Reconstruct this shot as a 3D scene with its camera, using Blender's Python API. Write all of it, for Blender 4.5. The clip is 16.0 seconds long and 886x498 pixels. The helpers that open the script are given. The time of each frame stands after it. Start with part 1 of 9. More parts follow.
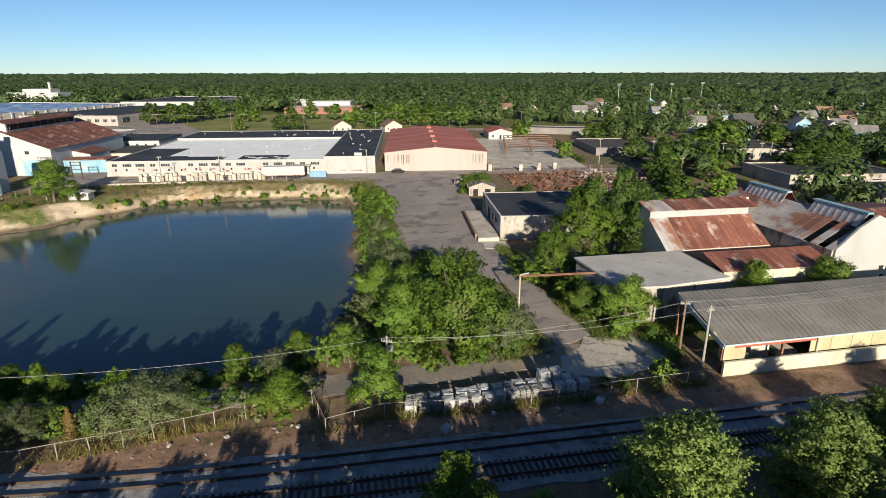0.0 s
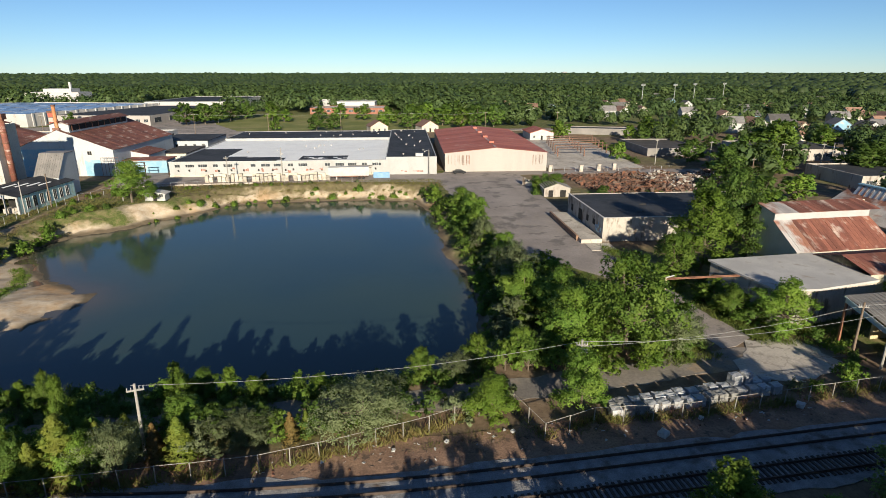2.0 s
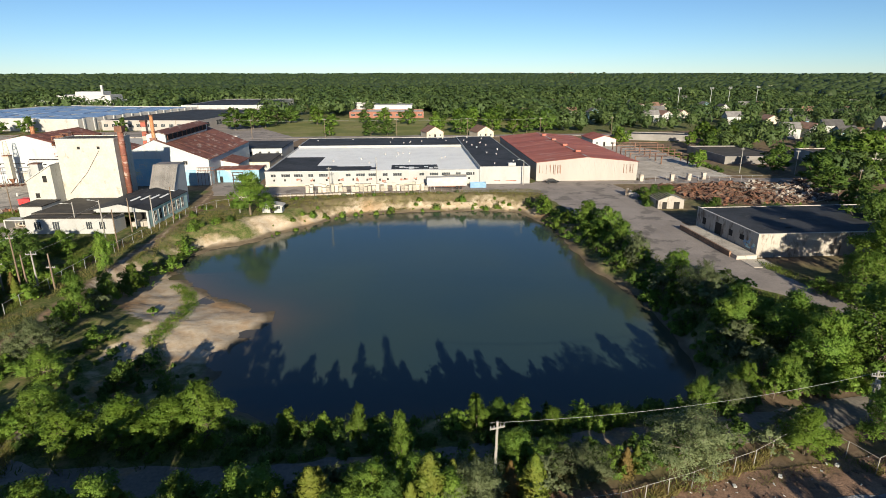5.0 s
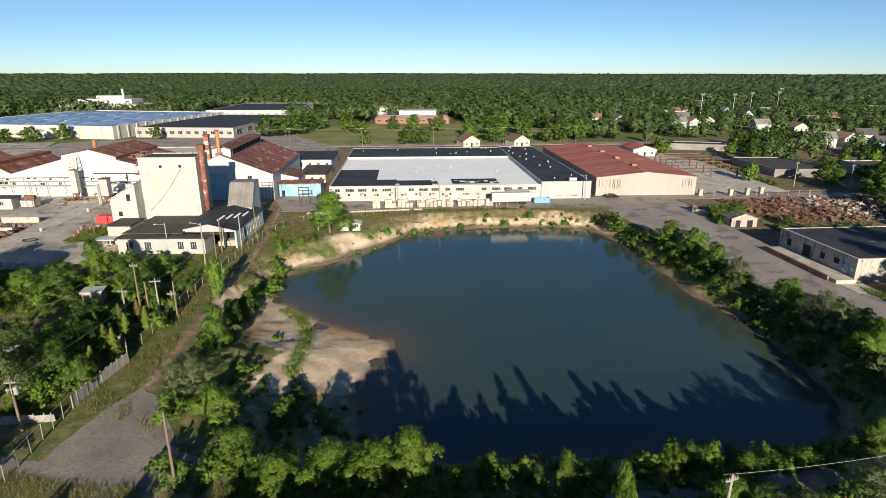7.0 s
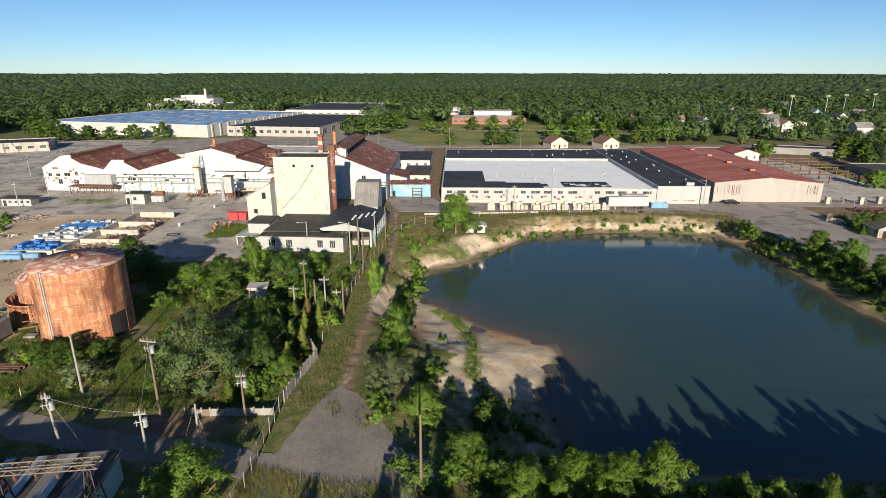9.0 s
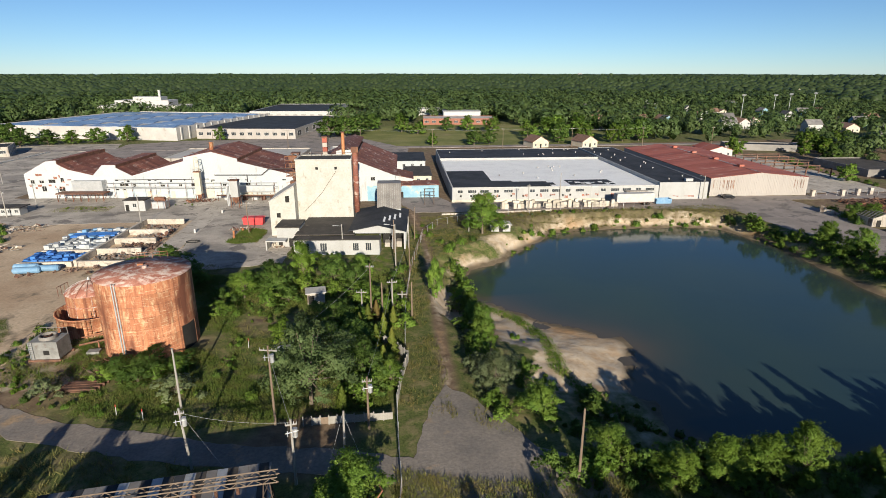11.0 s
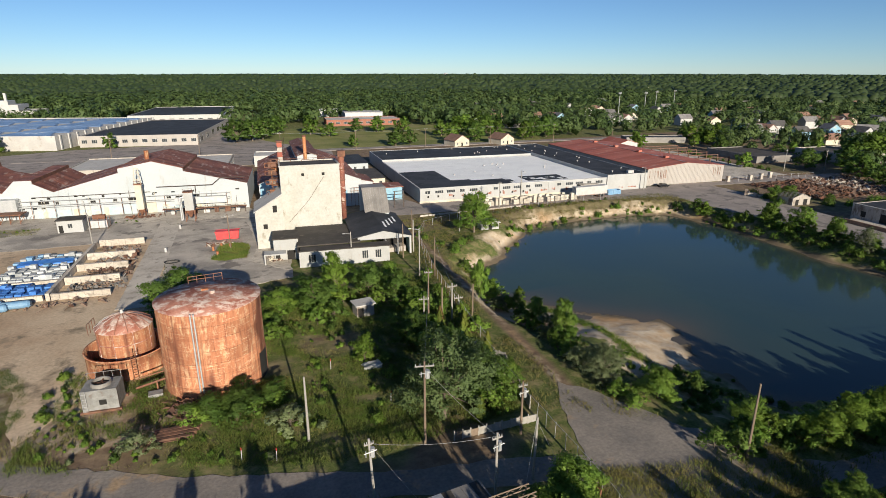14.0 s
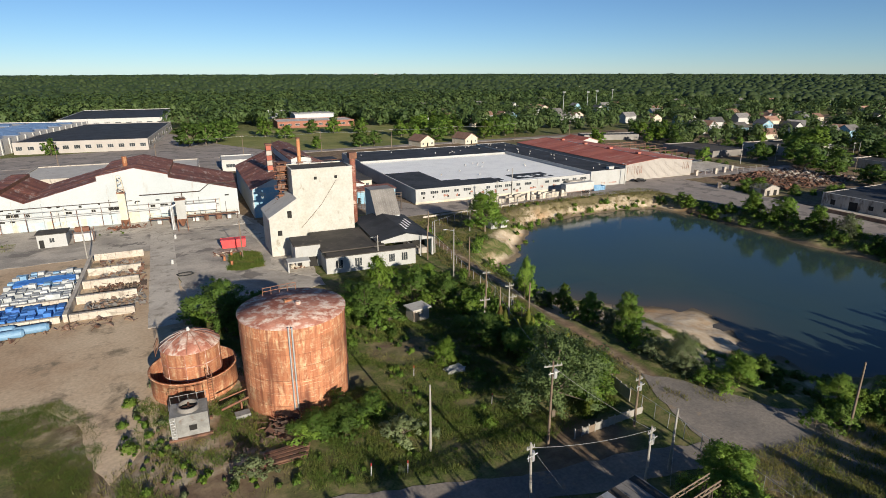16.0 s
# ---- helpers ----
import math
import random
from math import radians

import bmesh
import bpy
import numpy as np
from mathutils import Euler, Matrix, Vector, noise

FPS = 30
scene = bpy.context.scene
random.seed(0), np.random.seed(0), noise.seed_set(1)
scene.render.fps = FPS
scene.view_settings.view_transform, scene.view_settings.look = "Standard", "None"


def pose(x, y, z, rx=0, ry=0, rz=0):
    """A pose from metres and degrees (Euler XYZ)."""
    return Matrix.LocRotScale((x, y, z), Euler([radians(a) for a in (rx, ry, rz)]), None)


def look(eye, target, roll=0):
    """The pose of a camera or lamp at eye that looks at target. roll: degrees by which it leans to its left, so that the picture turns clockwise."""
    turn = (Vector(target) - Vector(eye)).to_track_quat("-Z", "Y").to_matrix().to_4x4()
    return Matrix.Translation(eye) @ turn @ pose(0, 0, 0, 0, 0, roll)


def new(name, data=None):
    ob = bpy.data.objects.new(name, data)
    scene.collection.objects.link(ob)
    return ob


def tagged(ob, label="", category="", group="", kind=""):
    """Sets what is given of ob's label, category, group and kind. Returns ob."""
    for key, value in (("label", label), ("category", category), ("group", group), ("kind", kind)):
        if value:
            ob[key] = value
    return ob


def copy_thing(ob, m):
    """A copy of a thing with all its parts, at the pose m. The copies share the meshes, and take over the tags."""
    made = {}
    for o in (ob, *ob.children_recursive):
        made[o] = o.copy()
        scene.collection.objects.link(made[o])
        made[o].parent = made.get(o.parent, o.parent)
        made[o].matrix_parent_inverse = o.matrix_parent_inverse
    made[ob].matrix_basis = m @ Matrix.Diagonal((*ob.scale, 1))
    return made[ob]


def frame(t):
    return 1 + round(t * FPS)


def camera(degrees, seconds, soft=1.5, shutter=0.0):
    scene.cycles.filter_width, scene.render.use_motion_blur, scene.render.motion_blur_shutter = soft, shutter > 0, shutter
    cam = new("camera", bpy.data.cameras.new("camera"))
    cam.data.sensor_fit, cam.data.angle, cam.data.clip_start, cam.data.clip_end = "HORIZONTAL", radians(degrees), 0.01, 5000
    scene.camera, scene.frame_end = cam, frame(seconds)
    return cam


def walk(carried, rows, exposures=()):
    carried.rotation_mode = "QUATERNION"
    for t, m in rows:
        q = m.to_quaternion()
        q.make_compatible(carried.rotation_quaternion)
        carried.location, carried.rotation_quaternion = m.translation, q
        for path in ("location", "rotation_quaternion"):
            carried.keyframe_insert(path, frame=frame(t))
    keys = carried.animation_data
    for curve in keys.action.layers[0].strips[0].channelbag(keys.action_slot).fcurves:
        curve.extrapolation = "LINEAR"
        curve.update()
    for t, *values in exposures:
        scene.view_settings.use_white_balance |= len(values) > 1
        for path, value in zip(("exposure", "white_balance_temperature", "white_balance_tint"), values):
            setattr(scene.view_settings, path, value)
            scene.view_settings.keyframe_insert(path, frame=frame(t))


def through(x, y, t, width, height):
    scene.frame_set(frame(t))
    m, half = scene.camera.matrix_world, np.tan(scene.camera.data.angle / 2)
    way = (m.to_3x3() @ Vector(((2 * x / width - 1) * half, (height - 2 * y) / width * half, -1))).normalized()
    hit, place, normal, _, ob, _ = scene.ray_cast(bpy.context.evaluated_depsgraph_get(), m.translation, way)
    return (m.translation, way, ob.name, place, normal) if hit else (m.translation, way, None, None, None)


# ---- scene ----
cam = camera(76.38, 16.0, 0.4)
METRES, EYE, TILT, LEAN, TURN = 168.0, 32.723, 0.6138, -1.0951, -9.8
ROWS = [
    (0.0, 0.0, 0.0, 0.0, -0.38, -18.1, 1.18),
    (0.5, -0.0305, 0.0005, 0.0011, -0.36, -18.122, 1.159),
    (1.0, -0.061, 0.0015, 0.0016, -0.35, -18.105, 1.128),
    (1.5, -0.0916, 0.0026, 0.0025, -0.33, -18.087, 1.139),
    (2.0, -0.1221, 0.0032, 0.0038, -0.32, -18.11, 1.131),
    (2.5, -0.1529, 0.0045, 0.0051, -0.3, -18.102, 1.123),
    (3.0, -0.1835, 0.0059, 0.0077, -0.28, -18.125, 1.146),
    (3.5, -0.2143, 0.0066, 0.0112, -0.26, -18.128, 1.14),
    (4.0, -0.2449, 0.0077, 0.0155, -0.24, -18.13, 1.155),
    (4.5, -0.2755, 0.0087, 0.0206, -0.22, -18.143, 1.131),
    (5.0, -0.3057, 0.0097, 0.026, -0.2, -18.126, 1.128),
    (7.5, -0.4592, 0.0135, 0.0617, -0.16, -18.181, 1.005),
    (8.0, -0.4901, 0.0141, 0.0624, -0.12, -18.174, 0.978),
    (8.5, -0.5222, 0.0149, 0.0626, 2.74, -18.117, 1.031),
    (9.0, -0.552, 0.0137, 0.0635, 4.88, -18.09, 1.095),
    (9.5, -0.5833, 0.0112, 0.0642, 4.87, -18.094, 1.069),
    (12.0, -0.7397, 0.0091, 0.0682, -6.92, -18.241, 0.977),
    (12.5, -0.7723, 0.0147, 0.0692, -8.97, -18.285, 0.917),
    (13.0, -0.8033, 0.0212, 0.0694, -8.98, -18.288, 0.938),
    (13.5, -0.8333, 0.0278, 0.0697, -9.75, -18.302, 0.95),
    (14.0, -0.864, 0.0342, 0.0701, -13.88, -18.376, 0.893),
    (14.5, -0.8955, 0.0435, 0.0704, -17.03, -18.41, 0.847),
    (15.0, -0.9253, 0.0542, 0.0706, -17.2, -18.403, 0.881),
    (15.5, -0.9541, 0.065, 0.0709, -18.98, -18.437, 0.897),
    (16.0, -0.9835, 0.077, 0.071, -21.05, -18.461, 0.873),
]
walk(cam, [(t, pose(0, 0, EYE, TILT, LEAN, TURN) @ pose(METRES * x, METRES * y, METRES * z, 90 + pitch, roll, yaw)) for t, x, y, z, yaw, pitch, roll in ROWS],
     [(0.0, 0.66, 6750, 7), (5.0, 0.75, 6800, 6), (8.0, 0.70, 6650, 6), (12.0, 0.56, 6550, 8), (16.0, 0.52, 6550, 8)])

# ---- light ----
SUN_ELEV, SUN_FROM = radians(16.5), Vector((-0.035, -1.0, 0.0)).normalized()
world = bpy.data.worlds.new("sky")
scene.world = world
world.use_nodes = True
wn = world.node_tree
sky = wn.nodes.new("ShaderNodeTexSky")
sky.sky_type = "NISHITA"
sky.sun_disc = False
sky.sun_elevation = SUN_ELEV
sky.sun_rotation = radians(182)
sky.altitude = 0
sky.air_density, sky.dust_density, sky.ozone_density = 0.67, 0.0, 4.7
wn.nodes["Background"].inputs["Strength"].default_value = 0.068
wn.links.new(sky.outputs["Color"], wn.nodes["Background"].inputs["Color"])
sun_data = bpy.data.lights.new("sun", "SUN")
sun_data.energy, sun_data.angle, sun_data.color = 5.0, radians(0.55), (1.0, 0.9, 0.755)
sun = new("sun", sun_data)
sun.matrix_world = look((0, 0, 200), Vector((0, 0, 200)) - (SUN_FROM * math.cos(SUN_ELEV) + Vector((0, 0, math.sin(SUN_ELEV)))))

# ---- materials ----
def nodes_of(name):
    m = bpy.data.materials.new(name)
    m.use_nodes = True
    return m, m.node_tree.nodes, m.node_tree.links, m.node_tree.nodes["Principled BSDF"]


def noise_tex(n, l, vec, scale, detail=4.0, rough=0.6):
    t = n.new("ShaderNodeTexNoise")
    t.inputs["Scale"].default_value, t.inputs["Detail"].default_value, t.inputs["Roughness"].default_value = scale, detail, rough
    l.new(vec, t.inputs["Vector"])
    return t.outputs["Fac"]


def ramp(n, l, fac, lo, hi):
    r = n.new("ShaderNodeMapRange")
    r.inputs["From Min"].default_value, r.inputs["From Max"].default_value = lo, hi
    l.new(fac, r.inputs["Value"])
    return r.outputs["Result"]


def mixc(n, l, fac, a, b):
    m = n.new("ShaderNodeMix")
    m.data_type = "RGBA"
    for sock, v in ((m.inputs[0], fac), (m.inputs[6], a), (m.inputs[7], b)):
        if isinstance(v, (int, float)):
            sock.default_value = v
        elif isinstance(v, tuple):
            sock.default_value = (*v[:3], 1)
        else:
            l.new(v, sock)
    return m.outputs[2]


def position(n, l, stretch=(1, 1, 1), local=False):
    if local:
        src = n.new("ShaderNodeTexCoord").outputs["Object"]
    else:
        src = n.new("ShaderNodeNewGeometry").outputs["Position"]
    mp = n.new("ShaderNodeMapping")
    mp.inputs["Scale"].default_value = stretch
    l.new(src, mp.inputs["Vector"])
    return mp.outputs["Vector"]


def surface(name, c1, c2, scale=0.3, lo=0.35, hi=0.65, c3=None, scale3=2.0, lo3=0.55, hi3=0.7, rough=0.85, metal=0.0,
            bump=0.0, bscale=6.0, stretch=(1, 1, 1), stretch3=None, jitter=0.0, spec=0.5, grain=0.12, cracks=0.0):
    """A weathered surface: two blended colours, a third in patches, fine grain, relief and a shift from piece to piece."""
    m, n, l, b = nodes_of(name)
    v = position(n, l, stretch)
    col = mixc(n, l, ramp(n, l, noise_tex(n, l, v, scale), lo, hi), c1, c2)
    if c3:
        v3 = position(n, l, stretch3 or stretch)
        col = mixc(n, l, ramp(n, l, noise_tex(n, l, v3, scale3, 6.0, 0.65), lo3, hi3), col, c3)
    if cracks:
        base = position(n, l)
        bend = n.new("ShaderNodeVectorMath")
        bend.operation = "MULTIPLY_ADD"
        wob = n.new("ShaderNodeTexNoise")
        wob.inputs["Scale"].default_value, wob.inputs["Detail"].default_value = cracks * 3, 4.0
        l.new(base, wob.inputs["Vector"])
        l.new(wob.outputs["Color"], bend.inputs[0])
        bend.inputs[1].default_value = (0.5 / cracks,) * 3
        l.new(base, bend.inputs[2])
        for k, width, dark in ((1.0, 0.008, 1.5), (3.1, 0.010, 1.8)):
            vor = n.new("ShaderNodeTexVoronoi")
            vor.feature = "DISTANCE_TO_EDGE"
            vor.inputs["Scale"].default_value = cracks * k
            l.new(bend.outputs[0], vor.inputs["Vector"])
            line = ramp(n, l, vor.outputs["Distance"], width, width * 2.2)
            faded = mixc(n, l, line, tuple(0.4 * a * dark for a in c1), col)
            col = mixc(n, l, ramp(n, l, noise_tex(n, l, base, 0.05 * k, 3.0), 0.42, 0.6), col, faded)
    g = noise_tex(n, l, position(n, l), bscale, 3.0)
    hsv = n.new("ShaderNodeHueSaturation")
    val = n.new("ShaderNodeMapRange")
    val.inputs["From Min"].default_value, val.inputs["From Max"].default_value = 0.25, 0.75
    val.inputs["To Min"].default_value, val.inputs["To Max"].default_value = 1 - grain, 1 + grain
    l.new(g, val.inputs["Value"])
    value = val.outputs["Result"]
    if jitter:
        info = n.new("ShaderNodeObjectInfo")
        j = n.new("ShaderNodeMapRange")
        j.inputs["To Min"].default_value, j.inputs["To Max"].default_value = 1 - jitter, 1 + jitter
        l.new(info.outputs["Random"], j.inputs["Value"])
        mul = n.new("ShaderNodeMath")
        mul.operation = "MULTIPLY"
        l.new(j.outputs["Result"], mul.inputs[0])
        l.new(value, mul.inputs[1])
        value = mul.outputs[0]
    l.new(value, hsv.inputs["Value"])
    l.new(col, hsv.inputs["Color"])
    l.new(hsv.outputs["Color"], b.inputs["Base Color"])
    b.inputs["Roughness"].default_value, b.inputs["Metallic"].default_value = rough, metal
    b.inputs["Specular IOR Level"].default_value = spec
    if bump:
        bp = n.new("ShaderNodeBump")
        bp.inputs["Strength"].default_value, bp.inputs["Distance"].default_value = bump, 0.1
        l.new(g, bp.inputs["Height"])
        l.new(bp.outputs["Normal"], b.inputs["Normal"])
    return m


def foliage(name, dark, light, tint, shine=0.25, through=0.42, clumps=0.35):
    """Leaves: colour differs from leaf to leaf and from clump to clump; some light passes through them."""
    m, n, l, b = nodes_of(name)
    geo = n.new("ShaderNodeNewGeometry")
    info = n.new("ShaderNodeObjectInfo")
    leaf = n.new("ShaderNodeMapRange")
    leaf.inputs["To Min"].default_value, leaf.inputs["To Max"].default_value = 0.2, 0.8
    l.new(geo.outputs["Random Per Island"], leaf.inputs["Value"])
    col = mixc(n, l, leaf.outputs["Result"], dark, light)
    clump = ramp(n, l, noise_tex(n, l, position(n, l), clumps, 2.0), 0.4, 0.65)
    k = n.new("ShaderNodeMath")
    k.operation = "MULTIPLY"
    k.inputs[1].default_value = 0.6
    l.new(clump, k.inputs[0])
    col = mixc(n, l, k.outputs[0], col, tint)
    hsv = n.new("ShaderNodeHueSaturation")
    j = n.new("ShaderNodeMapRange")
    j.inputs["To Min"].default_value, j.inputs["To Max"].default_value = 0.75, 1.25
    l.new(info.outputs["Random"], j.inputs["Value"])
    l.new(j.outputs["Result"], hsv.inputs["Value"])
    l.new(col, hsv.inputs["Color"])
    l.new(hsv.outputs["Color"], b.inputs["Base Color"])
    b.inputs["Roughness"].default_value = 0.6
    b.inputs["Specular IOR Level"].default_value = shine
    tr = n.new("ShaderNodeBsdfTranslucent")
    l.new(hsv.outputs["Color"], tr.inputs["Color"])
    mx = n.new("ShaderNodeMixShader")
    mx.inputs[0].default_value = through
    l.new(b.outputs[0], mx.inputs[1])
    l.new(tr.outputs[0], mx.inputs[2])
    l.new(mx.outputs[0], n["Material Output"].inputs["Surface"])
    return m


def ground_material():
    m, n, l, b = nodes_of("earth")
    zone = n.new("ShaderNodeAttribute")
    zone.attribute_name = "zone"
    sep = n.new("ShaderNodeSeparateColor")
    l.new(zone.outputs["Color"], sep.inputs["Color"])
    v = position(n, l)
    big, mid, fine = noise_tex(n, l, v, 0.06), noise_tex(n, l, v, 0.5, 6.0), noise_tex(n, l, v, 3.5, 4.0)

    def edge(sock, wobble=0.7):
        a = n.new("ShaderNodeMath")
        a.operation = "MULTIPLY_ADD"
        l.new(mid, a.inputs[0])
        a.inputs[1].default_value = wobble
        l.new(sock, a.inputs[2])
        return ramp(n, l, a.outputs[0], 0.5 + wobble * 0.5 - 0.22, 0.5 + wobble * 0.5 + 0.22)

    grass = mixc(n, l, ramp(n, l, fine, 0.35, 0.65), (0.065, 0.088, 0.025), (0.14, 0.16, 0.05))
    grass = mixc(n, l, ramp(n, l, mid, 0.46, 0.68), grass, (0.25, 0.205, 0.105))
    dirt = mixc(n, l, ramp(n, l, mid, 0.35, 0.65), (0.15, 0.105, 0.07), (0.26, 0.19, 0.125))
    dirt = mixc(n, l, ramp(n, l, fine, 0.55, 0.75), dirt, (0.12, 0.085, 0.06))
    sand = mixc(n, l, ramp(n, l, mid, 0.35, 0.65), (0.44, 0.325, 0.215), (0.56, 0.475, 0.365))
    sand = mixc(n, l, ramp(n, l, big, 0.5, 0.62), sand, (0.40, 0.25, 0.13))
    sand = mixc(n, l, ramp(n, l, fine, 0.6, 0.75), sand, (0.33, 0.26, 0.18))
    col = mixc(n, l, edge(sep.outputs[0]), dirt, grass)
    col = mixc(n, l, edge(sep.outputs[1]), col, sand)
    wet = mixc(n, l, ramp(n, l, mid, 0.3, 0.7), (0.125, 0.097, 0.066), (0.19, 0.15, 0.10))
    col = mixc(n, l, edge(sep.outputs[2], 0.4), col, wet)
    l.new(col, b.inputs["Base Color"])
    b.inputs["Roughness"].default_value = 0.95
    b.inputs["Specular IOR Level"].default_value = 0.15
    bp = n.new("ShaderNodeBump")
    bp.inputs["Strength"].default_value, bp.inputs["Distance"].default_value = 0.7, 0.25
    l.new(mid, bp.inputs["Height"])
    l.new(bp.outputs["Normal"], b.inputs["Normal"])
    return m


def water_material():
    m, n, l, b = nodes_of("pond_water")
    v = position(n, l)
    col = mixc(n, l, ramp(n, l, noise_tex(n, l, v, 0.02, 2.0), 0.35, 0.65), (0.026, 0.053, 0.060), (0.041, 0.067, 0.051))
    silt = n.new("ShaderNodeAttribute")
    silt.attribute_name = "silt"
    col = mixc(n, l, silt.outputs["Fac"], col, (0.13, 0.088, 0.05))
    l.new(col, b.inputs["Base Color"])
    b.inputs["Roughness"].default_value = 0.05
    b.inputs["IOR"].default_value = 1.33
    bp = n.new("ShaderNodeBump")
    bp.inputs["Strength"].default_value, bp.inputs["Distance"].default_value = 0.12, 0.05
    l.new(noise_tex(n, l, position(n, l, (1, 2.2, 1)), 2.2, 3.0), bp.inputs["Height"])
    l.new(bp.outputs["Normal"], b.inputs["Normal"])
    return m


EARTH, WATER = ground_material(), water_material()
ASPHALT = surface("old_asphalt", (0.25, 0.215, 0.192), (0.325, 0.28, 0.25), 0.10, 0.4, 0.62, (0.165, 0.145, 0.13), 0.16, 0.54, 0.60, 0.9, bump=0.2, bscale=3.0, grain=0.2)
CONCRETE = surface("pale_concrete", (0.43, 0.378, 0.32), (0.54, 0.485, 0.415), 0.15, 0.4, 0.6, (0.264, 0.233, 0.190), 0.4, 0.54, 0.66, 0.9, bump=0.2, bscale=4.0, grain=0.16, cracks=0.16)
PAD = surface("broken_brown_asphalt", (0.19, 0.17, 0.152), (0.27, 0.235, 0.20), 0.16, 0.38, 0.62, (0.36, 0.26, 0.165), 0.13, 0.56, 0.64, 0.95, bump=0.4, bscale=2.5, grain=0.2, spec=0.2)
LAWN = surface("mown_lawn", (0.16, 0.18, 0.06), (0.24, 0.235, 0.09), 0.05, 0.4, 0.6, (0.30, 0.25, 0.13), 0.03, 0.55, 0.7, 0.95, grain=0.2, bscale=1.5, spec=0.1)
YARD_SLAB = surface("dusty_tan_hardstanding", (0.30, 0.268, 0.232), (0.47, 0.415, 0.352), 0.10, 0.42, 0.58, (0.19, 0.168, 0.148), 0.14, 0.55, 0.60, 0.95, bump=0.2, bscale=3.0, grain=0.2)
YARD = surface("packed_sandy_dirt", (0.43, 0.30, 0.19), (0.56, 0.43, 0.295), 0.07, 0.38, 0.62, (0.22, 0.17, 0.11), 0.16, 0.55, 0.66, 0.95, bump=0.3, bscale=2.0, grain=0.18)
BALLAST = surface("rail_ballast", (0.21, 0.205, 0.205), (0.34, 0.33, 0.325), 0.8, 0.35, 0.65, (0.12, 0.085, 0.06), 0.3, 0.55, 0.7, 0.95, bump=0.8, bscale=9.0, grain=0.3)
CINDER = surface("brown_cinder_dirt", (0.20, 0.12, 0.08), (0.33, 0.205, 0.135), 0.35, 0.35, 0.65, (0.11, 0.075, 0.055), 0.9, 0.56, 0.66, 0.95, bump=0.7, bscale=5.0, grain=0.3)
WHITE_WALL = surface("weathered_white_paint", (0.395, 0.397, 0.39), (0.34, 0.337, 0.32), 0.25, 0.45, 0.7, (0.320, 0.208, 0.136), 0.9, 0.67, 0.76, 0.8, stretch=(1, 1, 0.5), bump=0.1)
MILL_WALL = surface("white_block_wall", (0.44, 0.465, 0.475), (0.38, 0.415, 0.43), 0.12, 0.45, 0.7, (0.33, 0.28, 0.23), 0.6, 0.60, 0.76, 0.8, stretch3=(1, 1, 0.22), bump=0.1)
SILO_WALL = surface("stained_concrete_paint", (0.47, 0.455, 0.415), (0.42, 0.405, 0.355), 0.35, 0.40, 0.64, (0.27, 0.24, 0.18), 0.5, 0.60, 0.72, 0.85, stretch3=(1, 1, 0.55), bump=0.2, bscale=2.0)
CREAM_METAL = surface("beige_metal_siding", (0.35, 0.318, 0.29), (0.385, 0.352, 0.322), 0.2, 0.4, 0.6, (0.36, 0.27, 0.20), 0.6, 0.66, 0.76, 0.6, stretch=(1, 1, 0.12), bump=0.05)
CREAM_WALL = surface("cream_rendered_wall", (0.50, 0.445, 0.345), (0.56, 0.515, 0.42), 0.3, 0.4, 0.6, (0.42, 0.36, 0.26), 0.5, 0.60, 0.74, 0.85, stretch3=(1, 1, 0.35))
TAN_PANEL = surface("tan_sheet_metal", (0.42, 0.36, 0.22), (0.50, 0.44, 0.28), 0.4, 0.4, 0.6, (0.34, 0.24, 0.14), 0.8, 0.62, 0.74, 0.6, stretch=(1, 1, 0.3), jitter=0.12)
GREY_BLOCK = surface("dirty_grey_block_wall", (0.36, 0.325, 0.285), (0.45, 0.41, 0.36), 0.3, 0.4, 0.6, (0.15, 0.115, 0.09), 0.6, 0.51, 0.64, 0.9, stretch=(1, 1, 0.35))
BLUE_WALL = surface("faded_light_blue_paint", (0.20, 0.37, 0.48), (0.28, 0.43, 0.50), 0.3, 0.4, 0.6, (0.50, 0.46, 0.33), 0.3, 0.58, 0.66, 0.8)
PALE_BLUE_WALL = surface("washed_out_blue_paint", (0.36, 0.45, 0.49), (0.42, 0.48, 0.50), 0.3, 0.4, 0.6, (0.45, 0.42, 0.34), 0.3, 0.56, 0.64, 0.8)
TEAL_WALL = surface("pale_teal_paint", (0.42, 0.62, 0.60), (0.50, 0.68, 0.65), 0.4, 0.4, 0.6, (0.34, 0.30, 0.24), 0.8, 0.62, 0.72, 0.8)
RUST_ROOF = surface("rusted_sheet_roof", (0.15, 0.052, 0.038), (0.225, 0.085, 0.055), 0.5, 0.35, 0.65, (0.42, 0.32, 0.27), 0.55, 0.55, 0.68, 0.8, stretch=(1, 0.35, 1), jitter=0.32, bump=0.3, bscale=4.0, grain=0.25)
RED_ROOF = surface("rusty_red_metal_roof", (0.32, 0.082, 0.052), (0.41, 0.13, 0.085), 0.12, 0.38, 0.62, (0.48, 0.33, 0.27), 0.45, 0.58, 0.72, 0.7, stretch=(0.25, 1, 1), jitter=0.14, bump=0.2, grain=0.2)
GREY_RUST_ROOF = surface("grey_and_rust_sheet_roof", (0.330, 0.308, 0.297), (0.418, 0.385, 0.363), 0.4, 0.35, 0.6, (0.242, 0.110, 0.072), 0.22, 0.47, 0.58, 0.65, stretch=(1, 0.5, 1), jitter=0.2, bump=0.3)
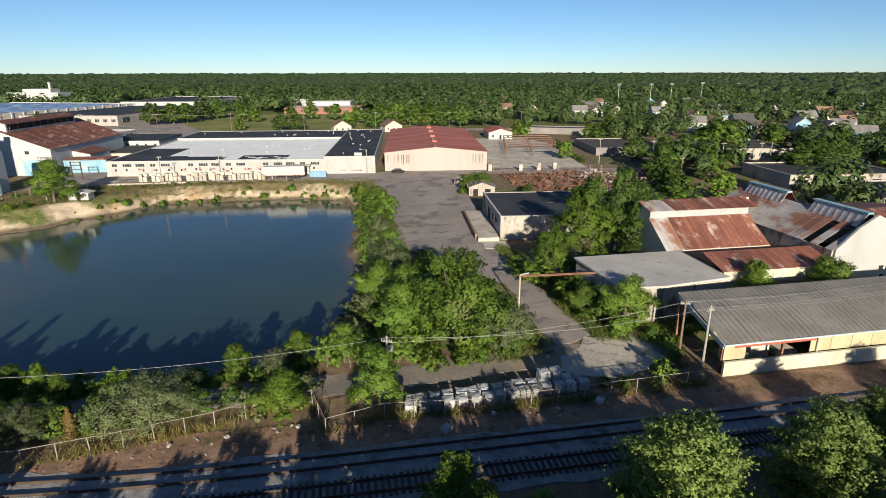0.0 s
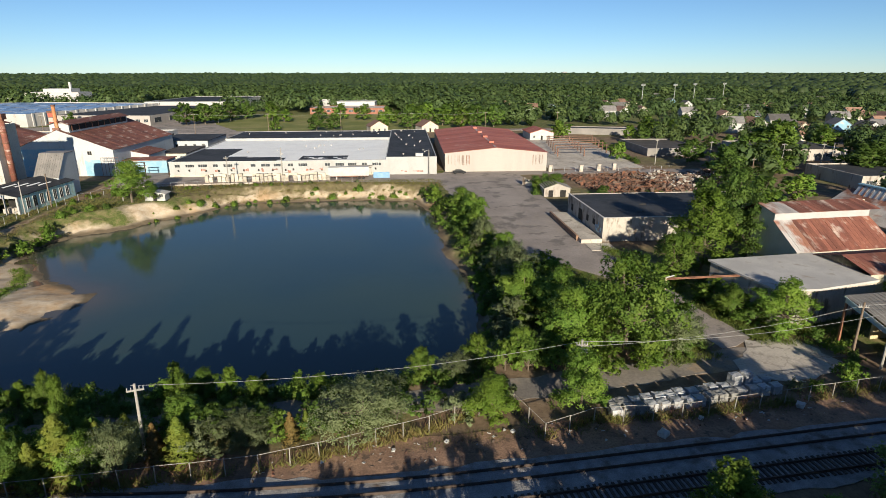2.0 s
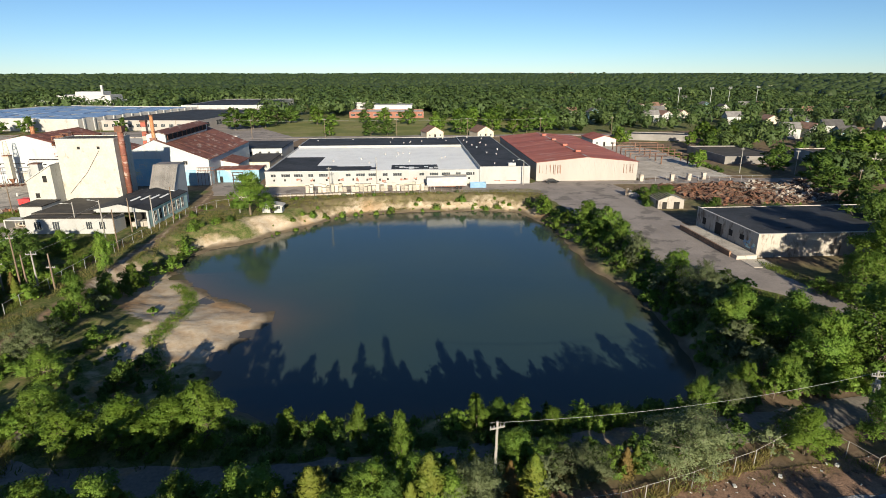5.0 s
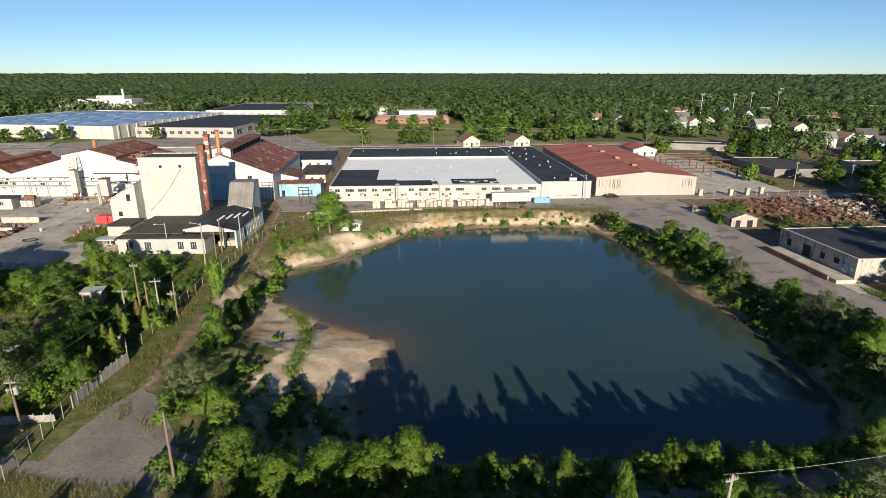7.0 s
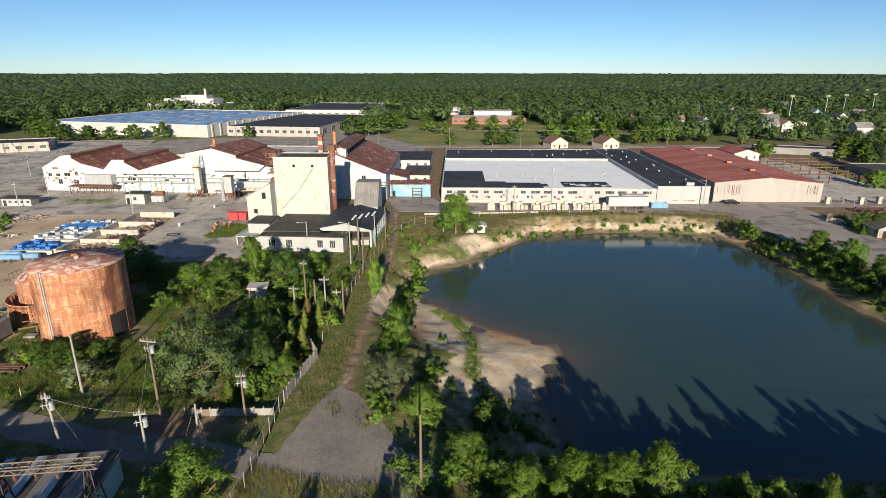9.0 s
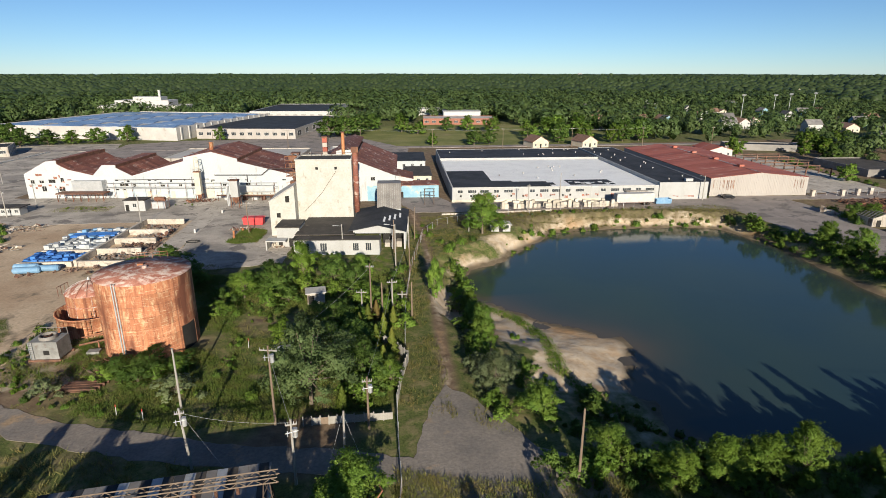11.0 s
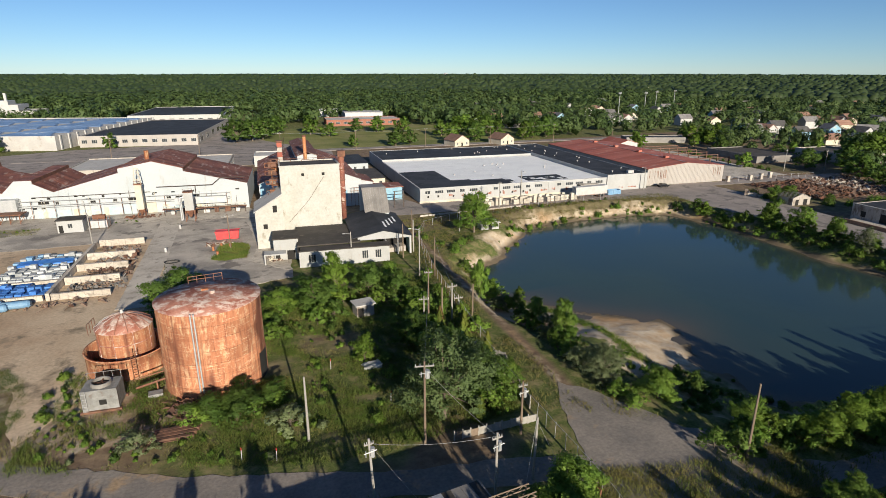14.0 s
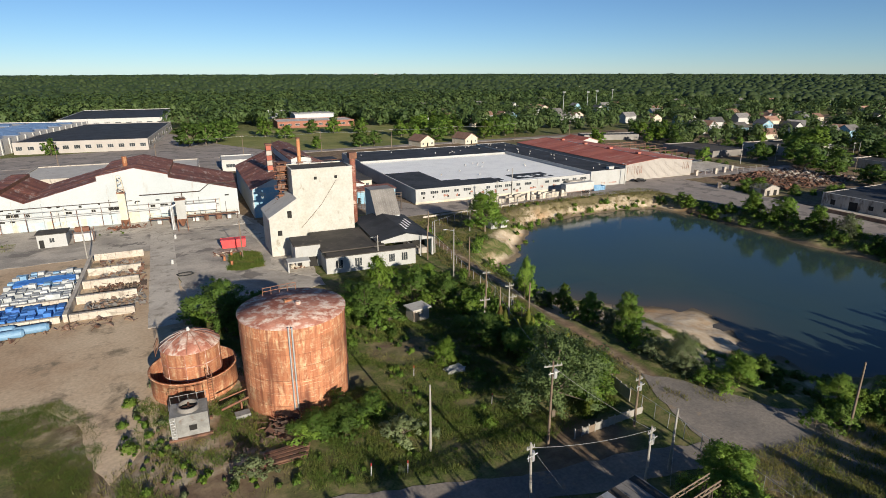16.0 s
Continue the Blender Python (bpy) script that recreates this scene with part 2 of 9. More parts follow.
GREY_METAL = surface("dull_grey_metal_roof", (0.175, 0.162, 0.15), (0.23, 0.212, 0.195), 0.3, 0.4, 0.6, (0.16, 0.135, 0.115), 0.5, 0.58, 0.7, 0.6, metal=0.1, stretch=(0.6, 1, 1), jitter=0.1)
BLACK_ROOF = surface("black_roofing_felt", (0.034, 0.037, 0.042), (0.055, 0.058, 0.066), 0.15, 0.4, 0.6, (0.078, 0.077, 0.079), 0.4, 0.58, 0.7, 0.75, bump=0.2, spec=0.15)
BROWN_FELT = surface("worn_brown_black_felt", (0.04, 0.035, 0.03), (0.065, 0.056, 0.048), 0.3, 0.4, 0.6, (0.12, 0.10, 0.08), 0.5, 0.58, 0.7, 0.85)
WHITE_ROOF = surface("white_roof_membrane", (0.88, 0.88, 0.86), (0.80, 0.80, 0.79), 0.15, 0.45, 0.65, (0.504, 0.493, 0.482), 0.5, 0.66, 0.76, 0.7)
SLAB_ROOF = surface("grey_gravel_roof", (0.42, 0.40, 0.38), (0.50, 0.48, 0.45), 0.2, 0.4, 0.6, (0.32, 0.28, 0.24), 0.4, 0.56, 0.7, 0.9)
RUST = surface("orange_rust_steel", (0.28, 0.10, 0.045), (0.41, 0.165, 0.07), 0.3, 0.38, 0.62, (0.48, 0.31, 0.16), 0.55, 0.54, 0.68, 0.75, stretch=(1, 1, 0.35), stretch3=(1.4, 1.4, 0.6), jitter=0.10, bump=0.2)
RUST_TOP = surface("rust_and_chalk_tank_top", (0.27, 0.10, 0.07), (0.40, 0.19, 0.14), 0.5, 0.4, 0.6, (0.56, 0.45, 0.39), 0.7, 0.47, 0.60, 0.95, bump=0.2, spec=0.2, grain=0.25)
DARK_RUST = surface("dark_rust_steel", (0.14, 0.062, 0.038), (0.22, 0.098, 0.055), 0.6, 0.4, 0.6, (0.11, 0.06, 0.04), 1.0, 0.55, 0.7, 0.8, jitter=0.2)
# near-black: shade inside openings and recesses, put into the colour of flat panels
DARK = surface("deep_shadowed_opening", (0.012, 0.011, 0.010), (0.022, 0.02, 0.018), 1.0, rough=0.9)
GLASS = surface("dirty_window_glass", (0.035, 0.042, 0.048), (0.07, 0.075, 0.08), 0.8, rough=0.2, jitter=0.3)
TRIM = surface("white_trim", (0.48, 0.475, 0.46), (0.415, 0.405, 0.385), 0.8, rough=0.7)
BRICK = surface("exposed_red_brick", (0.25, 0.10, 0.07), (0.33, 0.15, 0.10), 1.5, rough=0.9, jitter=0.2)
POLE = surface("weathered_pole_wood", (0.144, 0.104, 0.072), (0.216, 0.162, 0.117), 1.5, stretch=(1, 1, 0.1), rough=0.9)
GREY_POLE = surface("grey_pole_wood", (0.259, 0.245, 0.216), (0.331, 0.310, 0.281), 1.5, stretch=(1, 1, 0.1), rough=0.9)
STEEL = surface("galvanised_steel", (0.42, 0.43, 0.43), (0.52, 0.52, 0.52), 1.0, rough=0.5, metal=0.5, jitter=0.08)
RAIL_STEEL = surface("rusty_rail_steel", (0.055, 0.04, 0.033), (0.085, 0.06, 0.048), 1.0, rough=0.6, metal=0.3)
TIE = surface("dark_sleeper_wood", (0.045, 0.035, 0.028), (0.085, 0.068, 0.055), 1.0, rough=0.9, jitter=0.25)
CABLE = surface("pale_cable", (0.30, 0.30, 0.29), (0.36, 0.36, 0.35), 1.0, rough=0.6)
BARK = surface("tree_bark", (0.11, 0.085, 0.06), (0.19, 0.15, 0.115), 2.0, stretch=(1, 1, 0.3), rough=0.95, bump=0.4)
BLUE_PLASTIC = surface("blue_tarpaulin", (0.035, 0.130, 0.420), (0.060, 0.200, 0.520), 0.8, 0.4, 0.6, rough=0.45, jitter=0.25)
PALE_BLUE = surface("pale_blue_paint_metal", (0.13, 0.27, 0.44), (0.22, 0.36, 0.50), 0.8, rough=0.5, jitter=0.15)
PALLET = surface("pale_stacked_crates", (0.33, 0.35, 0.36), (0.46, 0.47, 0.47), 0.8, 0.4, 0.6, (0.20, 0.25, 0.32), 0.9, 0.58, 0.7, rough=0.7, jitter=0.25)
CRATE = surface("grey_brown_pallet_wood", (0.42, 0.375, 0.31), (0.52, 0.47, 0.39), 1.0, rough=0.9, jitter=0.25)
RED_PAINT = surface("bright_red_paint", (0.55, 0.035, 0.04), (0.62, 0.06, 0.06), 0.8, rough=0.5)
WRAP = surface("grey_plastic_wrap", (0.36, 0.365, 0.375), (0.46, 0.465, 0.47), 1.2, 0.4, 0.6, (0.2, 0.165, 0.15), 1.2, 0.58, 0.68, rough=0.35, jitter=0.2)
SOLAR = surface("blue_solar_roof", (0.085, 0.145, 0.27), (0.13, 0.195, 0.33), 0.05, 0.42, 0.58, (0.36, 0.40, 0.46), 0.04, 0.60, 0.64, rough=0.35, stretch=(1, 4, 1))
DULL_GREY = surface("dull_grey_paint", (0.18, 0.177, 0.168), (0.26, 0.257, 0.246), 0.8, 0.4, 0.6, (0.15, 0.12, 0.10), 1.2, 0.58, 0.7, rough=0.7)
CAR_PAINT = surface("dark_car_paint", (0.012, 0.013, 0.016), (0.018, 0.019, 0.023), 1.0, rough=0.2)
TYRE = surface("tyre_rubber", (0.02, 0.02, 0.02), (0.03, 0.03, 0.03), 2.0, rough=0.9)
RUBBLE_A = surface("rubble_brown", (0.105, 0.068, 0.05), (0.20, 0.14, 0.108), 1.0, rough=0.95, jitter=0.4, grain=0.3)
ROOF_GREY = surface("grey_shingle_roof", (0.13, 0.12, 0.12), (0.20, 0.19, 0.18), 0.5, rough=0.9, jitter=0.5)
ROOF_BROWN = surface("brown_shingle_roof", (0.22, 0.12, 0.085), (0.30, 0.18, 0.13), 0.5, rough=0.9, jitter=0.3)
LEAF_MID = foliage("broad_leaves", (0.086, 0.176, 0.026), (0.213, 0.339, 0.061), (0.275, 0.373, 0.064))
LEAF_LIGHT = foliage("bright_yellow_green_leaves", (0.096, 0.177, 0.022), (0.184, 0.280, 0.040), (0.216, 0.301, 0.050), through=0.4)
LEAF_GREY = foliage("grey_green_leaves", (0.136, 0.177, 0.081), (0.274, 0.315, 0.162), (0.205, 0.249, 0.112))
LEAF_DARK = foliage("deep_green_leaves", (0.062, 0.126, 0.024), (0.147, 0.240, 0.050), (0.171, 0.252, 0.052))
LEAF_NEEDLE = foliage("soft_grey_green_needles", (0.107, 0.171, 0.041), (0.226, 0.298, 0.088), (0.248, 0.317, 0.085))
LEAF_POPLAR = foliage("pale_poplar_leaves", (0.10, 0.165, 0.052), (0.195, 0.265, 0.10), (0.215, 0.285, 0.11))
LEAF_CEDAR = foliage("cedar_needles", (0.104, 0.162, 0.027), (0.225, 0.275, 0.045), (0.259, 0.243, 0.052))
LEAF_BROWN = foliage("browning_cedar_needles", (0.17, 0.11, 0.04), (0.26, 0.17, 0.06), (0.14, 0.13, 0.04))
WEED = foliage("tall_weeds", (0.103, 0.131, 0.034), (0.243, 0.236, 0.071), (0.317, 0.241, 0.098))
FOREST = foliage("far_woodland_leaves", (0.036, 0.066, 0.020), (0.058, 0.092, 0.029), (0.095, 0.130, 0.040), through=0.15, clumps=0.05)
GRASS = foliage("rough_green_grass", (0.085, 0.143, 0.025), (0.176, 0.240, 0.049), (0.219, 0.225, 0.061))


def tank_material():
    """Rusted plate: vertical runs, pale worn patches, scratches round the shell, and a shift from plate to plate."""
    m, n, l, b = nodes_of("streaked_rusty_plate")
    runs = noise_tex(n, l, position(n, l, (1, 1, 0.05)), 1.6, 6.0, 0.7)
    blot = noise_tex(n, l, position(n, l, (1, 1, 0.45)), 1.3, 7.0, 0.72)
    lines = noise_tex(n, l, position(n, l, (0.4, 0.4, 6.0)), 1.5, 5.0, 0.75)
    col = mixc(n, l, ramp(n, l, runs, 0.38, 0.62), (0.29, 0.105, 0.058), (0.50, 0.215, 0.11))
    col = mixc(n, l, ramp(n, l, blot, 0.52, 0.70), col, (0.64, 0.45, 0.27))
    col = mixc(n, l, ramp(n, l, lines, 0.56, 0.68), col, (0.66, 0.50, 0.32))
    col = mixc(n, l, ramp(n, l, noise_tex(n, l, position(n, l, (1, 1, 0.02)), 0.9, 5.0, 0.75), 0.55, 0.70), col, (0.20, 0.075, 0.045))
    col = mixc(n, l, ramp(n, l, noise_tex(n, l, position(n, l, (1, 1, 0.3)), 0.25, 3.0), 0.56, 0.66), col, (0.17, 0.065, 0.04))
    info, hsv, j = n.new("ShaderNodeObjectInfo"), n.new("ShaderNodeHueSaturation"), n.new("ShaderNodeMapRange")
    j.inputs["To Min"].default_value, j.inputs["To Max"].default_value = 0.82, 1.18
    l.new(info.outputs["Random"], j.inputs["Value"])
    l.new(j.outputs["Result"], hsv.inputs["Value"])
    l.new(col, hsv.inputs["Color"])
    l.new(hsv.outputs["Color"], b.inputs["Base Color"])
    b.inputs["Roughness"].default_value = 0.85
    b.inputs["Specular IOR Level"].default_value = 0.25
    bp = n.new("ShaderNodeBump")
    bp.inputs["Strength"].default_value, bp.inputs["Distance"].default_value = 0.4, 0.08
    l.new(blot, bp.inputs["Height"])
    l.new(bp.outputs["Normal"], b.inputs["Normal"])
    return m


TANK = tank_material()
SCRAP = surface("dark_scrap_iron", (0.085, 0.045, 0.032), (0.17, 0.085, 0.055), 0.8, 0.4, 0.6, (0.22, 0.18, 0.15), 0.5, 0.58, 0.7, 0.85, jitter=0.2)

# ---- building tools ----
def part(name, bm, material, parent=None, label="", smooth=False):
    """Link a bmesh as one mesh object, under a thing or a part."""
    me = bpy.data.meshes.new(name)
    bm.to_mesh(me)
    bm.free()
    me.materials.append(material)
    if smooth:
        me.shade_smooth()
    ob = new(name, me)
    if parent:
        ob.parent = parent
    if label:
        ob["label"] = label
    return ob


def piece(name, mesh, parent, m):
    """One more object on a mesh that alike pieces share."""
    ob = new(name, mesh)
    ob.parent = parent
    ob.matrix_local = m
    return ob


def thing(name, label, category, x=0, y=0, z=0, rz=0, group="", kind=""):
    ob = new(name)
    ob.empty_display_size = 0.5
    ob.matrix_world = pose(x, y, z, 0, 0, rz)
    return tagged(ob, label, category, group, kind)


def box(bm, x0, y0, z0, x1, y1, z1):
    v = [bm.verts.new(p) for p in ((x0, y0, z0), (x1, y0, z0), (x1, y1, z0), (x0, y1, z0), (x0, y0, z1), (x1, y0, z1), (x1, y1, z1), (x0, y1, z1))]
    for f in ((3, 2, 1, 0), (4, 5, 6, 7), (0, 1, 5, 4), (1, 2, 6, 5), (2, 3, 7, 6), (3, 0, 4, 7)):
        bm.faces.new([v[i] for i in f])
    return bm


def boxes(*rows):
    bm = bmesh.new()
    for r in rows:
        box(bm, *r)
    return bm


def prism(bm, pts, a, b, axis="y"):
    """A flat outline (first and third coordinate, or x and y for axis z) swept from a to b."""
    def at(p, d):
        return (p[0], d, p[1]) if axis == "y" else (d, p[0], p[1]) if axis == "x" else (p[0], p[1], d)
    v0, v1 = [bm.verts.new(at(p, a)) for p in pts], [bm.verts.new(at(p, b)) for p in pts]
    n = len(pts)
    bm.faces.new(v0)
    bm.faces.new(v1[::-1])
    for i in range(n):
        bm.faces.new((v0[i], v0[(i + 1) % n], v1[(i + 1) % n], v1[i]))
    bmesh.ops.recalc_face_normals(bm, faces=bm.faces)
    return bm


def rod(bm, p, q, r0, r1=None, seg=8):
    """A round bar from p to q."""
    p, q = Vector(p), Vector(q)
    r1 = r0 if r1 is None else r1
    turn = (q - p).to_track_quat("Z", "Y").to_matrix()
    ring0, ring1 = [], []
    for i in range(seg):
        a = 2 * math.pi * i / seg
        d = turn @ Vector((math.cos(a), math.sin(a), 0))
        ring0.append(bm.verts.new(p + d * r0))
        ring1.append(bm.verts.new(q + d * r1))
    for i in range(seg):
        bm.faces.new((ring0[i], ring0[(i + 1) % seg], ring1[(i + 1) % seg], ring1[i]))
    bm.faces.new(ring0[::-1])
    bm.faces.new(ring1)
    return bm


def rods(rows, seg=6):
    bm = bmesh.new()
    for r in rows:
        rod(bm, r[0], r[1], r[2], r[3] if len(r) > 3 else None, seg)
    return bm


def sheet(name, x, y, z, points, label, category, material, depth=0.25, ragged=0.35):
    """A paved or worn area of the ground: a low slab with a plan outline, whose top is at z. ragged: how far its broken edge strays."""
    if ragged:
        g, out = random.Random(len(label)), []
        for p, q in zip(points, points[1:] + points[:1]):
            n = min(24, max(1, int(math.hypot(q[0] - p[0], q[1] - p[1]) / 1.6)))
            for i in range(n):
                out.append((p[0] + (q[0] - p[0]) * i / n + g.uniform(-ragged, ragged), p[1] + (q[1] - p[1]) * i / n + g.uniform(-ragged, ragged)))
        points = out
    bm = bmesh.new()
    prism(bm, points, z - depth, z, "z")
    bmesh.ops.triangulate(bm, faces=[f for f in bm.faces if len(f.verts) > 4])
    ob = part(name, bm, material)
    return tagged(ob, label, category, kind="structure")


def window(parent, x, z, w, h, y=0.0, face="front", panes=2, name="window", material=None):
    """A window in a wall: frame proud of the wall, panes set back in it. face: which side of its building it is on."""
    bm = bmesh.new()
    f = 0.09
    for r in ((-w / 2, -0.06, 0, -w / 2 + f, 0.05, h), (w / 2 - f, -0.06, 0, w / 2, 0.05, h), (-w / 2, -0.06, h - f, w / 2, 0.05, h), (-w / 2 - 0.05, -0.1, -f, w / 2 + 0.05, 0.05, 0)):
        box(bm, *r)
    for i in range(1, panes):
        box(bm, -w / 2 + w * i / panes - 0.03, -0.045, 0, -w / 2 + w * i / panes + 0.03, 0.03, h)
    fr = part(name, bm, TRIM, parent)
    fr.matrix_local = pose(x, y, z) if face == "front" else pose(y, x, z, 0, 0, 90) if face == "right" else pose(y, x, z, 0, 0, -90)
    part("pane", boxes((-w / 2 + f, -0.02, 0, w / 2 - f, 0.0, h - f)), material or GLASS, fr)
    return fr


def strip_sheets(name, parent, material, x0, x1, lo, hi, width=1.0, thick=0.06):
    """Roof sheets laid side by side from x0 to x1; lo and hi are (y, z) of their eaves and ridge ends."""
    n = max(1, round((x1 - x0) / width))
    w = (x1 - x0) / n
    bm = bmesh.new()
    ly, lz, hy, hz = *lo, *hi
    pts = [(ly, lz), (hy, hz), (hy, hz + thick), (ly, lz + thick)]
    prism(bm, pts, 0.015, w - 0.015, "x")
    first = part(name, bm, material, parent)
    first.matrix_local = pose(x0, 0, 0)
    for i in range(1, n):
        piece(name, first.data, parent, pose(x0 + w * i, 0, random.uniform(-0.012, 0.012)))
    return first


def wire(name, a, b, sag, label="", radius=0.018, material=None):
    """A cable hung between two points."""
    n = 14
    pts = [Vector(a).lerp(Vector(b), i / n) - Vector((0, 0, sag * 4 * (i / n) * (1 - i / n))) for i in range(n + 1)]
    bm = bmesh.new()
    side = (Vector(b) - Vector(a)).cross(Vector((0, 0, 1))).normalized() * radius
    up = Vector((0, 0, radius))
    rings = [[bm.verts.new(p + d) for d in (side, up, -side, -up)] for p in pts]
    for r0, r1 in zip(rings, rings[1:]):
        for i in range(4):
            bm.faces.new((r0[i], r0[(i + 1) % 4], r1[(i + 1) % 4], r1[i]))
    ob = part(name, bm, material or CABLE)
    return tagged(ob, label or "thin pale overhead cable strung between wooden poles", "cable")


def mesh_from(name, verts, faces, material, smooth=False):
    me = bpy.data.meshes.new(name)
    me.from_pydata(verts, [], faces)
    me.materials.append(material)
    if smooth:
        me.shade_smooth()
    me.update()
    return me


def fast_mesh(name, verts, quads, material):
    """A mesh of many quads from arrays."""
    me = bpy.data.meshes.new(name)
    v, q = np.asarray(verts, np.float32), np.asarray(quads, np.int32)
    me.vertices.add(len(v))
    me.vertices.foreach_set("co", v.ravel())
    me.loops.add(q.size)
    me.loops.foreach_set("vertex_index", q.ravel())
    me.polygons.add(len(q))
    me.polygons.foreach_set("loop_start", np.arange(0, q.size, q.shape[1], dtype=np.int32))
    me.materials.append(material)
    me.update(calc_edges=True)
    return me

# ---- the ground, the pond and the paved areas ----
WATER_Z = -4.0
SHORE = [(-11, 65.8), (-25, 66.4), (-46, 69), (-60, 71), (-68.5, 77), (-69.5, 88), (-65.5, 96.5), (-62.5, 101), (-64, 105.5), (-69, 109.5), (-75, 114), (-80, 121), (-86, 129.5), (-87.5, 136), (-82.5, 144.5),
         (-72.5, 149.5), (-69, 155), (-58, 164), (-52.5, 171), (-46, 173), (-28, 173), (-10, 171), (0, 167), (4, 148), (1.5, 130), (0, 114), (2, 100), (0, 85), (-3.5, 73)]


def shore_distance(X, Y):
    """Distance to the waterline, negative over water."""
    best, inside = np.full(X.shape, 1e9), np.zeros(X.shape, bool)
    for (ax, ay), (bx, by) in zip(SHORE, SHORE[1:] + SHORE[:1]):
        dx, dy = bx - ax, by - ay
        k = np.clip(((X - ax) * dx + (Y - ay) * dy) / (dx * dx + dy * dy), 0, 1)
        best = np.minimum(best, np.hypot(X - ax - k * dx, Y - ay - k * dy))
        cross = ((ay > Y) != (by > Y)) & (X < dx * (Y - ay) / (dy if dy else 1e-9) + ax)
        inside ^= cross
    return np.where(inside, -best, best)


def fuzz(X, Y, scale, seed=0.0):
    """A cheap smooth noise between -1 and 1."""
    a, b = X / scale + seed, Y / scale - seed * 1.7
    return (np.sin(a * 1.3 + 1.7 * np.sin(b * 0.9)) + np.sin(b * 1.1 + 1.9 * np.sin(a * 0.7 + 1.0)) + np.sin((a + b) * 2.1 + np.sin(a * 2.3))) / 3


def near_spit(X, Y):
    """1 on the flat sandy spit at the west end of the pond."""
    return np.clip(1 - np.hypot((X + 79) / 20, (Y - 102) / 36) ** 2, 0, 1) ** 0.5 * (X < -60)


def ground_height(X, Y):
    d = shore_distance(X, Y) + 0.8 * fuzz(X, Y, 2.3)
    spit = np.clip(near_spit(X, Y) * 1.6, 0, 1)
    width = 7.0 + 1.5 * fuzz(X, Y, 9.0, 3.0) + 15.0 * spit
    k = np.clip(d / width, 0, 1)
    k = np.clip(k + np.where(Y > 130, 0.07 * np.sin(k * 17 + 2 * fuzz(X, Y, 6.0, 8.0)), 0) * (k > 0) * (k < 1), 0, 1)
    rise = k * k * (3 - 2 * k)
    rise = np.where(spit > 0.3, k ** 1.9, rise)
    z = WATER_Z + 4.0 * rise + np.where((d > 0) & (d < width), 0.25 * fuzz(X, Y, 1.7, 5.0) * np.minimum(d / 2, 1), 0)
    return np.where(d < 0, WATER_Z + np.maximum(-2.5, d * 0.35), z)


